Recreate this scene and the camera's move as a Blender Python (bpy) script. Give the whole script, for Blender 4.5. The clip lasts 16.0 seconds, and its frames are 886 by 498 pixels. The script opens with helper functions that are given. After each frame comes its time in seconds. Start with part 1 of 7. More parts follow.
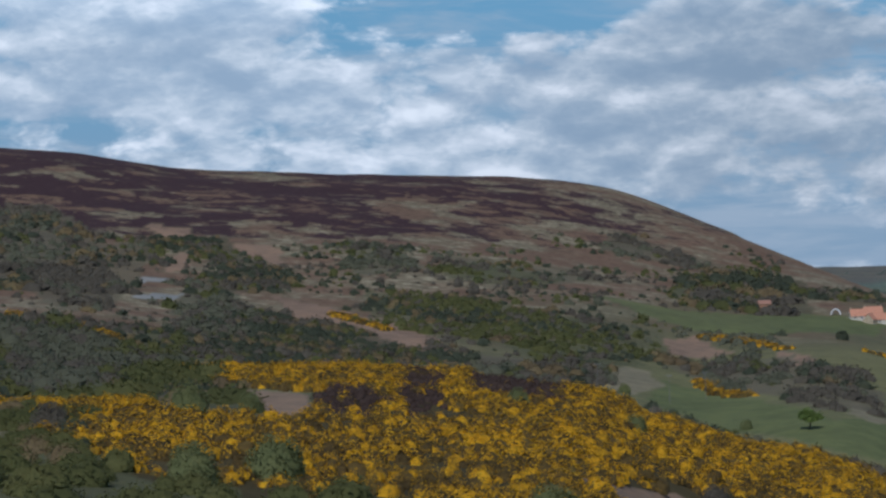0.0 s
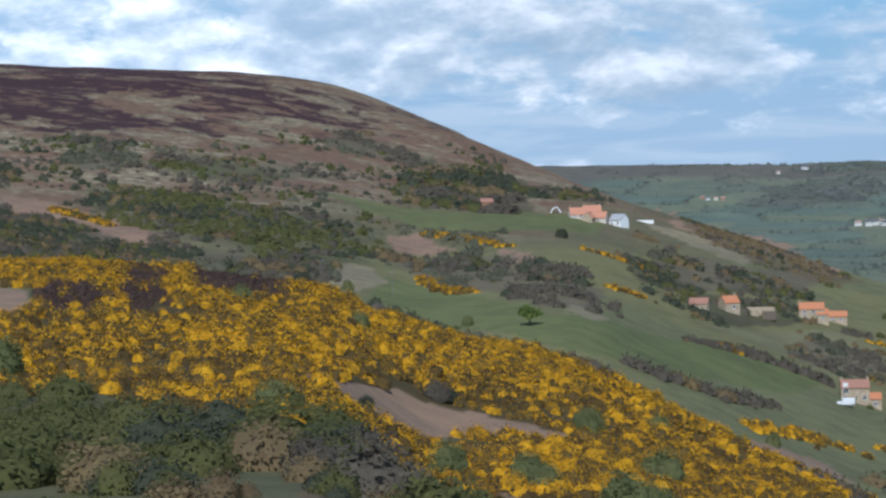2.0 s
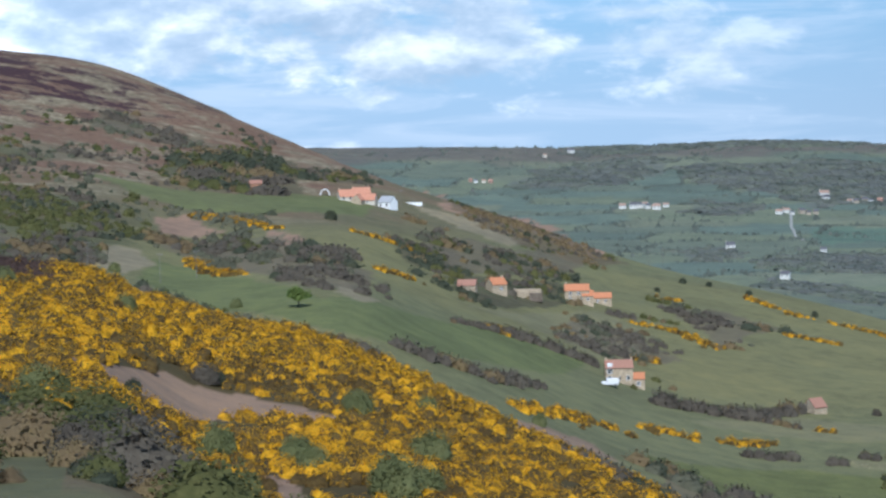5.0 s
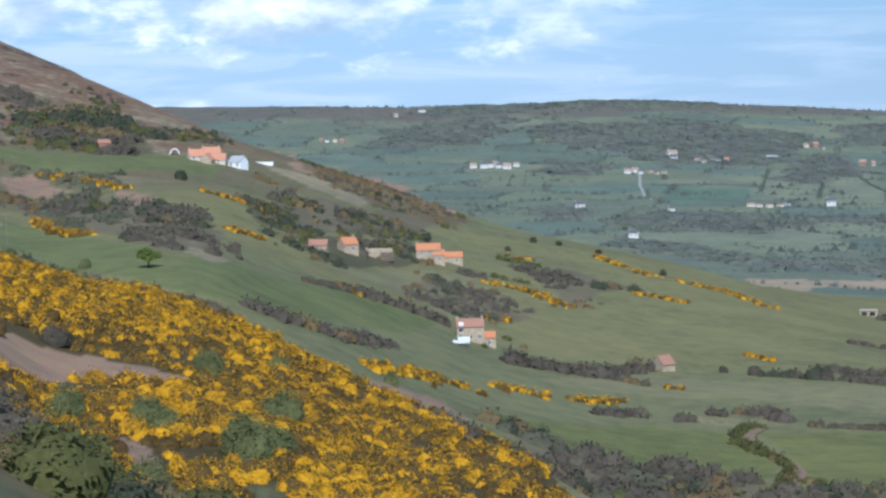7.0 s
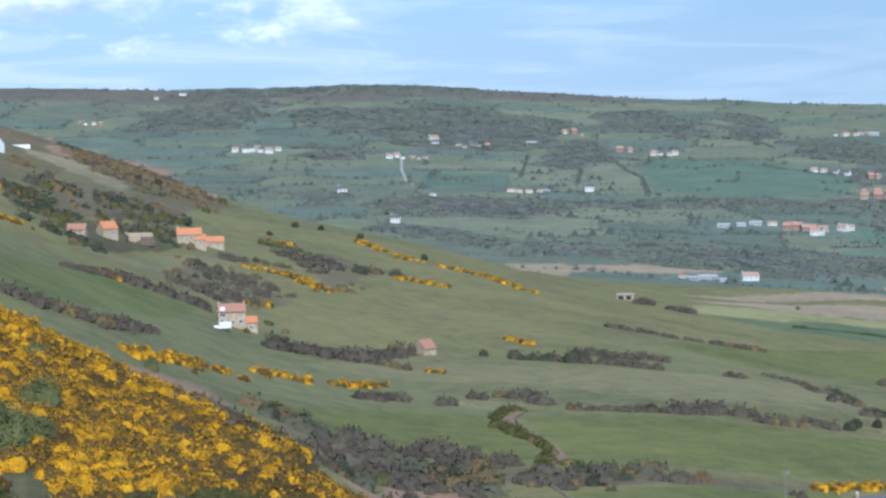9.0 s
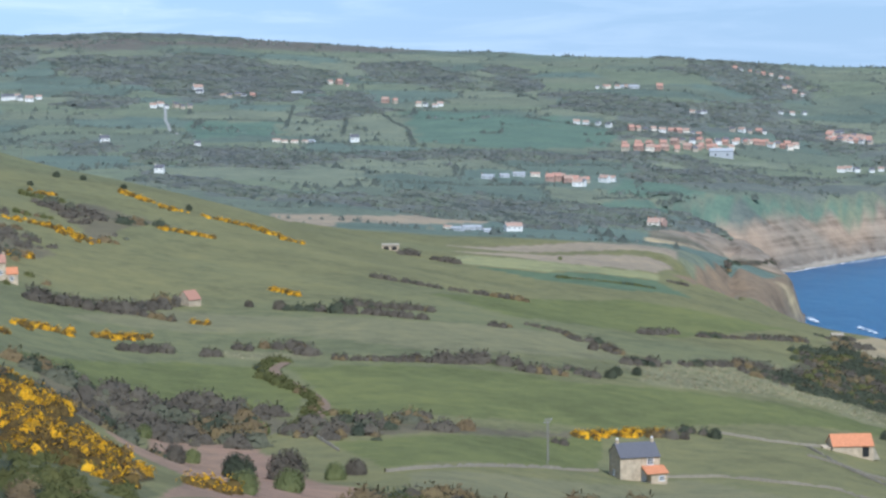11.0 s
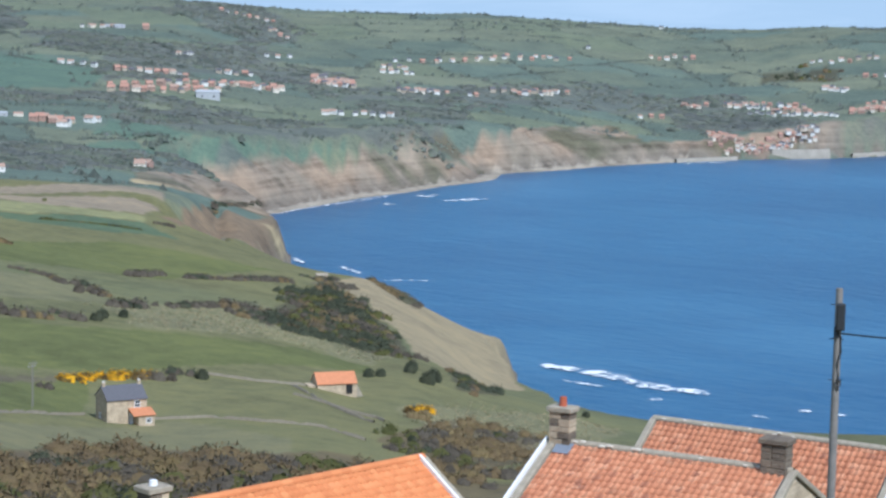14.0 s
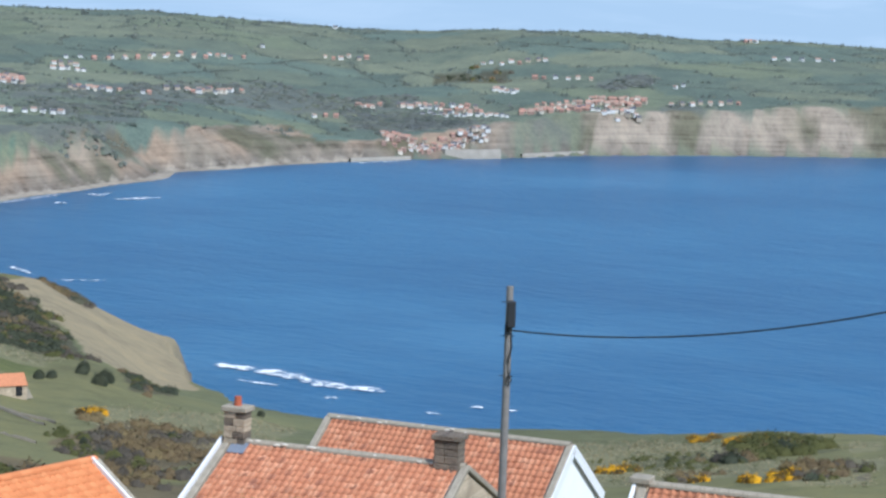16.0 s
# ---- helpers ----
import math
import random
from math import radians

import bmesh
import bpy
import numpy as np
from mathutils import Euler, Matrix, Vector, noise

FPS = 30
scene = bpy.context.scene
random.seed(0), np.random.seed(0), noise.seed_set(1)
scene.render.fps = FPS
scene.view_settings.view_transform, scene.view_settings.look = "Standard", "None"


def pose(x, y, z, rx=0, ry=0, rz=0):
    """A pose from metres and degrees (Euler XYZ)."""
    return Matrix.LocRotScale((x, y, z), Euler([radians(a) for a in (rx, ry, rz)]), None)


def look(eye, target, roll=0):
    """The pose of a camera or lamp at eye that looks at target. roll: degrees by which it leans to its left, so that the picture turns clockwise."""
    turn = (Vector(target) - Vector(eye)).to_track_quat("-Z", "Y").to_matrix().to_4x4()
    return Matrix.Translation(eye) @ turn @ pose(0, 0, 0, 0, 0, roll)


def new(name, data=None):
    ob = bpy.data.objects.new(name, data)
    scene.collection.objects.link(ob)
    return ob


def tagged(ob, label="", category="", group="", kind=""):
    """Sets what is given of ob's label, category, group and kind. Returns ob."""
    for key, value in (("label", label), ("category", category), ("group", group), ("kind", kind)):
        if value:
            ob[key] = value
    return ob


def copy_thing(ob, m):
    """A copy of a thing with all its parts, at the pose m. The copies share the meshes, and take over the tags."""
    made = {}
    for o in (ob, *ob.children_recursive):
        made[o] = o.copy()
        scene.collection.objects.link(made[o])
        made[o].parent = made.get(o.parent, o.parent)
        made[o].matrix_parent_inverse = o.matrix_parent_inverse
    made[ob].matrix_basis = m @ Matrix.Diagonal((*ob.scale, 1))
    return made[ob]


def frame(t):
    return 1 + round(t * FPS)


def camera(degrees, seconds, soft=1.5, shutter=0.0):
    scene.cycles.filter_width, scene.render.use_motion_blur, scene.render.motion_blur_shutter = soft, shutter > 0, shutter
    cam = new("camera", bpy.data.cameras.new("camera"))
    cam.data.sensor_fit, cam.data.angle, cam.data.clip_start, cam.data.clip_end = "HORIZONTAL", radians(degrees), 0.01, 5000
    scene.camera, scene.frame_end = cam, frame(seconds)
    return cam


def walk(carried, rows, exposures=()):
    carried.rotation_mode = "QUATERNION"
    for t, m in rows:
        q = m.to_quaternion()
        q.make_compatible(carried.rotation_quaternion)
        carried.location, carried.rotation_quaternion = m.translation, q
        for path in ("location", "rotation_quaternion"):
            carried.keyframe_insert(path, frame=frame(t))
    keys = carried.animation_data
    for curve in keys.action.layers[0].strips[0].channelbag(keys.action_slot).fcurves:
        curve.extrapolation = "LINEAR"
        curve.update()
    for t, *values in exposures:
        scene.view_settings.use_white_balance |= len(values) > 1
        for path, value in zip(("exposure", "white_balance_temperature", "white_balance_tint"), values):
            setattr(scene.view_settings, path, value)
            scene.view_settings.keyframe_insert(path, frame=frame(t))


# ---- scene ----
cam = camera(24.57, 16.0, soft=2.6)
EYE = 190.0
# seconds, yaw, pitch, lean of a hand-held turn on the spot
ROWS = [
    (0.0, -0.014, 1.866, 1.868),
    (0.5, -2.529, 0.979, 1.576),
    (1.0, -4.554, 0.157, 1.580),
    (1.5, -6.277, -0.637, 1.532),
    (2.0, -7.765, -1.269, 1.486),
    (2.5, -9.029, -1.562, 1.436),
    (3.0, -10.083, -1.624, 1.400),
    (3.5, -11.114, -1.689, 1.345),
    (4.0, -12.155, -1.763, 1.321),
    (6.5, -17.425, -2.649, 1.196),
    (7.0, -18.446, -3.158, 1.201),
    (7.5, -19.655, -3.108, 1.127),
    (8.0, -21.570, -3.159, 1.012),
    (10.5, -29.933, -4.824, 0.376),
    (11.0, -31.705, -5.155, 0.251),
    (11.5, -33.494, -5.396, 0.104),
    (12.0, -35.377, -5.620, -0.088),
    (12.5, -37.648, -5.874, -0.314),
    (13.0, -40.328, -6.126, -0.549),
    (13.5, -43.165, -6.382, -0.819),
    (14.0, -46.017, -6.695, -1.118),
    (14.5, -48.856, -7.153, -1.386),
    (15.0, -51.244, -7.266, -1.702),
    (15.5, -53.187, -6.799, -1.910),
    (16.0, -55.115, -6.473, -2.063),
]
walk(cam, [(t, pose(0, 0, EYE, 90 + pitch, lean, yaw)) for t, yaw, pitch, lean in ROWS],
     exposures=[(0.0, -0.63, 5520, 10), (1.0, -0.3, 5520, 10), (2.0, 0.0, 5520, 10), (4.0, 0.2, 5480, 10), (7.0, 0.36, 5420, 10), (11.0, 0.52, 5420, 10), (16.0, 0.5, 5480, 10)])


# ---- light: sun behind the camera, a sky that is cloudy inland and clears towards the sea ----
SUN_AZ, SUN_EL = 195.0, 47.0
sun = new("sun", bpy.data.lights.new("sun", "SUN"))
sun.data.energy, sun.data.angle, sun.data.color = 3.4, radians(0.6), (1.0, 0.95, 0.87)
sun.matrix_world = look((math.sin(radians(SUN_AZ)) * math.cos(radians(SUN_EL)) * 500, math.cos(radians(SUN_AZ)) * math.cos(radians(SUN_EL)) * 500, 200 + math.sin(radians(SUN_EL)) * 500), (0, 0, 200))


class Nodes:
    """Short hand for building a node tree."""

    def __init__(self, tree):
        self.tree = tree
        tree.nodes.clear()

    def add(self, kind, _props=None, **inputs):
        n = self.tree.nodes.new(kind)
        for key, value in (_props or {}).items():
            setattr(n, key, value)
        for key, value in inputs.items():
            self.put(n, key, value)
        return n

    def put(self, n, key, value):
        key = int(key[1:]) if key[0] == "i" and key[1:].isdigit() else key.replace("_", " ")
        socket = n.inputs[key]
        if isinstance(value, bpy.types.NodeSocket):
            self.tree.links.new(value, socket)
        else:
            socket.default_value = value

    def math(self, op, a, b=0.0, clamp=False):
        return self.add("ShaderNodeMath", {"operation": op, "use_clamp": clamp}, i0=a, i1=b).outputs[0]

    def mix(self, fac, a, b, blend="MIX"):
        n = self.add("ShaderNodeMix", {"data_type": "RGBA", "blend_type": blend})
        self.put(n, "i0", fac), self.put(n, "i6", a), self.put(n, "i7", b)
        return n.outputs[2]

    def noise(self, vector, scale, detail=4.0, rough=0.55, distortion=0.0):
        n = self.add("ShaderNodeTexNoise", None, Scale=scale, Detail=detail, Roughness=rough, Distortion=distortion)
        if vector is not None:
            self.put(n, "Vector", vector)
        return n.outputs["Fac"]

    def ramp(self, fac, stops):
        n = self.add("ShaderNodeValToRGB", None, Fac=fac)
        e = n.color_ramp.elements
        while len(e) < len(stops):
            e.new(0.5)
        for el, (pos, col) in zip(e, stops):
            el.position, el.color = pos, (*col, 1) if len(col) == 3 else col
        return n.outputs[0]

    def span(self, value, lo, hi, to0=0.0, to1=1.0):
        return self.add("ShaderNodeMapRange", {"interpolation_type": "SMOOTHSTEP"}, i0=value, i1=lo, i2=hi, i3=to0, i4=to1).outputs[0]


world = bpy.data.worlds.new("sky")
scene.world = world
world.use_nodes = True
W = Nodes(world.node_tree)
sky = W.add("ShaderNodeTexSky", {"sky_type": "NISHITA", "sun_disc": False, "sun_elevation": radians(SUN_EL), "sun_rotation": radians(SUN_AZ), "altitude": 100.0, "ozone_density": 1.6, "dust_density": 0.6})
way = W.add("ShaderNodeTexCoord").outputs["Generated"]
high = W.add("ShaderNodeVectorMath", {"operation": "ADD"}, i0=way, i1=(0, 0, 0.3)).outputs[0]
W.put(sky, "Vector", W.add("ShaderNodeVectorMath", {"operation": "NORMALIZE"}, i0=high).outputs[0])
sep = W.add("ShaderNodeSeparateXYZ", None, Vector=way)
# bearing and height over the horizon, in degrees
bearing = W.math("MULTIPLY", W.math("ARCTAN2", sep.outputs[0], sep.outputs[1]), 57.2958)
upward = W.math("MULTIPLY", W.math("ARCSINE", sep.outputs[2]), 57.2958)


def heaps(lift):
    """Billows of cloud, wider than high, at a place lifted by some degrees."""
    at = W.add("ShaderNodeCombineXYZ", None, i0=bearing, i1=W.math("MULTIPLY", W.math("ADD", upward, lift), 2.1), i2=3.7).outputs[0]
    curl = W.add("ShaderNodeTexNoise", None, Vector=at, Scale=0.5, Detail=3.0).outputs["Color"]
    at = W.add("ShaderNodeVectorMath", {"operation": "MULTIPLY_ADD"}, i0=curl, i1=(1.3, 1.3, 0.0), i2=at).outputs[0]
    lump = W.add("ShaderNodeTexVoronoi", {"feature": "SMOOTH_F1"}, Vector=at, Scale=0.42, Detail=5.0, Roughness=0.55, Smoothness=0.5).outputs["Distance"]
    return W.math("ADD", W.math("MULTIPLY", W.noise(at, 0.15, 9.0, 0.6), 0.8), W.math("MULTIPLY", W.math("SUBTRACT", 0.8, lump), 0.22))


# banks and gaps of the cloud: bearing, height, half width, half height, weight
BANKS = [(0.0, 7.0, 18.0, 5.0, 0.13), (-9.5, 8.3, 6.0, 1.7, 0.11), (-9.0, 6.2, 7.0, 0.8, 0.1), (0.0, 6.6, 6.0, 0.8, 0.1), (2.2, 8.6, 3.6, 0.75, -0.2), (8.6, 7.3, 4.0, 1.3, 0.12), (0.5, 9.8, 7.0, 0.6, 0.12), (13.0, 5.0, 13.0, 2.6, 0.16), (24.0, 3.4, 14.0, 2.0, 0.15)]
bank = 0.0
for az, el, w, h, weight in BANKS:
    u, v = W.math("DIVIDE", W.math("SUBTRACT", bearing, az), w), W.math("DIVIDE", W.math("SUBTRACT", upward, el), h)
    bank = W.math("ADD", bank, W.math("MULTIPLY", W.span(W.math("ADD", W.math("MULTIPLY", u, u), W.math("MULTIPLY", v, v)), 0.0, 1.6, 1.0, 0.0), weight))
# more cloud inland, and the blue opens towards the sea
inland = W.span(bearing, -6.0, 34.0, 1.0, 0.0)
body, over = heaps(0.0), heaps(0.55)
cover = W.math("ADD", W.math("ADD", body, bank), W.math("MULTIPLY", W.math("SUBTRACT", inland, 0.5), 0.12))
dens = W.math("MULTIPLY", W.span(cover, 0.45, 0.6), W.span(upward, 0.4, 2.0, 0.35, 1.0))
lit = W.math("SUBTRACT", body, over)
tone = W.ramp(W.span(W.math("SUBTRACT", lit, W.math("MULTIPLY", W.math("SUBTRACT", cover, 0.58), 0.35)), -0.19, 0.17), [(0.0, (4.9, 6.1, 7.3)), (0.35, (6.4, 7.4, 8.3)), (0.62, (8.3, 9.0, 9.5)), (0.8, (10.0, 10.4, 10.7)), (1.0, (13.0, 13.0, 12.9))])
# thin streaks and haze low down
low = W.add("ShaderNodeCombineXYZ", None, i0=W.math("MULTIPLY", bearing, 0.16), i1=W.math("MULTIPLY", upward, 1.3), i2=0.0).outputs[0]
streak = W.span(W.noise(low, 1.0, 6.0, 0.6, 0.6), 0.42, 0.68, 0.0, 0.55)
clear = W.ramp(W.span(upward, 0.0, 10.0), [(0.0, (4.1, 5.3, 6.4)), (0.35, (3.4, 5.1, 6.5)), (1.0, (2.5, 5.1, 7.1))])
clear = W.mix(W.span(upward, 10.0, 35.0), clear, sky.outputs[0])
fade = W.span(bearing, 15.0, 40.0, 1.0, 0.84)
clear = W.mix(1.0, clear, W.add("ShaderNodeCombineColor", None, i0=fade, i1=fade, i2=fade).outputs[0], "MULTIPLY")
clear = W.mix(W.math("MULTIPLY", streak, W.span(bearing, 10.0, 45.0, 1.0, 0.25)), clear, (6.4, 7.0, 7.6, 1))
calm = W.math("MULTIPLY", W.span(bearing, -4.0, 12.0, 1.0, 0.78), W.span(upward, 7.5, 10.0, 1.0, 1.22))
tone = W.mix(1.0, tone, W.add("ShaderNodeCombineColor", None, i0=calm, i1=calm, i2=calm).outputs[0], "MULTIPLY")
sky_mix = W.mix(W.math("MULTIPLY", dens, W.span(bearing, 8.0, 34.0, 0.95, 0.1)), clear, tone)
W.add("ShaderNodeOutputWorld", None, Surface=W.add("ShaderNodeBackground", None, Color=sky_mix, Strength=0.1).outputs[0])


# ---- the lie of the land, in plan: bearings in degrees clockwise from +y, distances in metres from the viewpoint ----
def lattice(ix, iy, seed):
    h = (ix.astype(np.int64) * 374761393 + iy.astype(np.int64) * 668265263 + seed * 974711) & 0xFFFFFFFF
    h = ((h ^ (h >> 13)) * 1274126177) & 0xFFFFFFFF
    return ((h ^ (h >> 16)) & 0xFFFF) / 65535.0


def value_noise(x, y, size, seed=0):
    """Smooth noise between -1 and 1 with bumps of that size."""
    x, y = np.asarray(x, float) / size, np.asarray(y, float) / size
    ix, iy = np.floor(x), np.floor(y)
    u, v = x - ix, y - iy
    u, v = u * u * (3 - 2 * u), v * v * (3 - 2 * v)
    a, b = lattice(ix, iy, seed), lattice(ix + 1, iy, seed)
    c, d = lattice(ix, iy + 1, seed), lattice(ix + 1, iy + 1, seed)
    return 2 * ((a + (b - a) * u) * (1 - v) + (c + (d - c) * u) * v) - 1


def fractal(x, y, size, seed=0, octaves=4):
    return sum(value_noise(x, y, size / 2 ** k, seed + k) / 2 ** k for k in range(octaves))


# profiles of the land along bearings: distance, height
PROFILES = {
    -60: [(30, 184), (150, 182), (300, 186), (700, 225), (1200, 300), (4900, 320)],
    -20: [(30, 184), (100, 178), (260, 181), (350, 178), (500, 186), (800, 214), (1000, 246), (1300, 312), (1500, 322), (4900, 250)],
    -12: [(30, 184), (100, 177), (260, 180), (350, 176), (500, 183), (800, 210), (1000, 241), (1300, 305), (1500, 314), (4900, 240)],
    -4: [(30, 184), (170, 174.5), (250, 178), (370, 181), (400, 180), (480, 172), (600, 181), (800, 198), (1000, 233), (1300, 287), (1480, 292), (4900, 200)],
    4: [(30, 184), (180, 173), (250, 173), (360, 175.5), (390, 174), (480, 165), (650, 175), (850, 196), (1050, 219), (1300, 276), (1450, 279), (4900, 190)],
    7.7: [(30, 184), (180, 163), (250, 165), (340, 168), (370, 166), (430, 158), (480, 162), (650, 167), (900, 190), (1050, 207), (1250, 242), (1400, 244), (3000, 180), (4250, 270), (4600, 273), (4900, 215)],
    10.7: [(30, 184), (150, 163), (240, 162), (320, 164), (350, 162), (400, 157), (470, 163), (620, 168), (900, 184), (1150, 210), (1250, 209), (1900, 130), (3000, 150), (4250, 270), (4600, 273), (4900, 215)],
    14.5: [(30, 183), (130, 163), (220, 158), (290, 158), (320, 155), (380, 147), (480, 151), (720, 157), (950, 175), (1040, 181), (1110, 178), (1400, 112), (2000, 110), (2600, 126), (3200, 156), (4250, 263), (4600, 266), (4900, 220)],
    20: [(30, 182), (130, 162), (200, 154), (235, 152), (260, 149), (330, 136), (450, 130), (600, 130), (800, 138), (1000, 148), (1050, 146), (1300, 98), (1700, 103), (2200, 109), (2600, 122), (3300, 160), (4250, 256), (4600, 259), (4900, 220)],
    25: [(30, 182), (130, 160), (190, 150), (220, 146), (280, 131), (400, 122), (620, 120), (800, 124), (960, 129), (1010, 127), (1250, 94), (1500, 94), (2000, 102), (2600, 117), (3300, 155), (4250, 258), (4600, 260), (4900, 225)],
    31: [(30, 181), (80, 168), (150, 150), (300, 129), (400, 120), (500, 117), (650, 115), (900, 105), (1050, 97), (1350, 84), (1700, 83), (2300, 102), (2800, 117), (3400, 154), (4250, 232), (4600, 234), (4900, 205)],
    37.5: [(30, 180), (80, 166), (200, 137), (300, 122), (376, 114.5), (500, 111), (700, 99), (900, 91), (1200, 79), (1500, 67), (1700, 60), (2000, 75), (2600, 104), (3300, 144), (4200, 201), (4900, 185)],
    42.5: [(30, 180), (80, 166), (200, 137), (300, 121), (376, 113), (450, 107), (600, 95), (800, 81), (930, 70), (1000, 59), (1100, 46), (1250, 32), (1450, 24), (1650, 30), (1900, 50), (2200, 59), (2800, 82), (3400, 113), (4100, 179), (4900, 165)],
    44: [(30, 180), (80, 166), (200, 137), (300, 120), (376, 111), (450, 104), (600, 90), (800, 77), (930, 67), (1000, 54), (1100, 42), (1250, 27), (1450, 15), (1900, 49), (2200, 57), (2750, 75), (3300, 104), (4080, 179), (4900, 163)],
    45: [(30, 179), (80, 165), (200, 136), (300, 119), (376, 110), (500, 99), (700, 80), (850, 67), (930, 59), (1000, 46), (1100, 36), (1200, 25), (1340, 13), (1900, 48), (2200, 55), (2700, 66), (3200, 90), (4050, 178), (4900, 163)],
    48: [(30, 179), (80, 165), (200, 135), (300, 117), (376, 107), (500, 92), (600, 77), (700, 59.5), (760, 53), (900, 42), (990, 31), (1030, 26), (1090, 8), (2000, 40), (2300, 45), (2700, 53), (3200, 78), (4000, 174), (4900, 160)],
    53: [(30, 178), (80, 165), (200, 138), (300, 118), (450, 95), (600, 69), (800, 40), (2500, 18), (2700, 14), (2900, 33), (3200, 56), (3500, 80), (4000, 160), (4900, 150)],
    60: [(30, 178), (80, 166), (200, 139), (300, 118), (450, 96), (600, 72), (800, 55), (2800, 50), (3000, 54), (3300, 75), (4000, 170), (4900, 155)],
    67: [(30, 178), (80, 167), (200, 142), (300, 122), (450, 101), (600, 80), (800, 60), (3000, 60), (3250, 68), (3500, 86), (4100, 160), (4900, 150)],
    85: [(30, 179), (80, 172), (200, 150), (300, 130), (450, 110), (700, 85), (3000, 65), (3600, 75), (4250, 144), (4600, 146), (4900, 140)],
    130: [(30, 187), (200, 185), (700, 190), (4900, 200)],
    230: [(30, 190), (200, 198), (700, 225), (4900, 260)],
    285: [(30, 187), (200, 190), (700, 225), (1300, 300), (4900, 320)],
}
GRID_AZ = np.arange(-75.0, 285.01, 0.5)
GRID_LD = np.linspace(math.log(4.0), math.log(4950.0), 420)


def build_base():
    azs = sorted(PROFILES)
    rows = []
    for a in azs:
        p = [(0.5, 188.3), (4, 188.2)] + PROFILES[a]
        d, z = np.array(p).T
        row = np.interp(np.exp(GRID_LD), d, z)
        k = np.exp(-0.5 * (np.arange(-8, 9) / 3.0) ** 2)
        row = np.convolve(np.pad(row, 8, "edge"), k / k.sum(), "valid")
        rows.append(row)
    rows, azs = np.array(rows), np.array(azs, float)
    # smooth passage from bearing to bearing (monotone cubic slopes)
    h = np.diff(azs)[:, None]
    s = np.diff(rows, axis=0) / h
    m = np.zeros_like(rows)
    same = s[:-1] * s[1:] > 0
    w = (h[:-1] + h[1:]) * 1.5
    m[1:-1] = np.where(same, w * 2 / 3 * 3 / ((h[1:] * 2 + h[:-1]) / np.where(same, s[:-1], 1) + (h[1:] + 2 * h[:-1]) / np.where(same, s[1:], 1)), 0)
    az = np.clip(GRID_AZ, azs[0], azs[-1])
    i = np.clip(np.searchsorted(azs, az, side="right") - 1, 0, len(azs) - 2)
    t = ((az - azs[i]) / (azs[i + 1] - azs[i]))[:, None]
    hh = (azs[i + 1] - azs[i])[:, None]
    return (2 * t**3 - 3 * t**2 + 1) * rows[i] + (t**3 - 2 * t**2 + t) * hh * m[i] + (3 * t**2 - 2 * t**3) * rows[i + 1] + (t**3 - t**2) * hh * m[i + 1]


BASE = build_base()

# the waterline round the bay: bearing, distance
COAST = [(140, 700), (95, 520), (80, 540), (67, 600), (60, 640), (53, 715), (50.5, 735), (49.5, 790), (48.85, 860), (48.6, 940), (48.48, 1015), (48.35, 1055), (47.3, 1085), (45.5, 1080), (44, 1070), (43, 1110), (42.3, 1190), (41.7, 1290), (41.6, 1380), (41.98, 1475), (41.78, 1560), (41.4, 1650), (40.95, 1760), (40.65, 1859), (41.6, 1883), (42.55, 1952), (43.98, 2054), (45.1, 2113), (46.21, 2204), (47.2, 2262), (47.64, 2308), (47.8, 2391), (49.55, 2465), (50.51, 2536), (52.57, 2640), (54.32, 2727), (56.87, 2815), (59.25, 2948), (62.4, 3060), (67.31, 3213), (72, 3350), (85, 4000), (88, 5200)]
COAST_XY = np.array([(d * math.sin(radians(a)), d * math.cos(radians(a))) for a, d in COAST])


def shore_distance(x, y):
    """Distance to the waterline, positive on land, which lies to the left of its direction."""
    p = np.stack([x, y], -1)
    best = np.full(x.shape, 1e9)
    side = np.ones(x.shape)
    for a, b in zip(COAST_XY[:-1], COAST_XY[1:]):
        ab = b - a
        t = np.clip(((p - a) @ ab) / (ab @ ab), 0, 1)
        q = p - (a + t[..., None] * ab)
        dist = np.hypot(q[..., 0], q[..., 1])
        cross = ab[0] * (p[..., 1] - a[1]) - ab[1] * (p[..., 0] - a[0])
        nearer = dist < best - 1e-9
        # at a shared corner keep the side of the segment that faces the point
        side = np.where(nearer, np.sign(cross), side)
        best = np.minimum(best, dist)
    return best * side


# swells of the two skylines: bearing, metres
FAR_RIDGE = np.array([(8, 0), (10.5, 0), (14.5, 2), (17.7, -1), (19.9, 4), (22.4, 7), (23.4, 6), (24.9, 0), (26.6, -5), (28.5, -7), (30.6, -7), (32.8, -1), (36, 2), (39, 10), (41.2, 12), (42.6, 9), (45.6, 8), (46.7, 11.5), (48.3, 9.5), (50, 7.5), (51.6, 7), (52.5, 4.5), (54.75, 3), (56.2, 9), (58, 6.5), (60.1, 9), (61.5, 3), (63.3, 2.6), (64.5, 9), (67.2, 5)])
NEAR_HILL = np.array([(-14, 3.0), (-12.1, 2.5), (-10.3, 1.7), (-7.5, -2.5), (-4.4, -1.0), (0.2, -2.0), (1.8, -1.6), (3.3, -1.0), (4.5, -2.2), (6.4, -1.0), (8.2, 1.5), (9.6, -2.0), (10.4, -2.2), (12, 0)])


def to_plan(az, d):
    return d * np.sin(np.radians(az)), d * np.cos(np.radians(az))


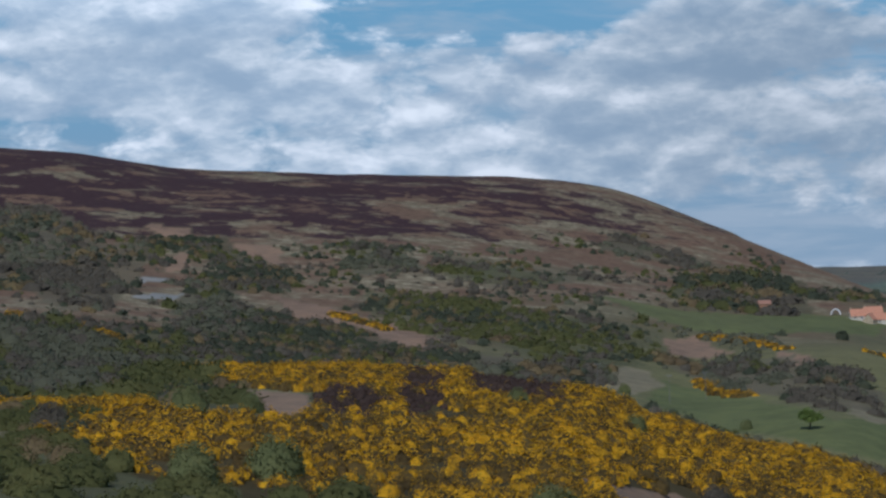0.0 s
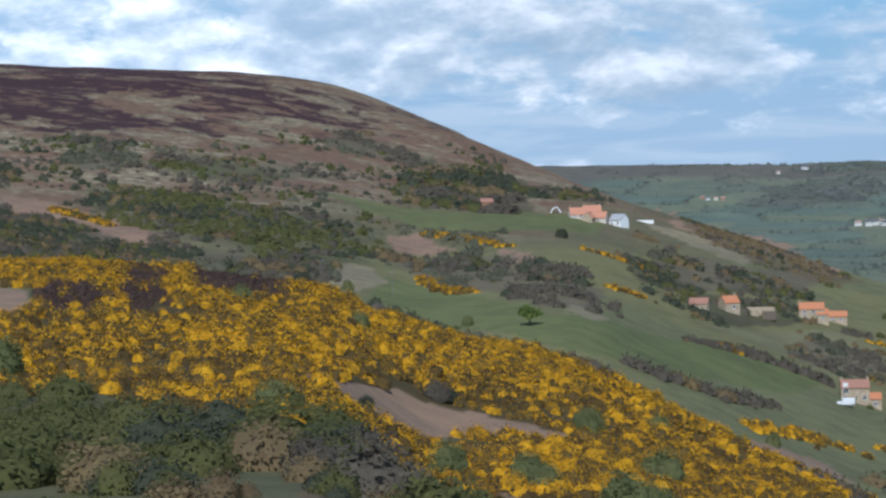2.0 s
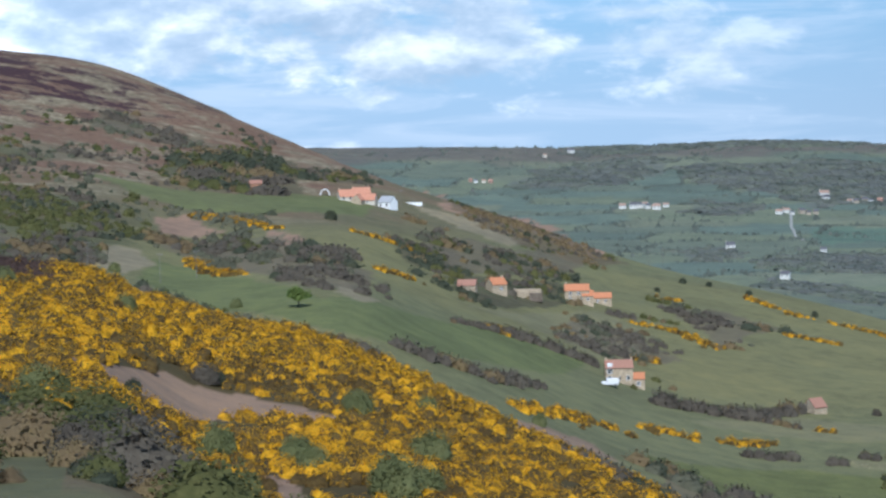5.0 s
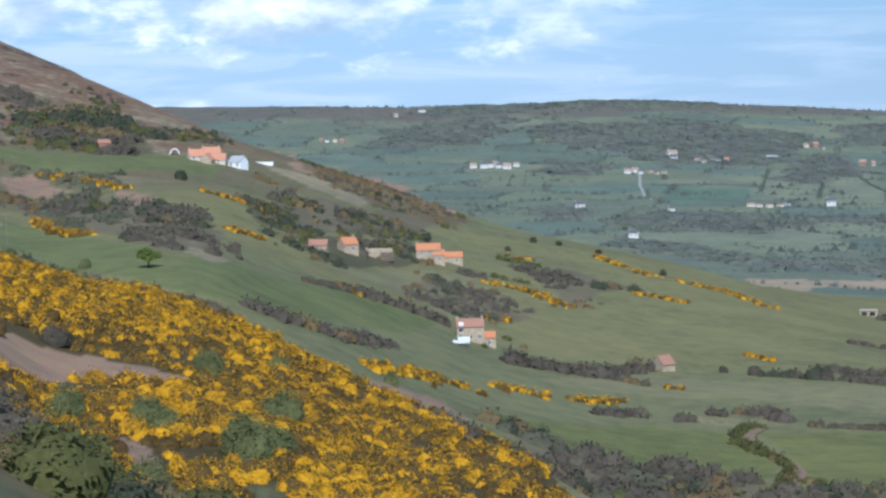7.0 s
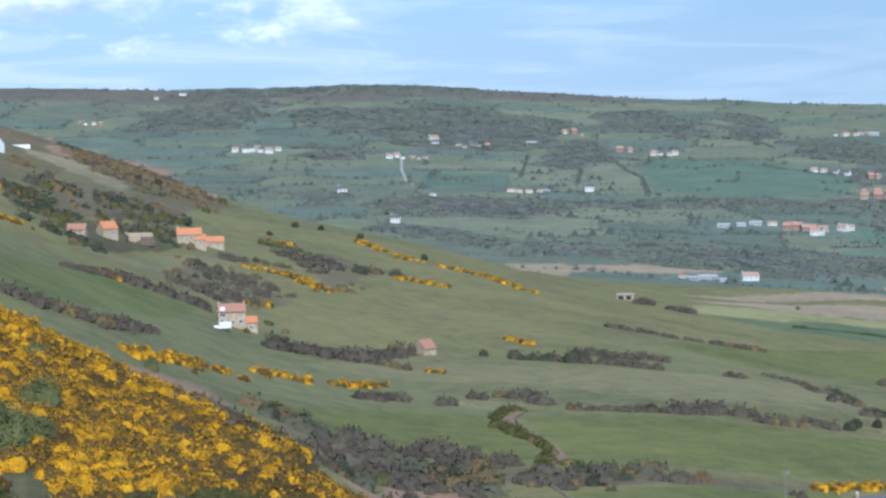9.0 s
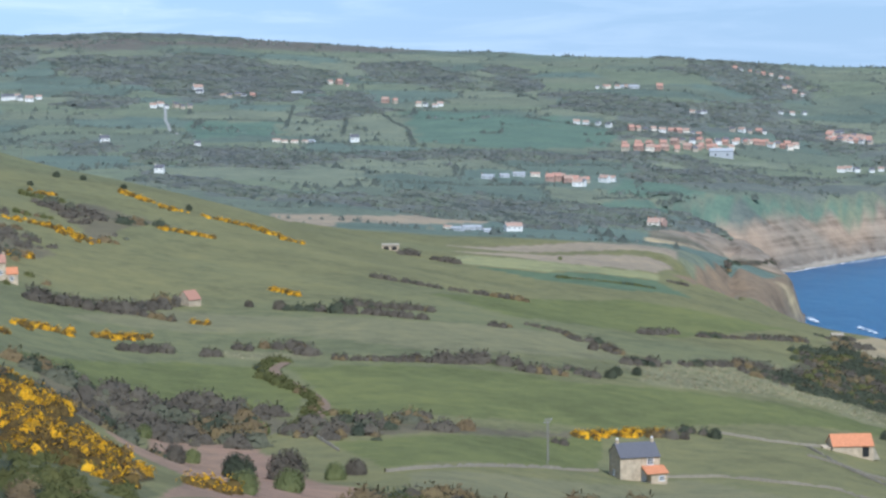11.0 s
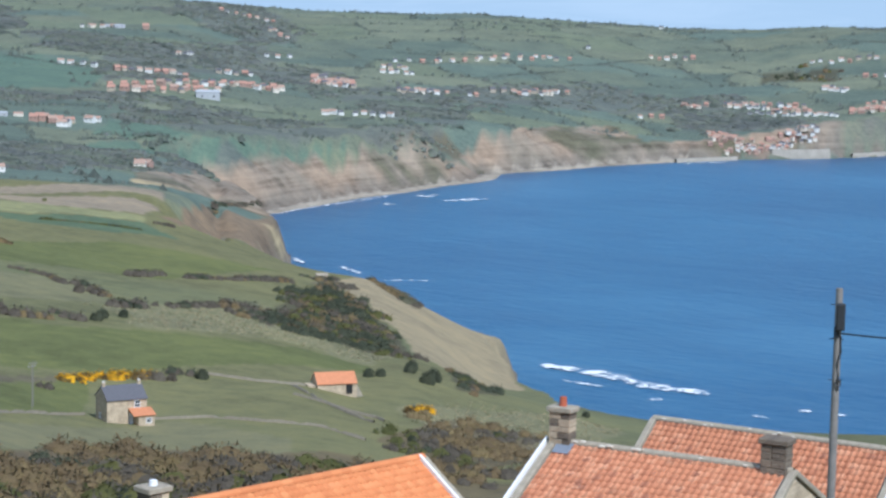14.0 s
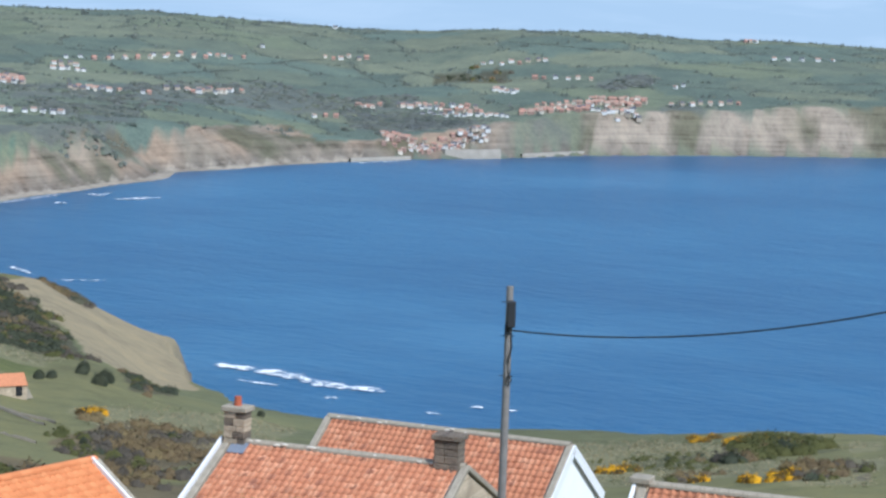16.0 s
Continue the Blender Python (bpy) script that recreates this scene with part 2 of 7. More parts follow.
def height(x, y, fine=True):
    """Height of the ground at a place in plan (arrays or numbers)."""
    x, y = np.asarray(x, float), np.asarray(y, float)
    d = np.maximum(np.hypot(x, y), 4.0)
    az = (np.degrees(np.arctan2(x, y)) + 75) % 360 - 75
    fa = np.clip((az + 75) / 0.5, 0, len(GRID_AZ) - 1.001)
    fd = np.clip((np.log(d) - GRID_LD[0]) / (GRID_LD[1] - GRID_LD[0]), 0, len(GRID_LD) - 1.001)
    ia, jd = fa.astype(int), fd.astype(int)
    u, v = fa - ia, fd - jd
    z = (BASE[ia, jd] * (1 - u) + BASE[ia + 1, jd] * u) * (1 - v) + (BASE[ia, jd + 1] * (1 - u) + BASE[ia + 1, jd + 1] * u) * v
    far = np.clip((d - 150) / 1500, 0, 1)
    z = z + fractal(x, y, 90, 3, 3) * (0.5 + 1.6 * far) + fractal(x, y, 420, 9, 2) * 2.2 * far * np.clip((d - 700) / 700, 0, 1)
    rise = np.clip((d - 2900) / 1250, 0, 1)
    z = z + np.interp(az, FAR_RIDGE[:, 0], FAR_RIDGE[:, 1]) * rise * rise * (3 - 2 * rise)
    z = z + np.interp(az, NEAR_HILL[:, 0], NEAR_HILL[:, 1]) * np.clip(1 - np.abs(d - 1330) / 320, 0, 1)
    s = shore_distance(x, y)
    rough = fractal(x, y, 60, 21, 4)
    slope = np.where(az > 49.5, 0.85, 1.0) + 0.22 * rough
    slope = np.where((d > 1500) & (az < 53), 0.95 + 0.25 * rough, slope)
    slope = np.where((d > 1500) & (az > 56), 1.5 + 0.4 * rough, slope)
    steep = np.clip((1850 - d) / 200, 0, 1) * np.clip((az - 39.8) / 1.6, 0, 1) * np.clip((49.6 - az) / 0.5, 0, 1)
    slope = slope * (1 - steep) + (2.6 + 0.8 * rough) * steep
    gully = fractal(x, y, 26, 31, 3) * np.clip(s / 25, 0, 1) * 3.0
    beach = np.clip((s - 2) * 0.06, -6, 1.4)
    strip = np.where(az < 53, 6.0 + 18.0 * np.clip((d - 1700) / 120, 0, 1), 6.0) * (1 - 0.7 * steep)
    cliff = np.where(s < strip, beach, 1.4 + (s - strip) * slope + gully)
    soft = 5.0
    low = np.minimum(z, cliff)
    blend = np.clip(0.5 + (z - cliff) / (2 * soft), 0, 1)
    smooth = cliff * blend + z * (1 - blend) - soft * blend * (1 - blend)
    return np.where(s > 200, z, np.where(s < strip, low, smooth))


# ---- plan of fields, woods and hedges: bearing and distance of each corner ----
FIELDS = {
    "far_green": [
        [(30.57, 2921), (35.38, 2788), (36.59, 2645), (36.27, 2330), (33.73, 2262), (31.03, 2360)],
        [(24.34, 2628), (27.12, 2617), (27.03, 2375), (24.79, 2330)],
        [(36.12, 1801), (39.14, 1926), (41.2, 2018), (40.73, 1951), (38.19, 1759), (36.12, 1690)],
        [(38.98, 1926), (43.08, 2132), (42.78, 2101), (41.36, 2031), (39.14, 1926)],
        [(36.59, 1980), (38.18, 1980), (38.82, 1926), (36.27, 1855)],
    ],
    "far_pale": [
        [(27.27, 2584), (27.43, 2884), (28.92, 3008), (28.83, 2503), (27.73, 2405)],
        [(29.07, 2770), (29.93, 2818), (30.64, 2589), (30.56, 2335), (29.14, 2369)],
        [(24.01, 1789), (28.66, 1968), (32.14, 2096), (32.77, 2010), (28.98, 1789), (24.92, 1655)],
        [(38.97, 2305), (41.5, 2461), (41.35, 2369), (39.29, 2248)],
    ],
    "gorse": [
        [(-3.22, 195), (-0.39, 210), (3.08, 198), (4.16, 131), (3.04, 103), (1.3, 125), (-0.58, 170), (-2.3, 183)],
        [(-12.39, 360), (-11.24, 366), (-9.94, 312), (-8.55, 308), (-7.78, 248), (-5.43, 243), (-3.85, 250), (-3.68, 290), (-6.19, 327), (-7.28, 508), (-5.7, 533), (-3.65, 550), (-2.22, 568), (0.95, 574), (2.99, 360), (4.54, 308), (7.18, 324), (9.49, 317), (11.91, 378), (12.01, 282), (-5.51, 168), (-8.61, 180), (-9.67, 199), (-11.19, 215)],
        [(-1.17, 567), (3.13, 559), (5.3, 338), (7.5, 460), (11.3, 410), (13.35, 403), (15.08, 386), (15.86, 274), (15.22, 251), (12.85, 249), (10.61, 235), (8.06, 226), (6.16, 207), (3.83, 198), (1.82, 219), (-1.24, 222)],
        [(-1.24, 222), (1.82, 219), (3.83, 198), (5.38, 196), (8.06, 225), (12.05, 243), (12.85, 249), (15.22, 252), (17.59, 265), (19.61, 246), (7.06, 114), (8.69, 213), (5.36, 127), (3.32, 102), (2.09, 140), (0.24, 167), (-1.29, 175)],
        [(16.06, 276), (17.33, 379), (18.6, 365), (19.7, 240), (21.52, 213), (16.15, 169), (15.39, 227)],
        [(17.4, 195), (18.6, 205), (19.35, 200), (19.35, 172), (17.5, 164)],
        [(13.39, 186), (15.79, 208), (17.53, 194), (17.51, 159), (13.35, 149)],
        [(19.29, 360), (20.51, 354), (21.58, 225), (22.66, 210), (23.51, 181), (22.8, 163), (21.09, 168), (19.24, 180)],
    ],
    "dead": [
        [(0.6, 577), (1.9, 587), (3.6, 550), (3.43, 324), (1.87, 313), (0.64, 312)],
        [(-1.18, 364), (-0.26, 562), (-0.06, 270), (-0.61, 251), (-1.22, 252)],
        [(-3.68, 290), (-2.25, 303), (-1.47, 272), (-2.43, 250), (-3.54, 250)],
    ],
    "bare": [
        [(3.37, 211), (4.31, 208), (6.51, 243), (8.72, 248), (11.25, 243), (12.05, 244), (10.61, 235), (8.06, 226), (6.17, 209), (4.92, 199)],
        [(9.07, 194), (10, 188), (10.6, 165), (11.06, 157), (9.64, 147), (9.52, 181)],
        [(-6.19, 322), (-4.94, 304), (-3.68, 284), (-3.85, 250), (-5.12, 248)],
        [(-12.4, 229), (-9.96, 231), (-9.96, 223), (-11.5, 218), (-12.41, 216)],
        [(16.07, 392), (17.34, 404), (18.45, 408), (18.92, 385), (17.65, 388), (16.22, 281)],
    ],
    "bracken": [
        [(13.67, 3343), (15.08, 3040), (17.43, 2650), (18.97, 990), (18.66, 943), (16.64, 974), (14.29, 960)],
        [(21.89, 230), (23.62, 349), (26.31, 343), (27.42, 291), (28.7, 228), (23.59, 156), (24.39, 200), (22.82, 212)],
        [(25.22, 346), (26.14, 333), (29.9, 250), (31.81, 246), (32.13, 243), (29.89, 214), (28.32, 224), (25.19, 169)],
        [(-6.08, 955), (-4.9, 947), (-4.2, 924), (-4.26, 889), (-4.92, 891), (-5.7, 922)],
        [(-7.95, 1007), (-6.94, 997), (-6.87, 964), (-7.73, 964)],
        [(-7.83, 869), (-7.43, 904), (-7.12, 899), (-7.21, 851), (-7.76, 833)],
        [(-4.94, 807), (-3.53, 775), (-2.28, 732), (-0.39, 674), (0.7, 608), (-0.1, 588), (-1.51, 638), (-2.93, 652), (-4.18, 711)],
        [(5.94, 734), (7.05, 764), (8.12, 718), (7.18, 700), (6.24, 702)],
        [(9.21, 718), (10.28, 679), (10.12, 648), (9.2, 673)],
    ],
    "grassy": [
        [(-2.17, 1146), (-1.21, 1165), (0.22, 1153), (0.92, 1115), (0.99, 1082), (-0.28, 1064), (-1.39, 1082)],
    ],
    "meadow": [
        [(3.96, 860), (6.54, 860), (10.27, 905), (12.22, 923), (12.2, 844), (9.32, 781), (7.3, 780), (5.43, 797)],
        [(6.12, 620), (8.48, 567), (10.69, 470), (12.92, 500), (16.08, 576), (18.11, 584), (18.26, 563), (16.69, 497), (13.68, 434), (11.31, 422), (7.51, 470), (5.78, 533)],
    ],
    "turf": [
        [(19.31, 420), (24.44, 473), (26.66, 472), (27.77, 431), (27.44, 408), (24.73, 404), (22.07, 400)],
        [(27.3, 474), (31.95, 489), (35.96, 486), (39.93, 503), (44.11, 521), (44.12, 495), (36.76, 417), (28.72, 400), (28.25, 431)],
        [(28.4, 351), (36.12, 407), (36.12, 368), (30, 310)],
        [(31.32, 686), (36.75, 816), (41.48, 842), (38.34, 685), (33.56, 654)],
    ],
    "pale": [
        [(20.87, 516), (26.51, 538), (31.63, 515), (36.75, 557), (36.11, 628), (31.31, 591), (23.99, 581)],
        [(30.75, 303), (38.66, 367), (41.89, 343), (41.89, 316), (33.87, 279), (30.75, 256)],
        [(14.87, 609), (18.69, 744), (20.27, 704), (18.98, 613), (16.29, 618)],
    ],
    "lime": [
        [(31.96, 960), (34.52, 982), (37.77, 1010), (37.7, 962), (34.36, 911), (32.28, 919)],
    ],
    "tan": [
        [(31.32, 1081), (33.56, 1135), (38.32, 1318), (38.33, 1220), (33.56, 1091)],
        [(31.96, 1033), (35.15, 1110), (38.17, 1163), (37.77, 1019), (34.52, 982)],
        [(26.87, 1402), (28.78, 1392), (32.92, 1507), (32.92, 1423), (28.77, 1321), (27.03, 980)],
    ],
    "deep": [
        [(32.44, 907), (34.36, 905), (37.7, 956), (38.81, 893), (36.75, 859), (34.36, 860)],
    ],
    "straw": [
        [(59.68, 474), (62.24, 477), (63.84, 443), (64.02, 395), (62.26, 422), (59.86, 431)],
        [(58.82, 436), (62.82, 432), (65.21, 382), (67.81, 388), (67.83, 350), (58.85, 364)],
        [(36.31, 536), (41.13, 660), (42.58, 569), (45.14, 574), (44.03, 516), (41.14, 521), (37.92, 510)],
        [(58.97, 474), (62.64, 475), (63.3, 430), (61.23, 425), (59.15, 407)],
        [(59.98, 364), (62.06, 364), (63.03, 340), (59.83, 342)],
        [(65.54, 341), (67.83, 350), (67.85, 326), (65.56, 326)],
        [(37.04, 508), (40.24, 569), (41.53, 528), (43.47, 525), (40.89, 525), (37.84, 497)],
        [(25.39, 498), (27.46, 498), (28.42, 495), (26.66, 484), (25.39, 485)],
        [(44.85, 424), (50.01, 519), (51.31, 483), (50.04, 388), (47.76, 399), (45.5, 407)],
        [(66.73, 445), (67.78, 448), (67.8, 413), (66.91, 404)],
    ],
    "headland": [
        [(43.22, 835), (43.86, 960), (44.66, 980), (46.12, 1000), (47.26, 1000), (48.3, 1040), (48.42, 699), (47.78, 660), (46.48, 571), (45.5, 592), (44.84, 674), (44.03, 762)],
    ],
    "cliffs": [
        [(37.41, 1566), (38.9, 1658), (40.32, 1914), (41.12, 1935), (41.2, 1926), (40.64, 1890), (39.22, 1483), (37.49, 1374)],
        [(41.28, 1935), (41.9, 2018), (43.17, 2114), (43.8, 2168), (44.75, 2238), (45.72, 2252), (46.36, 2281), (46.05, 2229), (43.98, 2079), (41.59, 1947)],
        [(46.36, 2276), (46.9, 2441), (47.93, 2498), (49.51, 2673), (50.94, 2824), (51.9, 2673), (52.62, 2678), (49.54, 2493), (47.64, 2390)],
        [(59.6, 3002), (60.7, 3047), (61.72, 3079), (62.3, 3079), (62.63, 3079), (60.9, 3021), (59.71, 2977)],
        [(62.66, 3112), (63.19, 3131), (65.21, 3198), (67.47, 3266), (67.54, 3232), (64.96, 3151), (62.78, 3085)],
    ],
    "brownslope": [
        [(38.28, 1046), (39.06, 1337), (40.01, 1433), (40.8, 1430), (41.44, 1580), (41.95, 1600), (41.95, 1200), (41.29, 1150), (40.49, 1260), (39.7, 1328), (38.91, 1003)],
    ],
    "tussock": [
        [(13.26, 947), (15.07, 943), (16.64, 939), (16.32, 886), (14.75, 886)],
        [(-11.16, 1188), (-10.47, 1208), (-9.24, 1163), (-9.01, 1134), (-9.86, 1136), (-10.48, 1146)],
        [(-12.17, 1091), (-11.26, 1087), (-9.11, 1057), (-7.56, 1031), (-8.8, 1018), (-10.65, 1033), (-12.18, 1055)],
        [(-5.52, 1033), (-3.46, 1033), (-2.83, 1016), (-4.42, 978), (-5.68, 988)],
        [(-2.04, 999), (-1.41, 1012), (-1.41, 982), (-1.97, 972)],
        [(-2.24, 873), (-0.97, 851), (0.29, 831), (0.13, 816), (-1.3, 829)],
        [(4.03, 624), (5.76, 640), (6.05, 593), (5.41, 548), (4.33, 574)],
        [(4.72, 1328), (5.66, 1328), (6.6, 1326), (5.96, 1252), (5.03, 1282)],
        [(3.16, 1292), (4.56, 1334), (4.72, 1284), (3.31, 1242)],
        [(5.65, 1210), (7.06, 1252), (6.98, 1200), (5.64, 1188)],
        [(11.39, 541), (11.85, 501), (12.56, 505), (11.85, 476), (11.22, 492)],
    ],
    "rock": [
        [(-8.54, 814), (-7.61, 819), (-7.64, 805), (-8.47, 797)],
        [(-8.63, 757), (-7.31, 769), (-7.39, 749), (-8.56, 734)],
    ],
}
WOODS = {
    "scrub_willow": [
        ([(-7.14, 821), (-5.73, 797), (-5.77, 640), (-7.03, 587), (-7.63, 682)], 5, 4),
        ([(-12.26, 625), (-10.43, 618), (-8.89, 597), (-8.78, 427), (-9.25, 365), (-12.32, 371)], 4.4, 3.8),
        ([(-2.69, 958), (-1.26, 962), (-0.32, 899), (-2.24, 869)], 5.5, 4),
        ([(-12.2, 960), (-10.67, 939), (-10.07, 876), (-10.85, 824), (-12.22, 835)], 6, 4),
        ([(4.47, 1094), (5.26, 1101), (6.5, 1069), (6.34, 1053), (5.09, 1064)], 6, 3.4),
        ([(7.75, 695), (9.67, 696), (10.03, 617), (8.68, 571), (7.74, 642)], 5.5, 3.8),
    ],
    "scrub_dark": [
        ([(14.41, 696), (15.51, 740), (16.45, 761), (17.55, 800), (17.54, 721), (16.28, 669), (14.71, 621)], 6, 3),
        ([(-8.74, 934), (-7.57, 962), (-6, 966), (-5.24, 887), (-4.13, 882), (-3.83, 831), (-4.79, 809), (-6.05, 792), (-6.82, 824), (-6.03, 862), (-6.96, 908), (-7.58, 922), (-8.22, 847)], 4.2, 3),
        ([(-7.17, 676), (-5.59, 720), (-2.92, 695), (-1.35, 648), (0.7, 608), (-2.95, 562), (-5.8, 532), (-7.2, 540)], 4.2, 2.8),
        ([(6.31, 938), (7.57, 1007), (8.82, 1040), (10.21, 1062), (10.33, 906), (8.78, 886), (7.08, 889)], 6, 5.5),
        ([(12.41, 1060), (13.21, 1060), (14.15, 1060), (14.38, 1060), (13.35, 1060)], 6, 5),
        ([(10.19, 1024), (11.3, 1035), (12.41, 1029), (12.24, 986), (10.34, 976)], 6, 3.5),
        ([(41.62, 717), (42.58, 772), (43.22, 810), (43.87, 754), (44.68, 669), (45.17, 602), (45.5, 554), (44.21, 576), (42.92, 582), (41.95, 560), (41.47, 594)], 3.4, 2.6),
        ([(12.84, 749), (14.27, 814), (15.05, 792), (14.73, 734), (13.15, 679)], 5, 3.6),
        ([(15.68, 814), (16.31, 869), (17.87, 874), (17.55, 812), (15.83, 762)], 5, 3.4),
        ([(46.35, 541), (46.83, 582), (47.89, 532), (46.68, 497)], 2.4, 2),
        ([(54.92, 3550), (57.05, 3511), (57.06, 3390), (54.93, 3427)], 15, 8),
    ],
    "scrub_bare": [
        ([(-12.18, 1038), (-10.96, 1051), (-10.2, 988), (-9.29, 906), (-8.51, 936), (-8.38, 847), (-9.02, 714), (-10.27, 642), (-11.33, 706), (-12.23, 775)], 5.5, 4.2),
        ([(0.71, 629), (4.34, 611), (4.31, 539), (3.06, 540), (1.02, 594)], 4.6, 3.4),
        ([(6.24, 687), (8.58, 696), (9.96, 649), (12.2, 598), (12.18, 515), (10.38, 499), (8.86, 579), (7.15, 629)], 5, 3.6),
        ([(4.48, 1120), (5.42, 1124), (6.66, 1094), (8.06, 1075), (8.2, 1042), (6.65, 1057), (5.09, 1057)], 4.6, 3.6),
        ([(0.15, 970), (1.53, 951), (2.93, 960), (4.34, 958), (4.65, 926), (2.92, 889), (0.9, 899)], 7, 3.2),
        ([(40.03, 611), (40.67, 652), (41.63, 622), (41.47, 571), (40.67, 594)], 3.8, 2.2),
        ([(44.1, 910), (44.66, 1415), (45.47, 1320), (45.31, 858), (44.66, 878)], 3.5, 2.6),
        ([(42.49, 844), (43.21, 889), (43.57, 835), (43.22, 800), (42.58, 798)], 3.5, 2.8),
        ([(17.62, 682), (18.54, 703), (19.76, 700), (20.99, 664), (20.36, 641), (18.82, 634), (17.61, 619)], 5, 2.4),
        ([(13.65, 792), (14.92, 862), (16.18, 874), (18.08, 925), (18.24, 897), (16.16, 785), (14.89, 723), (13.95, 731)], 10, 4),
        ([(20.28, 818), (21.87, 842), (23.45, 816), (22.66, 771), (22.09, 720), (21.7, 736), (20.91, 769)], 7, 3.8),
        ([(20.06, 400), (22.07, 400), (23.31, 391), (26.8, 398), (27.76, 372), (23.93, 348), (22.36, 344), (21.43, 232)], 4.5, 3.2),
        ([(28.08, 387), (29.37, 394), (33.55, 397), (35.16, 405), (35.16, 399), (28.24, 358)], 4.2, 3),
        ([(43.45, 2184), (46.11, 2390), (46.44, 2370), (46.29, 2318), (45.34, 2273)], 10, 5.5),
        ([(67.4, 347), (67.71, 352), (67.81, 338), (67.49, 335)], 2.4, 1),
    ],
    "scrub_green": [
        ([(-12.9, 265), (-10.6, 250), (-9.6, 205), (-12.9, 190)], 2.4, 1.8),
        ([(17.2, 178), (19.6, 180), (22.6, 176), (23.6, 160), (22.5, 140), (19.5, 132), (17.2, 132)], 2.0, 1.5),
        ([(-6.2, 150), (-3.5, 146), (-1.5, 138), (0.4, 128), (2.4, 100), (3.4, 78), (3.4, 60), (-6.3, 60)], 2.6, 2.1),
        ([(-7, 58), (3.4, 60), (8, 44), (12, 40), (10, 30), (-8, 30)], 2.2, 1.3),
        ([(7.6, 84), (8.4, 122), (10.8, 108), (9, 60), (7.2, 56)], 3, 2),
        ([(-2.25, 824), (-0.35, 817), (1.87, 790), (3.76, 749), (4.99, 690), (5.76, 657), (3.39, 597), (1.51, 670), (-0.38, 690), (-2.11, 745)], 4.8, 3),
        ([(-0, 926), (1.59, 939), (3.16, 912), (2.83, 845), (1.25, 865), (-0.02, 865)], 6, 3.2),
        ([(-9.21, 577), (-7.65, 614), (-5.8, 524), (-6.14, 273), (-7.71, 251), (-8.78, 379)], 4.2, 3.6),
        ([(0.6, 938), (1.38, 947), (1.52, 886), (0.74, 874)], 4.6, 3.4),
        ([(6.54, 960), (7.5, 1022), (7.95, 918), (7, 886)], 5, 3.6),
        ([(14.48, 658), (15.51, 683), (17.1, 720), (17.5, 735), (17.11, 761), (15.84, 751), (14.65, 697)], 6, 3),
        ([(19.2, 561), (19.76, 572), (19.93, 599), (19.45, 594)], 4, 2.4),
        ([(-12.34, 553), (-7.73, 533), (-5.7, 533), (-7.28, 508), (-6.19, 327), (-7.78, 251), (-9.94, 331), (-12.38, 371)], 5, 3.6),
        ([(12.01, 162), (13.45, 172), (15.35, 171), (16.13, 152), (11.67, 139)], 4, 2.8),
        ([(-12.41, 209), (-11.19, 212), (-9.67, 196), (-8.61, 178), (-5.96, 180), (-5.52, 138), (-12.47, 135)], 4.2, 3),
        ([(63.94, 396), (64.08, 443), (65.01, 466), (66.26, 452), (66.75, 413), (65.2, 397), (64.26, 385)], 2.6, 2.6),
        ([(60.6, 408), (62.83, 414), (63.63, 383), (62.05, 376), (60.77, 385)], 3.4, 1.2),
    ],
    "scrub_brown": [
        ([(14.14, 1060), (15.87, 1060), (17.43, 1060), (18.66, 982), (19.59, 972), (18.19, 901), (16.63, 895), (15.07, 924)], 4.6, 2.2),
        ([(3.4, 80), (4.4, 104), (5.3, 122), (6.4, 150), (7.3, 140), (7.5, 86), (7.2, 56), (3.4, 56)], 2.6, 2.0),
        ([(61.98, 368), (62.61, 371), (62.71, 341), (62.07, 340)], 2.2, 1.6),
        ([(65.6, 371), (66.38, 373), (66.48, 343), (65.7, 340)], 2.2, 1.8),
        ([(30.74, 208), (33.87, 266), (35.93, 313), (37.37, 326), (40.28, 313), (43.52, 314), (44.51, 240), (30.73, 168)], 3.2, 2.6),
        ([(28.31, 195), (34.06, 275), (35.35, 310), (39.56, 308), (42.79, 326), (50.21, 322), (28.3, 161)], 3.4, 2.5),
        ([(44.06, 359), (46.46, 426), (49.05, 442), (49.07, 368), (46.49, 334)], 3.4, 2.2),
    ],
    "wood_far": [
        ([(37.71, 4232), (38.73, 4270), (38.73, 4270), (37.71, 4149)], 8, 6),
        ([(19.51, 4177), (22.26, 4326), (23.49, 4393), (25.68, 4422), (25.67, 4095), (22.56, 4140), (19.5, 3997)], 13, 7),
        ([(21.28, 3792), (22.7, 3677), (24.43, 3851), (25.88, 3750), (27.44, 3718), (28.62, 3653), (28.22, 3302), (27.43, 3064), (26.65, 2984), (25.87, 3132), (25.09, 3125), (24.7, 2998), (23.93, 3181), (22.97, 3309), (22.5, 3435), (21.26, 3458)], 13, 7.5),
        ([(28.12, 3071), (29.31, 3266), (30.05, 2984), (29.98, 2831), (29, 2751), (28.16, 2757)], 10, 7),
        ([(23.32, 2081), (25.46, 2123), (27.21, 2109), (27.32, 1932), (26.62, 1857), (23.42, 1865)], 9, 6),
        ([(27.41, 2014), (33.5, 2213), (33.5, 2128), (29.57, 2027), (27.6, 1936)], 9, 5),
        ([(31.21, 2156), (33.77, 2223), (36.33, 2223), (39.18, 2318), (39.18, 2273), (36.33, 2128), (31.21, 2095)], 9, 5),
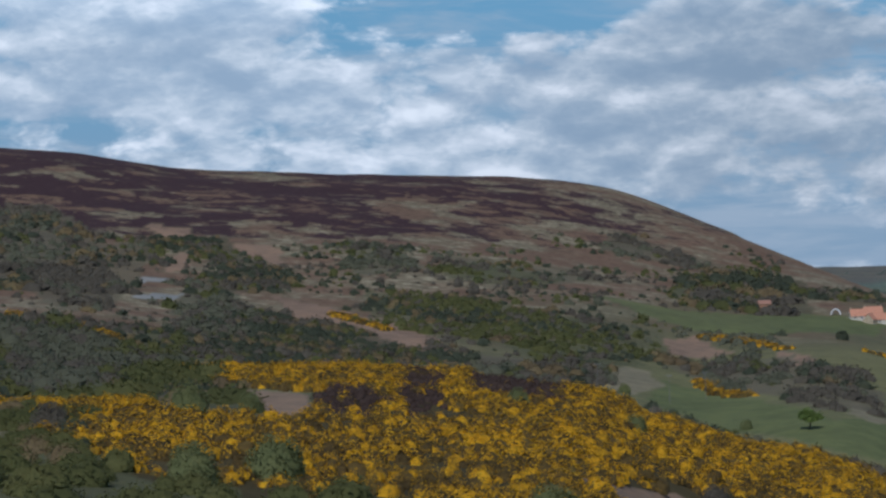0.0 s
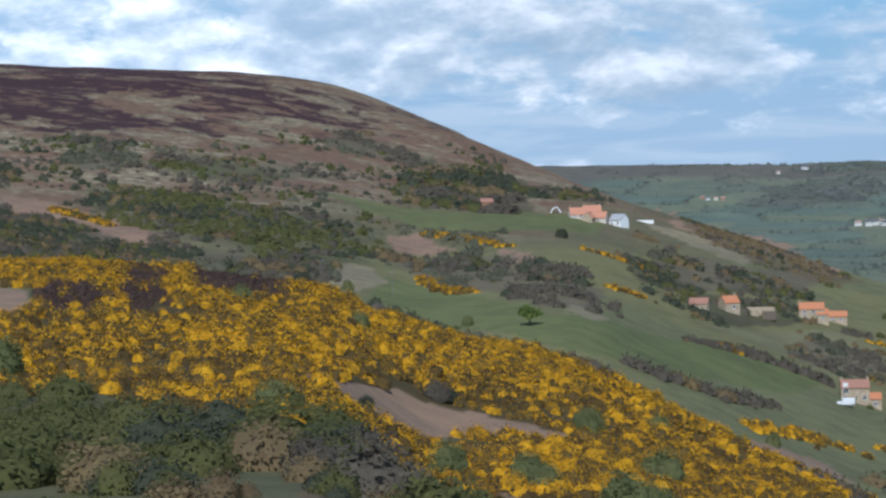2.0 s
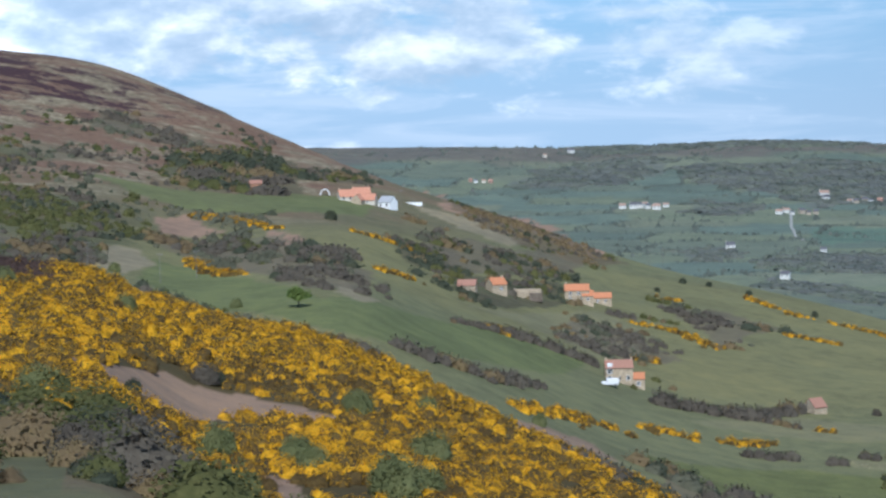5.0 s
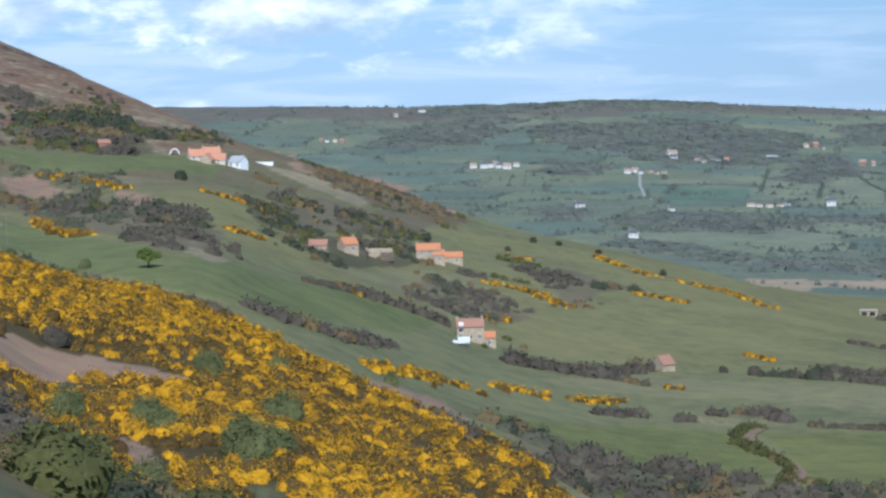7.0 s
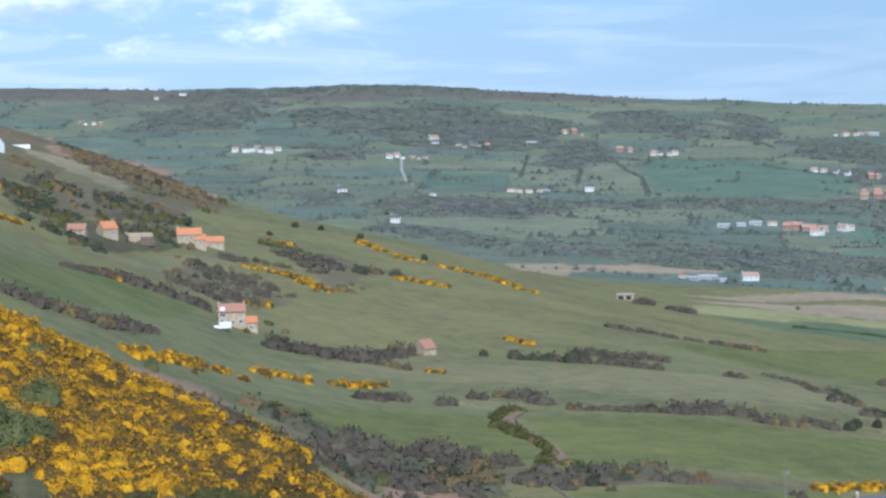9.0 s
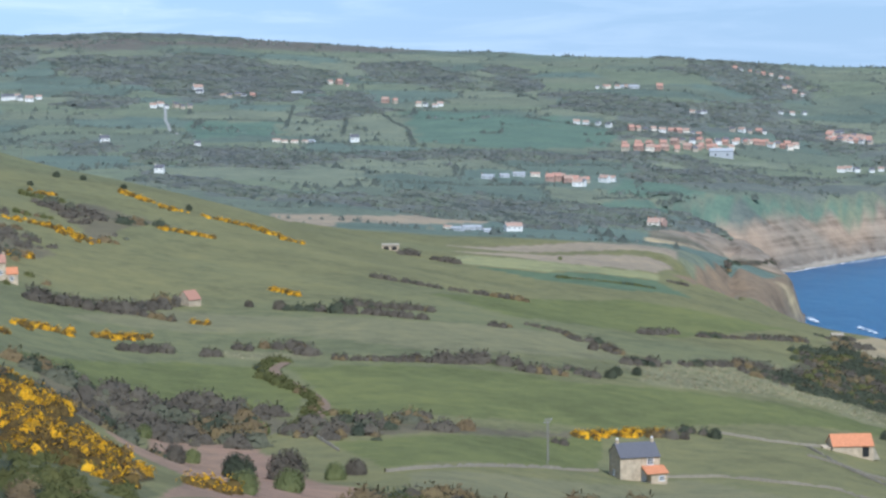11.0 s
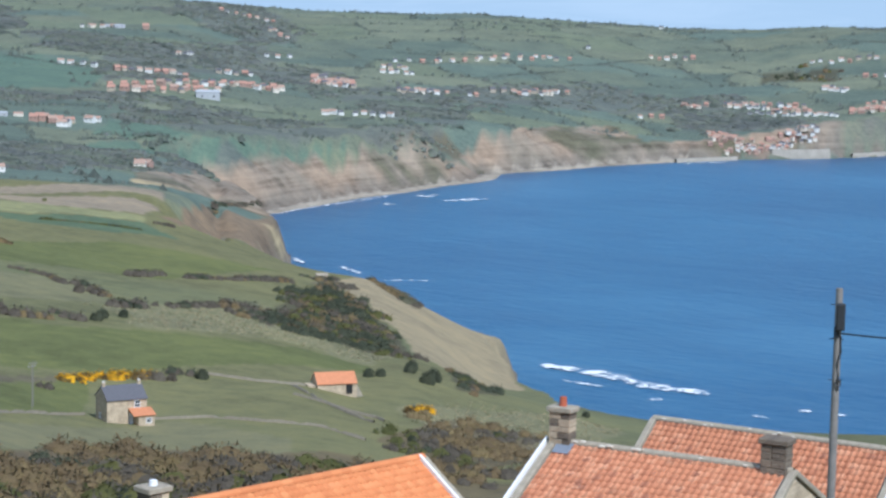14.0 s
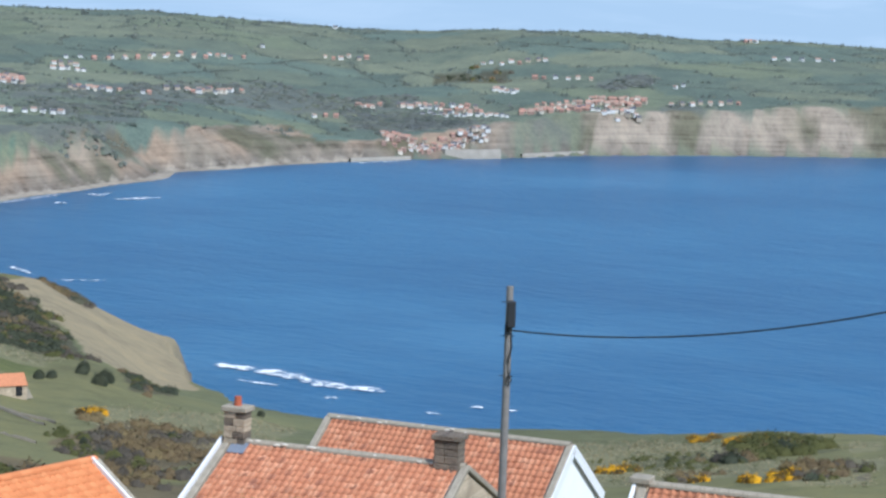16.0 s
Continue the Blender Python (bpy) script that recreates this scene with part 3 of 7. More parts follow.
        ([(23.12, 1754), (24.28, 1742), (25.54, 1649), (26.22, 1571), (27.59, 1578), (28.98, 1624), (30.47, 1642), (33.5, 1693), (33.5, 1520), (30.96, 1500), (29.16, 1500), (27.98, 1500), (26.21, 1500), (25.53, 1500), (24.36, 1544), (23.21, 1613)], 8, 5.5),
        ([(31.2, 1627), (33.26, 1700), (34.58, 1700), (36.13, 1704), (37.56, 1742), (38.37, 1700), (39.79, 1944), (41.02, 1992), (41.41, 2010), (41.03, 1974), (40.71, 1936), (40, 1671), (38.99, 1667), (37.35, 1571), (35.83, 1527), (34.58, 1433), (32.84, 1452), (31.2, 1439)], 8, 5),
        ([(36.93, 2050), (38.36, 2170), (40.39, 2278), (42.01, 2233), (43.4, 2248), (45.8, 2375), (45.81, 2308), (44.91, 2258), (43.21, 2156), (40.4, 2023), (39.18, 1996), (37.76, 1974)], 9, 6),
        ([(32.95, 3842), (33.87, 3718), (34.28, 3331), (33.66, 3251), (33.15, 3534)], 12, 7),
        ([(34.58, 3188), (36.12, 3294), (37.34, 3004), (38.55, 3105), (38.35, 2907), (36.93, 2788), (35.3, 3031)], 14, 6),
        ([(29.5, 3817), (30.99, 3910), (31.97, 3767), (32.96, 3375), (31.96, 3346), (30.59, 3473), (29.8, 3458)], 14, 6.5),
        ([(38.5, 3945), (40.07, 4326), (41.48, 3859), (42.1, 3534), (40.86, 3412), (39.29, 3589)], 22, 6),
        ([(40.87, 2907), (42.11, 3125), (43.2, 2965), (42.12, 2770)], 16, 6),
        ([(21.25, 3139), (22.17, 3091), (23.08, 2881), (22.16, 2794), (21.25, 2837)], 10, 6),
        ([(21.22, 2213), (22.14, 2283), (22.44, 2114), (21.22, 1953)], 10, 5),
        ([(52.7, 2984), (53.75, 3064), (55.97, 2998), (56.12, 2862), (55.41, 2856), (53.57, 2837), (52.85, 2825)], 9, 6),
        ([(57.81, 2958), (59.28, 2998), (59.3, 2984), (58.53, 2939), (57.82, 2913)], 9, 5),
        ([(61.23, 3153), (62.49, 3188), (62.51, 3105), (61.69, 3064), (61.33, 3071)], 9, 5),
        ([(51.89, 3153), (52.68, 3195), (53.63, 3251), (54.58, 3195), (53.96, 3098), (52.37, 3037)], 16, 6),
        ([(59.47, 3390), (60.88, 3550), (61.2, 3496), (60.12, 3316)], 12, 6),
        ([(43.62, 2604), (46.39, 2692), (46.71, 2481), (45.78, 2380), (44.24, 2417)], 10, 6),
        ([(16.22, 3480), (18.14, 3842), (20.36, 3893), (20.36, 3613), (18.44, 3375), (16.54, 3382)], 15, 7),
        ([(18.15, 4364), (20.37, 4251), (22.59, 4336), (23.38, 4159), (20.37, 4077), (18.14, 4042)], 13, 7),
        ([(43.31, 2825), (50.45, 3273), (52.36, 3160), (52.06, 3031), (47.33, 2800), (43.31, 2627)], 26, 6),
        ([(36.49, 2856), (41.09, 3412), (41.57, 2894), (36.49, 2476)], 24, 6),
    ],
}
HEDGES = {
    "far": [
        ([(24.34, 2656), (27.12, 2639)], 4, 5),
        ([(27.27, 2562), (27.51, 2914)], 4, 5),
        ([(28.86, 2477), (29.06, 2829)], 4, 5),
        ([(29.93, 2835), (30.72, 2589), (30.87, 2300)], 4, 5),
        ([(26.17, 2040), (30.87, 2150), (35.38, 2178)], 4, 5),
        ([(28.97, 1748), (32.45, 1820), (35.38, 1910)], 4, 5),
        ([(35.96, 1812), (38.19, 1898), (38.98, 1922)], 4, 5),
        ([(36.12, 1851), (38.82, 1926)], 4, 5),
        ([(30.08, 1679), (31.82, 1697)], 4, 5),
        ([(33.1, 3429), (34.36, 3098)], 4, 5),
        ([(30.89, 3787), (33.1, 3532)], 4, 5),
        ([(34.05, 2788), (36.27, 2645)], 4, 5),
        ([(43.39, 2243), (46.64, 2446)], 4, 5),
        ([(38.81, 2257), (41.97, 2385)], 4, 5),
        ([(33.8, 2057), (36.56, 2101)], 4, 5),
        ([(39.99, 2229), (43.47, 2340)], 4, 5),
        ([(43.78, 2639), (46.8, 2741)], 4, 5),
        ([(46.94, 3165), (49.47, 3350)], 4, 5),
        ([(49.47, 3422), (51.83, 3638)], 4, 5),
        ([(53.57, 3400), (52.61, 3592)], 4, 5),
        ([(44.71, 3415), (47.88, 3465)], 4, 5),
        ([(47.55, 3723), (50.08, 3747)], 4, 5),
        ([(52.6, 3811), (55.7, 3763)], 4, 5),
        ([(49.81, 3085), (52.33, 3158)], 4, 5),
        ([(50.35, 3525), (51.62, 3465)], 4, 5),
        ([(56.97, 3876), (60.14, 3708)], 4, 5),
        ([(60.97, 3407), (63.32, 3407)], 4, 5),
        ([(62.03, 3692), (64.84, 3630)], 4, 5),
        ([(64.86, 3510), (67.3, 3600)], 4, 5),
        ([(53.83, 3600), (55.11, 3488)], 4, 5),
        ([(63.58, 3884), (66.35, 3860)], 4, 5),
    ],
    "bare": [
        ([(14.46, 539), (15.65, 561), (16.75, 573), (17.78, 581), (18.65, 579)], 3.0, 4.5),
        ([(13.09, 427), (14.19, 434), (15.46, 437), (16.89, 474)], 3.0, 4.0),
        ([(10.99, 409), (12.25, 407)], 2.6, 4),
        ([(20.31, 539), (21.35, 547), (22.46, 550), (23.25, 573), (24.05, 595)], 4.5, 6),
        ([(23.09, 556), (24.04, 551)], 2.2, 4),
        ([(20.26, 544), (21.03, 544), (22.42, 559), (23.99, 587)], 4.0, 6),
        ([(27.08, 605), (28.11, 604), (28.83, 601)], 4.2, 6),
        ([(29.47, 604), (30.99, 598)], 2.6, 4),
        ([(28.75, 628), (31.31, 630)], 3.0, 4),
        ([(29.72, 731), (31.64, 722), (34.04, 728)], 2.5, 4),
        ([(22.56, 475), (23.97, 485)], 3.4, 5),
        ([(24.76, 486), (25.31, 487)], 3, 5),
        ([(25.79, 501), (27.14, 509)], 4.5, 5),
        ([(27.30, 513), (27.86, 496)], 4, 4),
        ([(28.58, 490), (29.38, 489), (30.34, 490), (31.63, 494)], 2.2, 3),
        ([(31.63, 494), (32.91, 504), (33.95, 503)], 4.0, 4.5),
        ([(34.03, 496), (35.24, 497)], 3.8, 5),
        ([(35.32, 510), (35.80, 500)], 3, 4),
        ([(35.71, 608), (36.19, 609)], 3, 4),
        ([(36.27, 590), (36.72, 576)], 2.6, 4),
        ([(36.83, 548), (37.74, 562)], 3.6, 5),
        ([(38.34, 574), (40.24, 618)], 2.6, 5),
        ([(37.31, 676), (38.26, 700)], 2.2, 3),
        ([(38.89, 703), (40.39, 743), (41.79, 793)], 2.2, 3.5),
        ([(34.12, 630), (35.16, 622), (35.47, 601)], 1.8, 3),
        ([(32.99, 600), (33.55, 608)], 2.6, 4),
        ([(30.44, 923), (31.00, 935)], 3.5, 5),
        ([(31.40, 919), (32.12, 907)], 3.2, 4),
        ([(38.09, 967), (38.57, 971)], 2.5, 5),
        ([(37.56, 417), (38.36, 418)], 2.2, 3),
        ([(38.41, 427), (39.06, 427)], 2.2, 3),
        ([(19.00, 741), (19.48, 749)], 3.2, 5),
        ([(39.50, 1398), (40.46, 1547), (41.11, 1617)], 2.5, 6),
        ([(20.28, 540), (21.51, 547), (23.32, 562)], 4.5, 6),
        ([(17.64, 270), (18.59, 273), (19.70, 240), (20.81, 237)], 2.4, 5),
    ],
    "green": [
        ([(27.33, 483), (26.82, 482), (26.47, 467), (26.62, 452), (27.13, 446), (27.77, 431), (28.05, 421), (27.89, 400), (27.36, 372)], 2.3, 2.6),
        ([(19.96, 756), (20.67, 761)], 3, 4),
        ([(28.32, 402), (28.89, 402)], 2, 2.5),
        ([(20.02, 834), (21.24, 836)], 3, 5),
        ([(34.91, 882), (37.70, 905)], 1.4, 2),
    ],
}
GORSE_ROWS = [
    ([(62.9, 480), (63.3, 478)], 4),
    ([(63.8, 458), (64.5, 472), (65.2, 480)], 6),
    ([(60.4, 378), (60.8, 378)], 3),
    ([(65.0, 352), (65.7, 352)], 4),
    ([(16.15, 408), (17.03, 424), (17.99, 449), (19.10, 458)], 5),
    ([(19.50, 476), (20.22, 484), (21.09, 483)], 4),
    ([(21.17, 489), (21.81, 483)], 7),
    ([(22.13, 491), (23.24, 507)], 3),
    ([(19.64, 736), (20.75, 741), (21.22, 726), (21.85, 715)], 7),
    ([(23.78, 870), (25.03, 866), (26.44, 864), (27.53, 834)], 5),
    ([(23.69, 795), (24.55, 792), (25.50, 788)], 3.5),
    ([(15.49, 558), (16.12, 573), (16.75, 573)], 3.5),
    ([(19.62, 637), (20.13, 644)], 3),
    ([(7.40, 766), (8.50, 758), (9.66, 719)], 4),
    ([(7.12, 628), (7.69, 607), (8.38, 561)], 5),
    ([(11.84, 726), (12.54, 731), (13.17, 733)], 4),
    ([(12.40, 615), (12.91, 627), (13.34, 628)], 5),
    ([(24.12, 551), (24.99, 552)], 2.5),
    ([(26.89, 654), (27.59, 642)], 2),
    ([(22.67, 905), (23.46, 878)], 3.5),
    ([(20.37, 851), (20.84, 853)], 4),
    ([(35.51, 403), (36.32, 410), (37.93, 421)], 3),
    ([(62.71, 468), (63.03, 468)], 2.2),
    ([(63.80, 445), (64.31, 446), (65.05, 448)], 4),
    ([(60.13, 373), (60.46, 372)], 1.6),
    ([(62.94, 347), (63.50, 351)], 2.5),
    ([(63.98, 341), (64.37, 340)], 2),
    ([(64.61, 338), (65.39, 341)], 2.6),
    ([(24.78, 190), (25.34, 193)], 3),
    ([(45.33, 420), (45.81, 429)], 2),
    ([(-10.04, 596), (-9.12, 570)], 4),
    ([(-3.13, 741), (-1.56, 683)], 4),
    ([(7.14, 761), (8.53, 749), (9.76, 714)], 4),
    ([(7.16, 615), (8.17, 569)], 4),
    ([(-12.02, 626), (-11.57, 608)], 4),
]
BUSHES = {
    "bush_green": [(-4.85, 190, 4.6), (-7.21, 180, 4.2), (-7.15, 251, 4.0), (-5.43, 253, 3), (2.9, 142, 3.0), (8.38, 467, 2.6), (2.02, 292, 3), (13.76, 221, 4.2), (12.67, 183, 4.6), (13.46, 188, 3.6), (9.93, 198, 3.4), (10.48, 193, 3), (11.78, 250, 3.2), (16.86, 400, 3), (7.69, 200, 3.6), (8.58, 170, 2.6), (8.40, 110, 2.4), (9.95, 152, 3.4), (11.66, 249, 3.2), (13.65, 264, 2.4), (24.55, 314, 2.6), (25.98, 198, 2.6), (23.22, 338, 2.6), (26.48, 364, 3), (27.26, 222, 3), (28.55, 291, 3), (34.99, 1017, 2), (1.03, 864, 4), (5.04, 551, 3), (5.31, 294, 3)],
    "bush_dark": [(44.09, 486, 2.6), (45.30, 508, 3.0), (45.79, 487, 3.6), (42.93, 846, 3), (25.79, 293, 4.4), (11.07, 776, 4), (20.21, 872, 2.4), (20.93, 923, 3), (21.65, 929, 2.6), (22.75, 919, 2.6), (24.56, 878, 3), (3.78, 540, 4.5), (45.33, 517, 3.0), (45.94, 500, 3.6), (44.43, 489, 2.4), (39.38, 424, 2.6), (36.44, 503, 2.8), (37.15, 517, 2.2), (16.14, 2794, 3), (11.07, 776, 4), (16.58, 938, 3), (17.14, 956, 3), (5.42, 203, 1.8), (7.77, 251, 2), (36.57, 510, 2.8), (37.20, 525, 2), (50.33, 532, 2), (45.35, 368, 1.5)],
    "bush_bare": [(27.18, 293, 5.2), (24.08, 311, 3.4), (29.19, 300, 3), (-10.96, 225, 3.6), (26.18, 607, 2.4), (27.04, 605, 3.5), (30.94, 497, 2), (35.93, 579, 3), (38.51, 418, 2), (46.43, 340, 2.5), (46.49, 324, 2.2), (7.45, 249, 3)],
}


# ---- rows of houses in the far villages and farms: plan line, number, style, size ----
TERRACES = [
    ([(53.46, 2825), (54.27, 2763)], 12, "red", 0.8),
    ([(53.51, 2794), (54.31, 2757)], 9, "red", 0.8),
    ([(54.31, 2757), (55.27, 2788)], 10, "red", 0.8),
    ([(54.28, 2751), (54.82, 2770)], 7, "white", 0.8),
    ([(55.19, 2776), (55.74, 2812)], 8, "white", 0.8),
    ([(55.71, 2819), (56.52, 2844)], 11, "mix", 0.8),
    ([(55.26, 2800), (56.05, 2819)], 8, "red", 0.8),
    ([(57.38, 3024), (59.35, 3091)], 16, "red", 1),
    ([(59.26, 3216), (60.91, 3202)], 16, "red", 1),
    ([(59.19, 3125), (60.76, 3146)], 14, "red", 1),
    ([(58.88, 3051), (59.43, 3105)], 6, "white", 1),
    ([(59.67, 3024), (60.69, 3057)], 8, "white", 0.9),
    ([(54.60, 3037), (56.03, 2991)], 9, "white", 0.9),
    ([(53.95, 3146), (55.23, 3091)], 9, "mix", 1),
    ([(55.23, 3057), (56.34, 3044)], 8, "red", 1),
    ([(56.11, 3011), (57.06, 2965)], 7, "white", 0.8),
    ([(56.56, 3309), (57.27, 3287)], 6, "white", 1),
    ([(36.61, 2422), (39.46, 2470)], 8, "red", 1.0),
    ([(36.93, 2323), (38.99, 2412)], 4, "mix", 1),
    ([(39.46, 2570), (41.65, 2668)], 8, "mix", 1),
    ([(42.35, 2894), (43.59, 2881)], 12, "mix", 1.1),
    ([(36.65, 2303), (37.68, 2349)], 3, "red", 1.2),
    ([(37.76, 2385), (39.87, 2481)], 7, "red", 1),
    ([(38.31, 2492), (39.71, 2582)], 6, "mix", 1),
    ([(35.31, 2715), (36.49, 2645)], 4, "white", 1),
    ([(36.89, 2627), (39.01, 2604)], 10, "mix", 1),
    ([(39.87, 2598), (41.42, 2616)], 9, "mix", 1),
    ([(38.94, 2359), (40.03, 2417)], 1, "shed", 2.2),
    ([(39.71, 2763), (40.80, 2819)], 5, "mix", 1),
    ([(42.42, 2850), (43.57, 2850)], 9, "mix", 1),
    ([(42.66, 2396), (43.28, 2422)], 3, "white", 1),
    ([(35.94, 3397), (37.20, 3375)], 5, "mix", 1),
    ([(37.67, 3390), (37.83, 3397)], 1, "red", 1.3),
    ([(38.61, 2932), (39.08, 2978)], 3, "mix", 1),
    ([(39.70, 3902), (41.41, 3775)], 8, "mix", 1),
    ([(41.10, 3653), (41.72, 3534)], 4, "mix", 1),
    ([(40.95, 3188), (41.88, 3287)], 3, "mix", 1),
    ([(32.77, 1902), (34.52, 1944)], 4, "shed", 0.8),
    ([(34.59, 1906), (35.86, 1927)], 7, "red", 1),
    ([(35.39, 1894), (35.63, 1890)], 2, "white", 1),
    ([(36.13, 1944), (36.50, 1944)], 2, "white", 1),
    ([(33.45, 1338), (33.88, 1344)], 2, "white", 1.0),
    ([(31.64, 1332), (33.08, 1338)], 5, "shed", 0.6),
    ([(37.50, 1592), (37.88, 1606)], 2, "red", 1.2),
    ([(23.77, 1761), (23.80, 1761)], 1, "white", 1.3),
    ([(24.84, 3195), (24.87, 3195)], 1, "white", 1.6),
    ([(25.42, 3105), (26.44, 3091)], 5, "mix", 1.1),
    ([(27.54, 3153), (27.73, 3139)], 1, "shed", 1.4),
    ([(28.65, 3405), (29.13, 3375)], 2, "mix", 1),
    ([(29.99, 3024), (30.52, 3017)], 2, "red", 1.3),
    ([(30.94, 2998), (31.74, 2978)], 4, "mix", 1),
    ([(23.49, 2850), (24.71, 2844)], 6, "mix", 1),
    ([(19.54, 2984), (20.61, 2978)], 4, "white", 1),
    ([(26.89, 2228), (28.16, 2263)], 5, "shed", 0.7),
    ([(29.16, 2318), (29.24, 2318)], 1, "white", 1.2),
    ([(22.25, 2209), (22.32, 2204)], 1, "white", 1.2),
    ([(24.82, 2118), (24.88, 2118)], 1, "white", 1),
    ([(44.51, 3287), (49.76, 3496)], 14, "mix", 1),
    ([(44.21, 3105), (45.30, 3153)], 5, "white", 1),
    ([(44.84, 2831), (46.25, 2862)], 6, "mix", 1),
    ([(46.71, 2907), (47.02, 2913)], 2, "mix", 1),
    ([(47.95, 2984), (49.17, 3037)], 8, "mix", 1),
    ([(43.52, 2422), (44.70, 2449)], 5, "white", 1),
    ([(42.32, 2806), (43.58, 2819)], 8, "mix", 1),
    ([(36.13, 3405), (37.24, 3397)], 3, "shed", 1.2),
    ([(53.51, 2733), (54.39, 2751)], 9, "red", 0.8),
    ([(54.48, 2751), (55.28, 2770)], 7, "mix", 0.8),
    ([(55.27, 2788), (56.53, 2837)], 10, "mix", 0.8),
    ([(55.58, 2806), (56.37, 2831)], 6, "white", 0.8),
    ([(53.67, 2788), (54.31, 2757)], 5, "red", 0.8),
    ([(52.76, 3105), (53.48, 3118)], 5, "red", 1),
    ([(53.96, 3125), (55.23, 3146)], 8, "mix", 1),
    ([(55.39, 3118), (56.18, 3098)], 4, "mix", 1),
    ([(57.30, 2998), (59.35, 3044)], 14, "red", 1),
    ([(57.76, 3105), (60.92, 3160)], 16, "red", 1),
    ([(59.35, 3044), (60.77, 3057)], 9, "mix", 1),
    ([(61.47, 3160), (63.57, 3244)], 8, "mix", 1),
    ([(56.14, 3589), (58.19, 3637)], 8, "mix", 1),
    ([(56.56, 3294), (57.27, 3287)], 4, "white", 1),
    ([(57.58, 3450), (59.47, 3405)], 6, "mix", 1),
    ([(51.70, 3661), (53.12, 3685)], 6, "mix", 1),
    ([(52.07, 4104), (52.18, 4177)], 1, "white", 1),
    ([(63.48, 4177), (63.95, 4159)], 3, "mix", 1),
    ([(64.13, 3792), (66.13, 3834)], 5, "white", 1),
    ([(44.22, 3195), (45.14, 3216)], 4, "mix", 1),
    ([(45.29, 3316), (49.18, 3504)], 10, "mix", 1),
    ([(44.69, 2856), (45.92, 2894)], 5, "mix", 1),
    ([(47.32, 2978), (49.67, 3084)], 8, "mix", 1),
    ([(42.70, 2926), (43.31, 2862)], 4, "mix", 1),
    ([(51.43, 2945), (52.38, 2965)], 3, "mix", 1),
    ([(61.60, 3382), (61.99, 3397)], 2, "mix", 1),
    ([(50.03, 3653), (50.19, 3661)], 1, "white", 1),
    ([(19.22, 2965), (20.34, 2945)], 5, "white", 1.2),
    ([(14.95, 3465), (15.67, 3465)], 4, "mix", 1),
    ([(17.83, 4068), (17.95, 4059)], 1, "white", 1.6),
    ([(17.03, 3997), (17.19, 3997)], 1, "mix", 1.2),
    ([(24.85, 3125), (25.00, 3125)], 1, "white", 1.3),
    ([(28.36, 3427), (28.97, 3375)], 2, "mix", 1.2),
]
SITES = {
    "farmhouse": (37.10, 361.2),
    "barn": (43.11, 435.4),
    "byre": (24.52, 600.1),
    "villa": (19.09, 565.5),
    "cottage": (17.96, 752.5),
    "cottage_low": (18.64, 767.6),
    "ruin": (16.59, 710.7),
    "orange_cot": (15.70, 695.3),
    "brown_cot": (14.88, 662.5),
    "white_farm": (12.69, 907.1),
    "red_farm": (11.66, 905.1),
    "red_farm_low": (12.16, 909.1),
    "arch": (10.93, 913.1),
    "red_shed": (8.99, 913.1),
    "van": (18.84, 544.8),
    "mast": (13.07, 929.3),
    "white_wall": (13.39, 949.9),
    "stone_hut": (42.72, 864.3),
    "dark_shed": (30.20, 941.6),
}
WALL_LINES = [
    [(30.00, 304), (31.29, 312), (32.90, 329), (34.52, 350), (36.12, 364)],
    [(37.86, 366), (39.55, 371), (41.17, 366), (42.78, 364), (44.07, 357)],
    [(41.96, 415), (43.09, 408), (44.37, 401), (44.61, 396)],
    [(39.54, 431), (40.99, 429), (42.36, 433)],
    [(41.87, 431), (42.85, 410), (44.31, 391)],
    [(28.08, 361), (28.72, 335)],
]
FIELD_POLES = [(34.63, 358), (34.66, 364), (20.38, 973), (19.99, 975), (7.29, 561), (4.30, 539), (6.28, 536)]
LANE = [(27.22, 481), (26.85, 468), (26.98, 456), (27.61, 440), (28.17, 424), (28.33, 413), (28.08, 396), (27.68, 376)]
FAR_LANE = [(23.94, 2844), (23.95, 2639), (24.07, 2465), (24.26, 2354)]
SURF = [
    ([(48.42, 1096), (49.39, 1084), (50.68, 1068), (51.5, 1048), (52.29, 1034), (53.58, 1024), (54.64, 1018)], 24),
    ([(49.40, 1045), (50.68, 1029), (51.33, 1021)], 4),
    ([(51.90, 998), (52.54, 998)], 3),
    ([(54.82, 969), (55.30, 965), (55.63, 961)], 5),
    ([(56.02, 986), (56.83, 986)], 3),
    ([(57.08, 981), (57.72, 980)], 3),
    ([(43.20, 1496), (43.52, 1477), (43.92, 1449)], 8),
    ([(41.93, 1544), (42.28, 1500)], 8),
    ([(44.32, 1420), (46.24, 1420)], 6),
    ([(45.29, 2089), (45.68, 2067), (45.99, 2107)], 12),
    ([(45.99, 2032), (46.78, 2038), (47.55, 2063)], 8),
    ([(44.35, 1986), (44.90, 1978)], 6),
    ([(41.10, 1851), (42.05, 1918), (43.48, 1998), (45.05, 2100)], 5),
    ([(45.97, 2022), (47.22, 2064)], 6),
    ([(48.39, 2306), (48.66, 2310)], 8),
    ([(52.74, 2618), (54.33, 2684)], 3),
]
SEA_WALLS = [
    ([(52.61, 2645), (53.53, 2687), (54.36, 2727)], 5),
    ([(55.28, 2773), (56.23, 2786), (56.95, 2818)], 13),
    ([(57.44, 2843), (58.46, 2910), (59.25, 2961)], 6),
]


# ---- materials ----
def material(name):
    m = bpy.data.materials.new(name)
    m.use_nodes = True
    n = Nodes(m.node_tree)
    return m, n


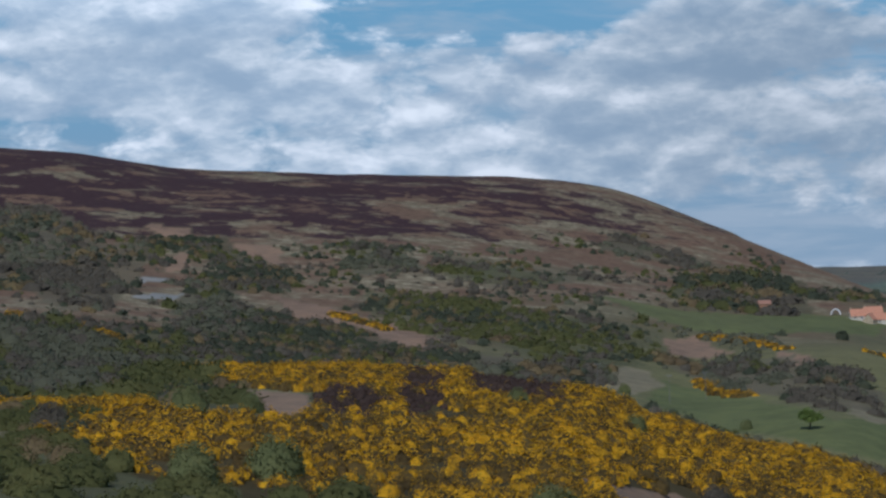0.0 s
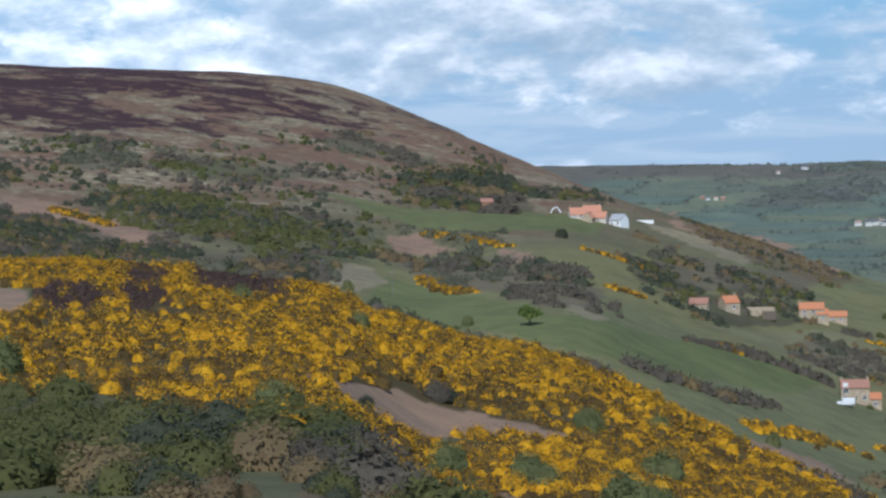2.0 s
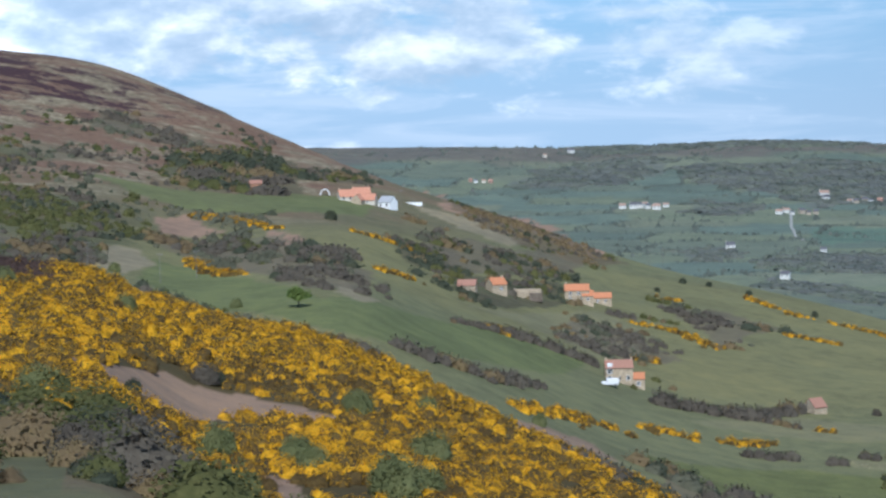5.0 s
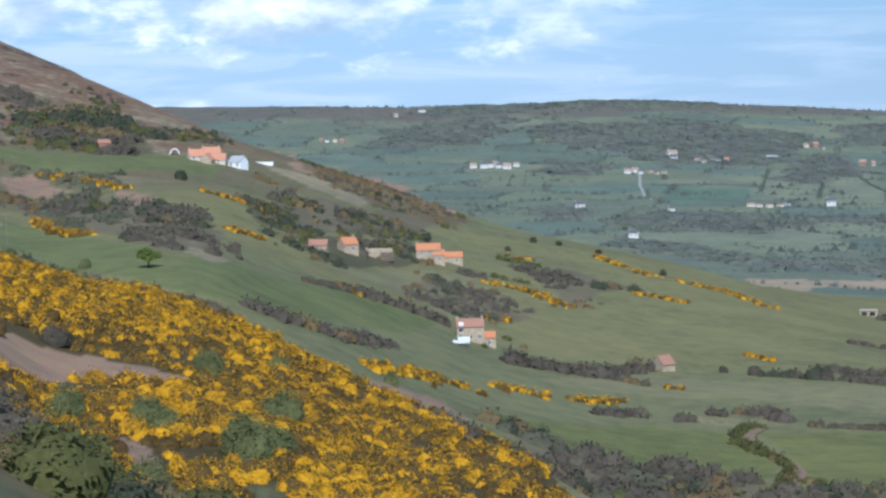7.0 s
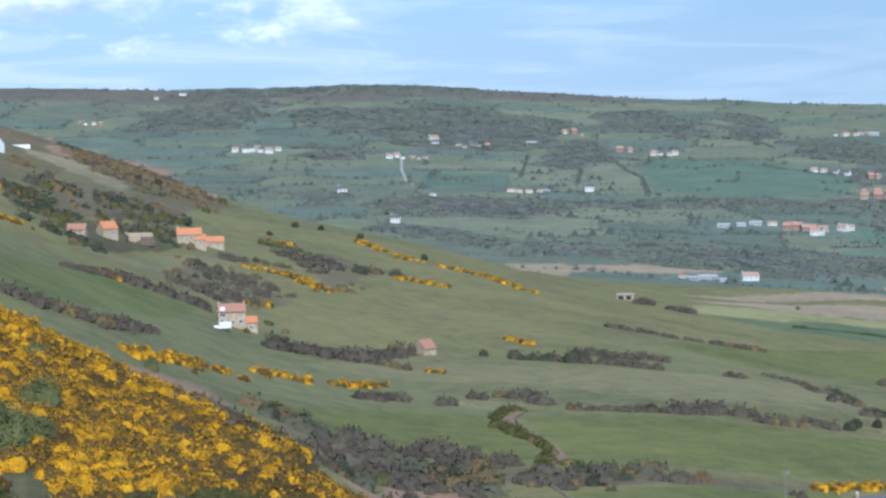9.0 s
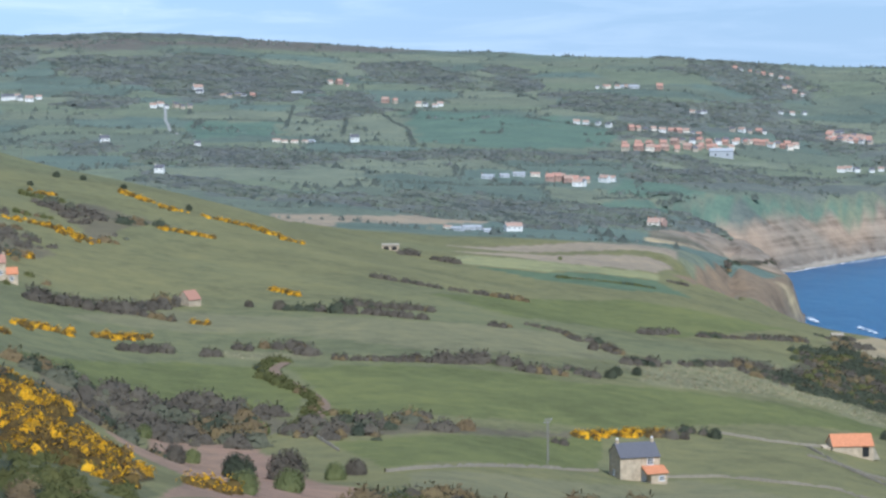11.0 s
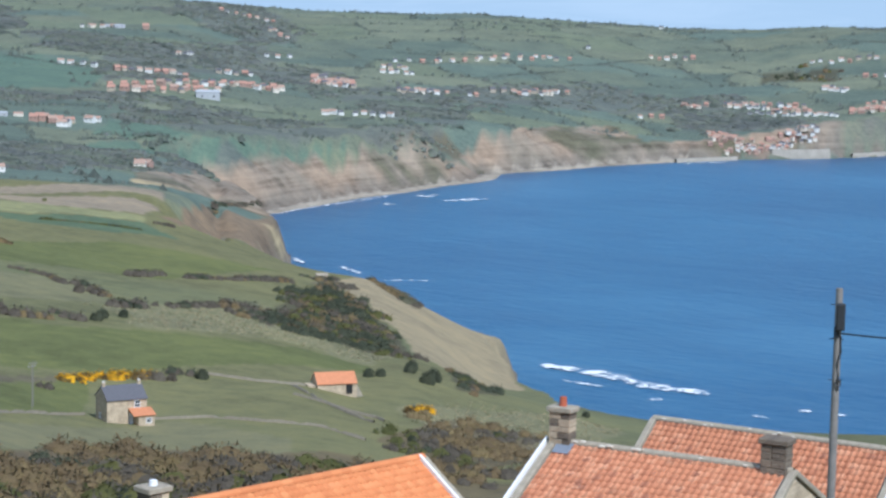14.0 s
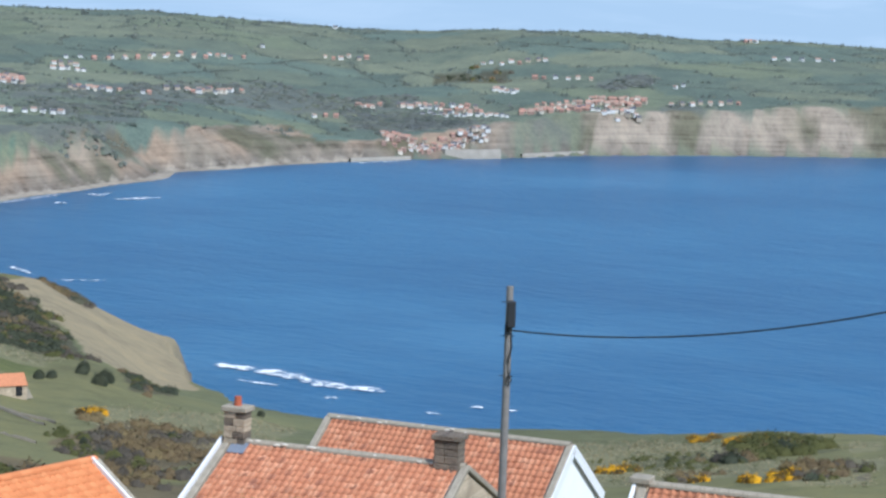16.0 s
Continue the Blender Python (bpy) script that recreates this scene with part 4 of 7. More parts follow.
def finish(m, n, color, rough=0.9, bump=None, strength=0.4, distance=0.1, spec=0.2, metal=0.0):
    b = n.add("ShaderNodeBsdfPrincipled", None, Base_Color=color, Roughness=rough, Metallic=metal)
    b.inputs["Specular IOR Level"].default_value = spec
    if bump is not None:
        n.put(b, "Normal", n.add("ShaderNodeBump", None, Strength=strength, Distance=distance, Height=bump).outputs[0])
    n.add("ShaderNodeOutputMaterial", None, Surface=b.outputs[0])
    return m


def ground_material():
    m, n = material("ground_cover")
    cover = n.add("ShaderNodeAttribute", {"attribute_name": "cover"})
    at, bare = cover.outputs["Color"], cover.outputs["Alpha"]
    pos = n.add("ShaderNodeNewGeometry").outputs["Position"]
    a, b, c = n.noise(pos, 0.02, 5, 0.6), n.noise(pos, 0.16, 5, 0.65), n.noise(pos, 1.3, 4, 0.7)
    v = n.math("ADD", n.math("ADD", n.math("MULTIPLY", a, 0.5), n.math("MULTIPLY", b, 0.45)), n.math("MULTIPLY", c, 0.4))
    tint = n.ramp(n.span(v, 0.4, 0.95), [(0.0, (0.62, 0.62, 0.66)), (0.5, (0.98, 0.98, 0.98)), (1.0, (1.32, 1.24, 1.12))])
    # gullies down the cliffs and beds of rock along them
    down = n.noise(n.add("ShaderNodeMapping", None, Vector=pos, Scale=(0.06, 0.06, 0.012)).outputs[0], 1.0, 6, 0.65)
    beds = n.noise(n.add("ShaderNodeMapping", None, Vector=pos, Scale=(0.006, 0.006, 0.2)).outputs[0], 1.0, 5, 0.6, 0.6)
    face = n.ramp(n.math("ADD", n.math("MULTIPLY", down, 0.5), n.math("MULTIPLY", beds, 0.5)), [(0.36, (0.52, 0.5, 0.48)), (0.47, (0.9, 0.88, 0.86)), (0.58, (1.12, 1.1, 1.06)), (0.7, (1.35, 1.3, 1.22))])
    tint = n.mix(bare, tint, face)
    rise = n.mix(bare, n.math("ADD", b, n.math("MULTIPLY", c, 0.5)), n.math("MULTIPLY", down, 14.0))
    # the moor: heather burnt in strips, bleached grass and dead bracken, drawn out along the slope
    zone = n.add("ShaderNodeSeparateColor", None, i0=n.add("ShaderNodeAttribute", {"attribute_name": "zone"}).outputs["Color"])
    lie = n.add("ShaderNodeMapping", None, Vector=pos, Scale=(0.85, 1.0, 0.85), Rotation=(0, 0, radians(-14))).outputs[0]
    strips, fleck = n.math("ADD", n.math("MULTIPLY", n.noise(lie, 0.012, 5, 0.6), 1.2), n.math("MULTIPLY", n.noise(lie, 0.05, 7, 0.7, 0.5), 1.9)), n.noise(lie, 0.22, 6, 0.75)
    straw = n.ramp(fleck, [(0.3, (0.085, 0.068, 0.045)), (0.48, (0.17, 0.138, 0.088)), (0.58, (0.29, 0.245, 0.16)), (0.7, (0.4, 0.35, 0.24))])
    fern = n.ramp(n.math("ADD", n.math("MULTIPLY", fleck, 0.6), n.math("MULTIPLY", c, 0.4)), [(0.32, (0.07, 0.05, 0.036)), (0.5, (0.16, 0.1, 0.066)), (0.68, (0.245, 0.16, 0.105))])
    sward = n.mix(n.span(n.noise(lie, 0.03, 6, 0.65), 0.44, 0.58), fern, straw)
    ling = n.ramp(n.math("ADD", n.math("MULTIPLY", fleck, 0.5), n.math("MULTIPLY", c, 0.5)), [(0.3, (0.03, 0.017, 0.02)), (0.55, (0.058, 0.032, 0.034)), (0.75, (0.09, 0.054, 0.048))])
    grown = n.span(n.math("ADD", n.math("ADD", strips, fleck), n.math("SUBTRACT", zone.outputs[0], 2.68)), -0.06, 0.06)
    hill = n.mix(grown, sward, ling)
    ground_col = n.mix(zone.outputs[1], n.mix(1.0, at, tint, "MULTIPLY"), hill)
    return finish(m, n, ground_col, 0.95, rise, 0.6, 0.5, 0.1)


def sea_material():
    m, n = material("sea_water")
    pos = n.add("ShaderNodeNewGeometry").outputs["Position"]
    mp = n.add("ShaderNodeMapping", None, Vector=pos, Scale=(1.0, 0.45, 1.0), Rotation=(0, 0, radians(-35))).outputs[0]
    swell, chop, patch = n.noise(mp, 0.02, 5, 0.6), n.noise(mp, 0.11, 5, 0.65), n.noise(pos, 0.0022, 4, 0.6)
    col = n.ramp(patch, [(0.35, (0.02, 0.073, 0.165)), (0.55, (0.03, 0.104, 0.208)), (0.7, (0.05, 0.138, 0.246))])
    col = n.mix(n.span(swell, 0.42, 0.62, 0.0, 0.35), col, (0.018, 0.07, 0.162, 1))
    h = n.math("ADD", n.math("MULTIPLY", swell, 2.0), chop)
    return finish(m, n, col, 0.32, h, 0.9, 1.6, 0.35)


# ---- ground cover ----
PASTURE, BRACKEN, ROUGH, CLIFF, SAND = (0.162, 0.154, 0.072), (0.262, 0.172, 0.12), (0.125, 0.115, 0.065), (0.265, 0.218, 0.168), (0.36, 0.32, 0.26)


def bearing_and_distance(x, y):
    return (np.degrees(np.arctan2(x, y)) + 75) % 360 - 75, np.hypot(x, y)


def inside(poly, a, d):
    """Whether plan points (bearing, log distance) lie in a polygon of (bearing, distance) corners."""
    ld = np.log(np.maximum(d, 1))
    hit = np.zeros(a.shape, bool)
    pts = [(p[0], math.log(p[1])) for p in poly]
    for (a0, l0), (a1, l1) in zip(pts, pts[1:] + pts[:1]):
        if l0 == l1:
            continue
        cross = ((l0 > ld) != (l1 > ld)) & (a < (a1 - a0) * (ld - l0) / (l1 - l0) + a0)
        hit ^= cross
    return hit


def blend(col, mask, paint):
    m = np.clip(mask, 0, 1)[..., None]
    col[...] = col * (1 - m) + np.array(paint) * m


def ground_cover(x, y, z, s):
    a, d = bearing_and_distance(x, y)
    col = np.empty(x.shape + (3,))
    col[...] = PASTURE
    n1, n2 = fractal(x, y, 150, 40, 4), fractal(x, y, 35, 50, 3)
    blend(col, np.clip(n1 * 0.8, 0, 0.6), (0.13, 0.14, 0.075))
    # rough brown ground under the thickets below the lookout
    blend(col, (d < 290) * (a < 13) * 0.8, (0.085, 0.08, 0.045))
    # the moor on the inland hill
    hill = np.clip((19 - a) / 3, 0, 1) * (d > 420) * (d < 2500)
    blend(col, hill * np.clip((z - 165 + n1 * 8) / 12, 0, 1), ROUGH)
    zone = np.zeros(col.shape)
    wild = hill * np.clip((z - 178 + n2 * 8) / 14, 0, 1)
    # heather holds the top and thins out down the nose of the hill
    zone[..., 0] = 0.6 + np.clip((z - 232 + n1 * 14 - np.clip(a + 1, 0, 9) * 1.2) / 55, -0.45, 0.16) - np.clip(a - 0.5, 0, 7) * 0.04
    zone[..., 1] = wild
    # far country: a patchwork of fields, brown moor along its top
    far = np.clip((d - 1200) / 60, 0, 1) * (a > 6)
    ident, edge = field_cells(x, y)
    # distance haze is painted into these field greens: greyer and bluer than PASTURE
    hazed_greens = np.array([(0.13, 0.152, 0.112), (0.148, 0.17, 0.114), (0.165, 0.182, 0.126), (0.112, 0.14, 0.11), (0.15, 0.166, 0.116), (0.122, 0.156, 0.124)])
    pick = hazed_greens[np.minimum((ident * 6).astype(int), 5)]
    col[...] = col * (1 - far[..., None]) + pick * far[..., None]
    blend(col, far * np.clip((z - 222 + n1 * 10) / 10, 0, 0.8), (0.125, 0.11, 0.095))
    # far_green and far_pale hold the same haze in their colour
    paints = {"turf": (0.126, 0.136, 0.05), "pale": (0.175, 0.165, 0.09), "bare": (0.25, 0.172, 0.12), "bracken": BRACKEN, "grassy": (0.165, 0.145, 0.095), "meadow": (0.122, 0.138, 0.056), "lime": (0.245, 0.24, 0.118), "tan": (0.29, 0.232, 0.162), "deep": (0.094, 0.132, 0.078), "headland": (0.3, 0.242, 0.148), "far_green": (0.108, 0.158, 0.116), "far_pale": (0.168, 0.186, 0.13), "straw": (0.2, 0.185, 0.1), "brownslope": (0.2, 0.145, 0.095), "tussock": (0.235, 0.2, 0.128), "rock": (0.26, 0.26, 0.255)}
    for name, rings in FIELDS.items():
        for ring in rings:
            if name == "gorse":
                blend(col, inside(ring, a, d) * 1.0, (0.07, 0.055, 0.025))
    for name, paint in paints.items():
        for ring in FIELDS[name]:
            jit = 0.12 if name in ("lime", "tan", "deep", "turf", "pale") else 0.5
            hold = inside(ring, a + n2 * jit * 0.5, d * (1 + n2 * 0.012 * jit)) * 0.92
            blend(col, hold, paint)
            if name in ("tussock", "grassy"):
                zone[..., 0] -= 0.34 * hold
            else:
                zone[..., 1] *= 1 - hold
    # the wood_far floor is greyed for haze, like its crowns
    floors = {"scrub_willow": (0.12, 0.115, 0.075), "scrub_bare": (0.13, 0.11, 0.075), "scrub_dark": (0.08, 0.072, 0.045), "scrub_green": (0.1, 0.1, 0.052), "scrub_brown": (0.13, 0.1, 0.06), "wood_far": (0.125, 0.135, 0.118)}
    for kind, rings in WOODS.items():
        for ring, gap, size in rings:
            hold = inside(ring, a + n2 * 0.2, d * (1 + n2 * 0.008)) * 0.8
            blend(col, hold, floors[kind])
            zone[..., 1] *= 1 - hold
    # bare cliffs and beach: clay and shale, with strata, slips and green patches
    reach = np.where(d > 1500, 62 + 14 * n2, 16 + 8 * n2)
    slip = fractal(x, y, 46, 61, 4)
    rock = np.empty(col.shape)
    rock[...] = CLIFF
    blend(rock, np.clip(slip * 1.1 + 0.1, 0, 0.8), (0.3, 0.225, 0.16))
    blend(rock, np.clip(-slip * 1.2 - 0.1, 0, 0.8), (0.185, 0.165, 0.13))
    blend(rock, (a > 56) * np.clip(0.5 + 0.5 * np.sin(z * 0.42 + slip * 1.5), 0, 1) * 0.55, (0.2, 0.18, 0.155))
    blend(rock, (a > 59.2) * 0.75, (0.31, 0.265, 0.21))
    blend(rock, np.clip((14 - z + 4 * n2) / 6, 0, 1) * 0.7, (0.15, 0.135, 0.115))
    blend(rock, (d < 1500) * np.clip(0.6 + n2, 0, 0.85) * np.clip((z - 8) / 12, 0, 1), (0.4, 0.325, 0.19))
    blend(rock, np.clip(fractal(x, y, 70, 88, 3) * 2 - 0.75, 0, 0.75), (0.085, 0.09, 0.055))
    m = np.clip((reach - s) / 8, 0, 1) * (s > 0) * (d > 700)
    for ring in FIELDS["cliffs"]:
        m = np.maximum(m, inside(ring, a + n2 * 0.12, d * (1 + n1 * 0.006)) * 0.96)
    # overgrown slopes beside the village
    m = m * (1 - 0.8 * np.clip((a - 57.0) / 0.3, 0, 1) * np.clip((59.3 - a) / 0.3, 0, 1) * np.clip((z - 6) / 5, 0, 1))
    bare = m.copy()
    m = m[..., None]
    col[...] = col * (1 - m) + rock * m
    blend(col, (s > 0) * np.clip((22 - s) / 4, 0, 1) * (d > 1700) * (a < 53), SAND)
    return np.concatenate([col, bare[..., None]], -1), zone


def field_cells(x, y, size=165.0, turn=0.5, seed=5):
    """Patchwork of fields: a number from 0 to 1 for the field at each place, and the distance to its boundary."""
    u, v = (x * math.cos(turn) - y * math.sin(turn)) / size, (x * math.sin(turn) + y * math.cos(turn)) / (size * 0.8)
    iu, iv = np.floor(u), np.floor(v)
    f1, f2, ident = np.full(u.shape, 9.0), np.full(u.shape, 9.0), np.zeros(u.shape)
    for i in (-1, 0, 1):
        for j in (-1, 0, 1):
            cu, cv = iu + i, iv + j
            px, py = cu + 0.15 + 0.7 * lattice(cu, cv, seed), cv + 0.15 + 0.7 * lattice(cu, cv, seed + 1)
            # fields have straight, roughly squared sides
            q = np.maximum(np.abs(u - px), np.abs(v - py)) * 0.6 + np.hypot(u - px, v - py) * 0.4
            nearer = q < f1
            f2 = np.where(nearer, f1, np.minimum(f2, q))
            ident = np.where(nearer, lattice(cu, cv, seed + 2), ident)
            f1 = np.minimum(f1, q)
    return ident, (f2 - f1) * size * 0.5


def make_ground():
    fine = np.concatenate([np.arange(-16, 72.01, 0.13)])
    azs = np.concatenate([fine, np.arange(74, 343, 3.0)])
    ds = np.concatenate([[0.0], np.exp(np.linspace(math.log(3), math.log(120), 40)), np.exp(np.linspace(math.log(121), math.log(4850), 380))])
    A, Dd = np.meshgrid(azs, ds, indexing="ij")
    x, y = to_plan(A, Dd)
    z, s = height(x, y), shore_distance(x, y)
    col, zone = ground_cover(x, y, z, s)
    na, nd = A.shape
    idx = np.arange(na * nd).reshape(na, nd)
    nxt = np.roll(idx, -1, axis=0)
    faces = np.stack([idx[:, :-1], idx[:, 1:], nxt[:, 1:], nxt[:, :-1]], -1).reshape(-1, 4)
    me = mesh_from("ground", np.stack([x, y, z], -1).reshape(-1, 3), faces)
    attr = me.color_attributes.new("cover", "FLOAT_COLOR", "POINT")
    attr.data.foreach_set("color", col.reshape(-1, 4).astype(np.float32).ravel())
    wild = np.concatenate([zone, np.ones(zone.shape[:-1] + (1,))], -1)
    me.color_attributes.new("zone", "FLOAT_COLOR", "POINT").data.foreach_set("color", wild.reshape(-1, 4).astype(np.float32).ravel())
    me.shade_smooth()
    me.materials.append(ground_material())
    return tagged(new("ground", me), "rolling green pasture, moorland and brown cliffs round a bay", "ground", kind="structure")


def mesh_from(name, verts, faces, slots=None):
    """A mesh from arrays of corners and of faces that all have the same number of corners."""
    me = bpy.data.meshes.new(name)
    verts, faces = np.asarray(verts, np.float32), np.asarray(faces, np.int32)
    k = faces.shape[1]
    me.vertices.add(len(verts))
    me.vertices.foreach_set("co", verts.ravel())
    me.loops.add(faces.size)
    me.loops.foreach_set("vertex_index", faces.ravel())
    me.polygons.add(len(faces))
    me.polygons.foreach_set("loop_start", np.arange(0, faces.size, k, dtype=np.int32))
    if slots is not None:
        me.polygons.foreach_set("material_index", np.asarray(slots, np.int32))
    me.update(calc_edges=True)
    return me


ground = make_ground()

r = np.array([0, 300, 700, 1500, 2600, 4900.0])
sa = np.radians(np.arange(0, 361, 4.0))
V = [(d * math.sin(a), d * math.cos(a), 0.0) for d in r[1:] for a in sa[:-1]]
k = len(sa) - 1
Fq = [(i * k + j, i * k + (j + 1) % k, (i + 1) * k + (j + 1) % k, (i + 1) * k + j) for i in range(len(r) - 2) for j in range(k)]
sea = mesh_from("sea", V, Fq)
sea.materials.append(sea_material())
tagged(new("sea", sea), "deep blue sea of a wide bay with a light chop", "sea", kind="structure")


# ---- vegetation ----
def leaf_material(name, stops, rough=0.8, lump=0.35, thinness=0.5, grain=2.6, gain=1.5):
    m, n = material(name)
    geo = n.add("ShaderNodeNewGeometry")
    soft = n.noise(geo.outputs["Position"], lump, 4, 0.6)
    v = n.math("ADD", n.math("ADD", n.math("MULTIPLY", geo.outputs["Random Per Island"], 0.2), n.math("MULTIPLY", n.span(n.noise(geo.outputs["Position"], grain, 3, 0.6), 0.32, 0.68), 0.34)), n.math("MULTIPLY", n.span(soft, 0.3, 0.7), 0.46))
    # half of what a leaf sends back goes through it, so its two sides share the colour
    col = n.ramp(v, [(p, tuple(min(0.95, c * gain) for c in rgb)) for p, rgb in stops])
    b = n.add("ShaderNodeBsdfPrincipled", None, Base_Color=col, Roughness=rough)
    b.inputs["Specular IOR Level"].default_value = 0.12
    n.put(b, "Normal", n.add("ShaderNodeBump", None, Strength=0.3 if grain > 1 else 0.04, Distance=0.5 / grain, Height=n.noise(geo.outputs["Position"], grain, 4, 0.7)).outputs[0])
    thin = n.add("ShaderNodeBsdfTranslucent", None, Color=col)
    n.add("ShaderNodeOutputMaterial", None, Surface=n.add("ShaderNodeMixShader", None, i0=thinness, i1=b.outputs[0], i2=thin.outputs[0]).outputs[0])
    return m


BLOOM = leaf_material("gorse_bloom", [(0.0, (0.12, 0.08, 0.028)), (0.28, (0.28, 0.16, 0.018)), (0.48, (0.55, 0.3, 0.014)), (0.72, (0.7, 0.39, 0.016)), (1.0, (0.8, 0.48, 0.035))], lump=0.6, thinness=0.42, gain=1.25, grain=4.5)
STEM = leaf_material("gorse_stems", [(0.0, (0.06, 0.042, 0.02)), (0.4, (0.105, 0.072, 0.028)), (0.75, (0.16, 0.108, 0.036)), (1.0, (0.13, 0.118, 0.04))], lump=0.2, gain=1.4)
DEAD = leaf_material("dead_gorse", [(0.0, (0.07, 0.046, 0.04)), (0.5, (0.105, 0.07, 0.058)), (1.0, (0.145, 0.105, 0.08))], lump=0.2, gain=1.1)
BARE = leaf_material("bare_twigs", [(0.0, (0.085, 0.072, 0.056)), (0.4, (0.118, 0.102, 0.078)), (0.75, (0.15, 0.13, 0.098)), (1.0, (0.155, 0.145, 0.09))], lump=0.1, gain=1.32)
GREEN = leaf_material("green_leaves", [(0.0, (0.07, 0.076, 0.03)), (0.5, (0.105, 0.108, 0.04)), (1.0, (0.15, 0.142, 0.052))], lump=0.12, gain=1.4)
DARK = leaf_material("dark_leaves", [(0.0, (0.045, 0.052, 0.036)), (0.6, (0.07, 0.078, 0.05)), (1.0, (0.1, 0.1, 0.06))], lump=0.15, gain=1.5)
BROWN = leaf_material("budding_twigs", [(0.0, (0.1, 0.075, 0.046)), (0.5, (0.145, 0.108, 0.058)), (1.0, (0.19, 0.152, 0.068))], lump=0.12, gain=1.8)
# FAR and FARDARK: leaf colours paled and greyed to paint in the distance haze
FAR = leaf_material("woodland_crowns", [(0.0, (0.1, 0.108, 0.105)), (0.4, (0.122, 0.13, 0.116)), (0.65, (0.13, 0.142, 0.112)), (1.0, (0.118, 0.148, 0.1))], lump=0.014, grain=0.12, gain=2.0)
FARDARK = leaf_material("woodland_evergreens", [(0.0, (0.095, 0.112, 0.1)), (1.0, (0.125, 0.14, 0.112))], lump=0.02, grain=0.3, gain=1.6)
BARK = leaf_material("bark", [(0.0, (0.05, 0.042, 0.034)), (1.0, (0.13, 0.11, 0.09))])


def tuft(seed, leaves, leaf, wide=0.62, core=(7, 3), twiggy=0.0, loose=0.4, top=0.0, heart=0.84, slips=0.0, calm=0.0):
    """Corners and quads of a bush one metre high: a dark lumpy heart and many loose sprays round it. The third array says which quads are sprays."""
    r = np.random.RandomState(seed)
    lobes = r.normal(size=(5, 3))
    lobes[:, 2] = np.abs(lobes[:, 2])
    lobes /= np.linalg.norm(lobes, axis=1)[:, None]

    def reach(d):
        return 0.68 + 0.32 * np.clip((d @ lobes.T).max(1) * 1.5 - 0.5, 0, 1)

    na, nb = core
    V, Q = [], []
    for j in range(nb + 1):
        th = j / nb * math.pi / 2
        for i in range(na):
            ph = 2 * math.pi * (i + 0.5 * (j % 2)) / na
            V.append((math.cos(ph) * math.cos(th), math.sin(ph) * math.cos(th), math.sin(th)))
    V = np.array(V)
    V = V * (reach(V) * heart * (1 + 0.1 * r.normal(size=len(V))))[:, None] * (wide, wide, 0.95) + (0, 0, -0.08)
    for j in range(nb):
        for i in range(na):
            Q.append((j * na + i, j * na + (i + 1) % na, (j + 1) * na + (i + 1) % na, (j + 1) * na + i))
    d = r.normal(size=(leaves, 3))
    d[:, 2] = np.abs(d[:, 2]) * (0.9 + top) + 0.02 + top * 0.3
    d /= np.linalg.norm(d, axis=1)[:, None]
    p = d * (reach(d) * (0.82 + 0.24 * r.rand(leaves)))[:, None] * (wide, wide, 0.98)
    n = d + r.normal(size=d.shape) * loose
    n /= np.linalg.norm(n, axis=1)[:, None]
    t = np.cross(n, r.normal(size=n.shape))
    t /= np.linalg.norm(t, axis=1)[:, None]
    b = np.cross(n, t)
    w = leaf * (0.6 + 0.8 * r.rand(leaves))[:, None]
    h = w * (1 + twiggy * r.rand(leaves)[:, None])
    # some sprays are slips that stand out from the bush
    slip = r.rand(leaves) < slips
    up = d[slip] + r.normal(size=(slip.sum(), 3)) * 0.35 + (0, 0, 0.35)
    b[slip] = up / np.linalg.norm(up, axis=1)[:, None]
    side = np.cross(b[slip], r.normal(size=(slip.sum(), 3)))
    t[slip] = side / np.linalg.norm(side, axis=1)[:, None]
    h[slip], w[slip] = h[slip] * 1.9, w[slip] * 0.55
    L = np.stack([p - t * w - b * h * 0.5, p + t * w * 0.6 - b * h, p + t * w + b * h * 0.7, p - t * w * 0.5 + b * h], 1).reshape(-1, 3)
    # soft shading: every spray turns mostly the way its side of the bush faces
    face = d * (0.8, 0.8, 0.9) + n * 0.25 + (0, 0, 0.35)
    hub = V / np.maximum(np.linalg.norm(V, axis=1), 1e-6)[:, None] * (0.8, 0.8, 0.9) + (0, 0, 0.35)
    N = np.concatenate([hub, np.repeat(face, 4, axis=0)]) * (1 - calm) + (0, -0.3 * calm, calm)
    N /= np.linalg.norm(N, axis=1)[:, None]
    k = len(V)
    LQ = k + np.arange(leaves * 4).reshape(-1, 4)
    return np.concatenate([V, L]), np.concatenate([np.array(Q), LQ]), np.concatenate([np.zeros(len(Q), bool), np.ones(leaves, bool)]), N


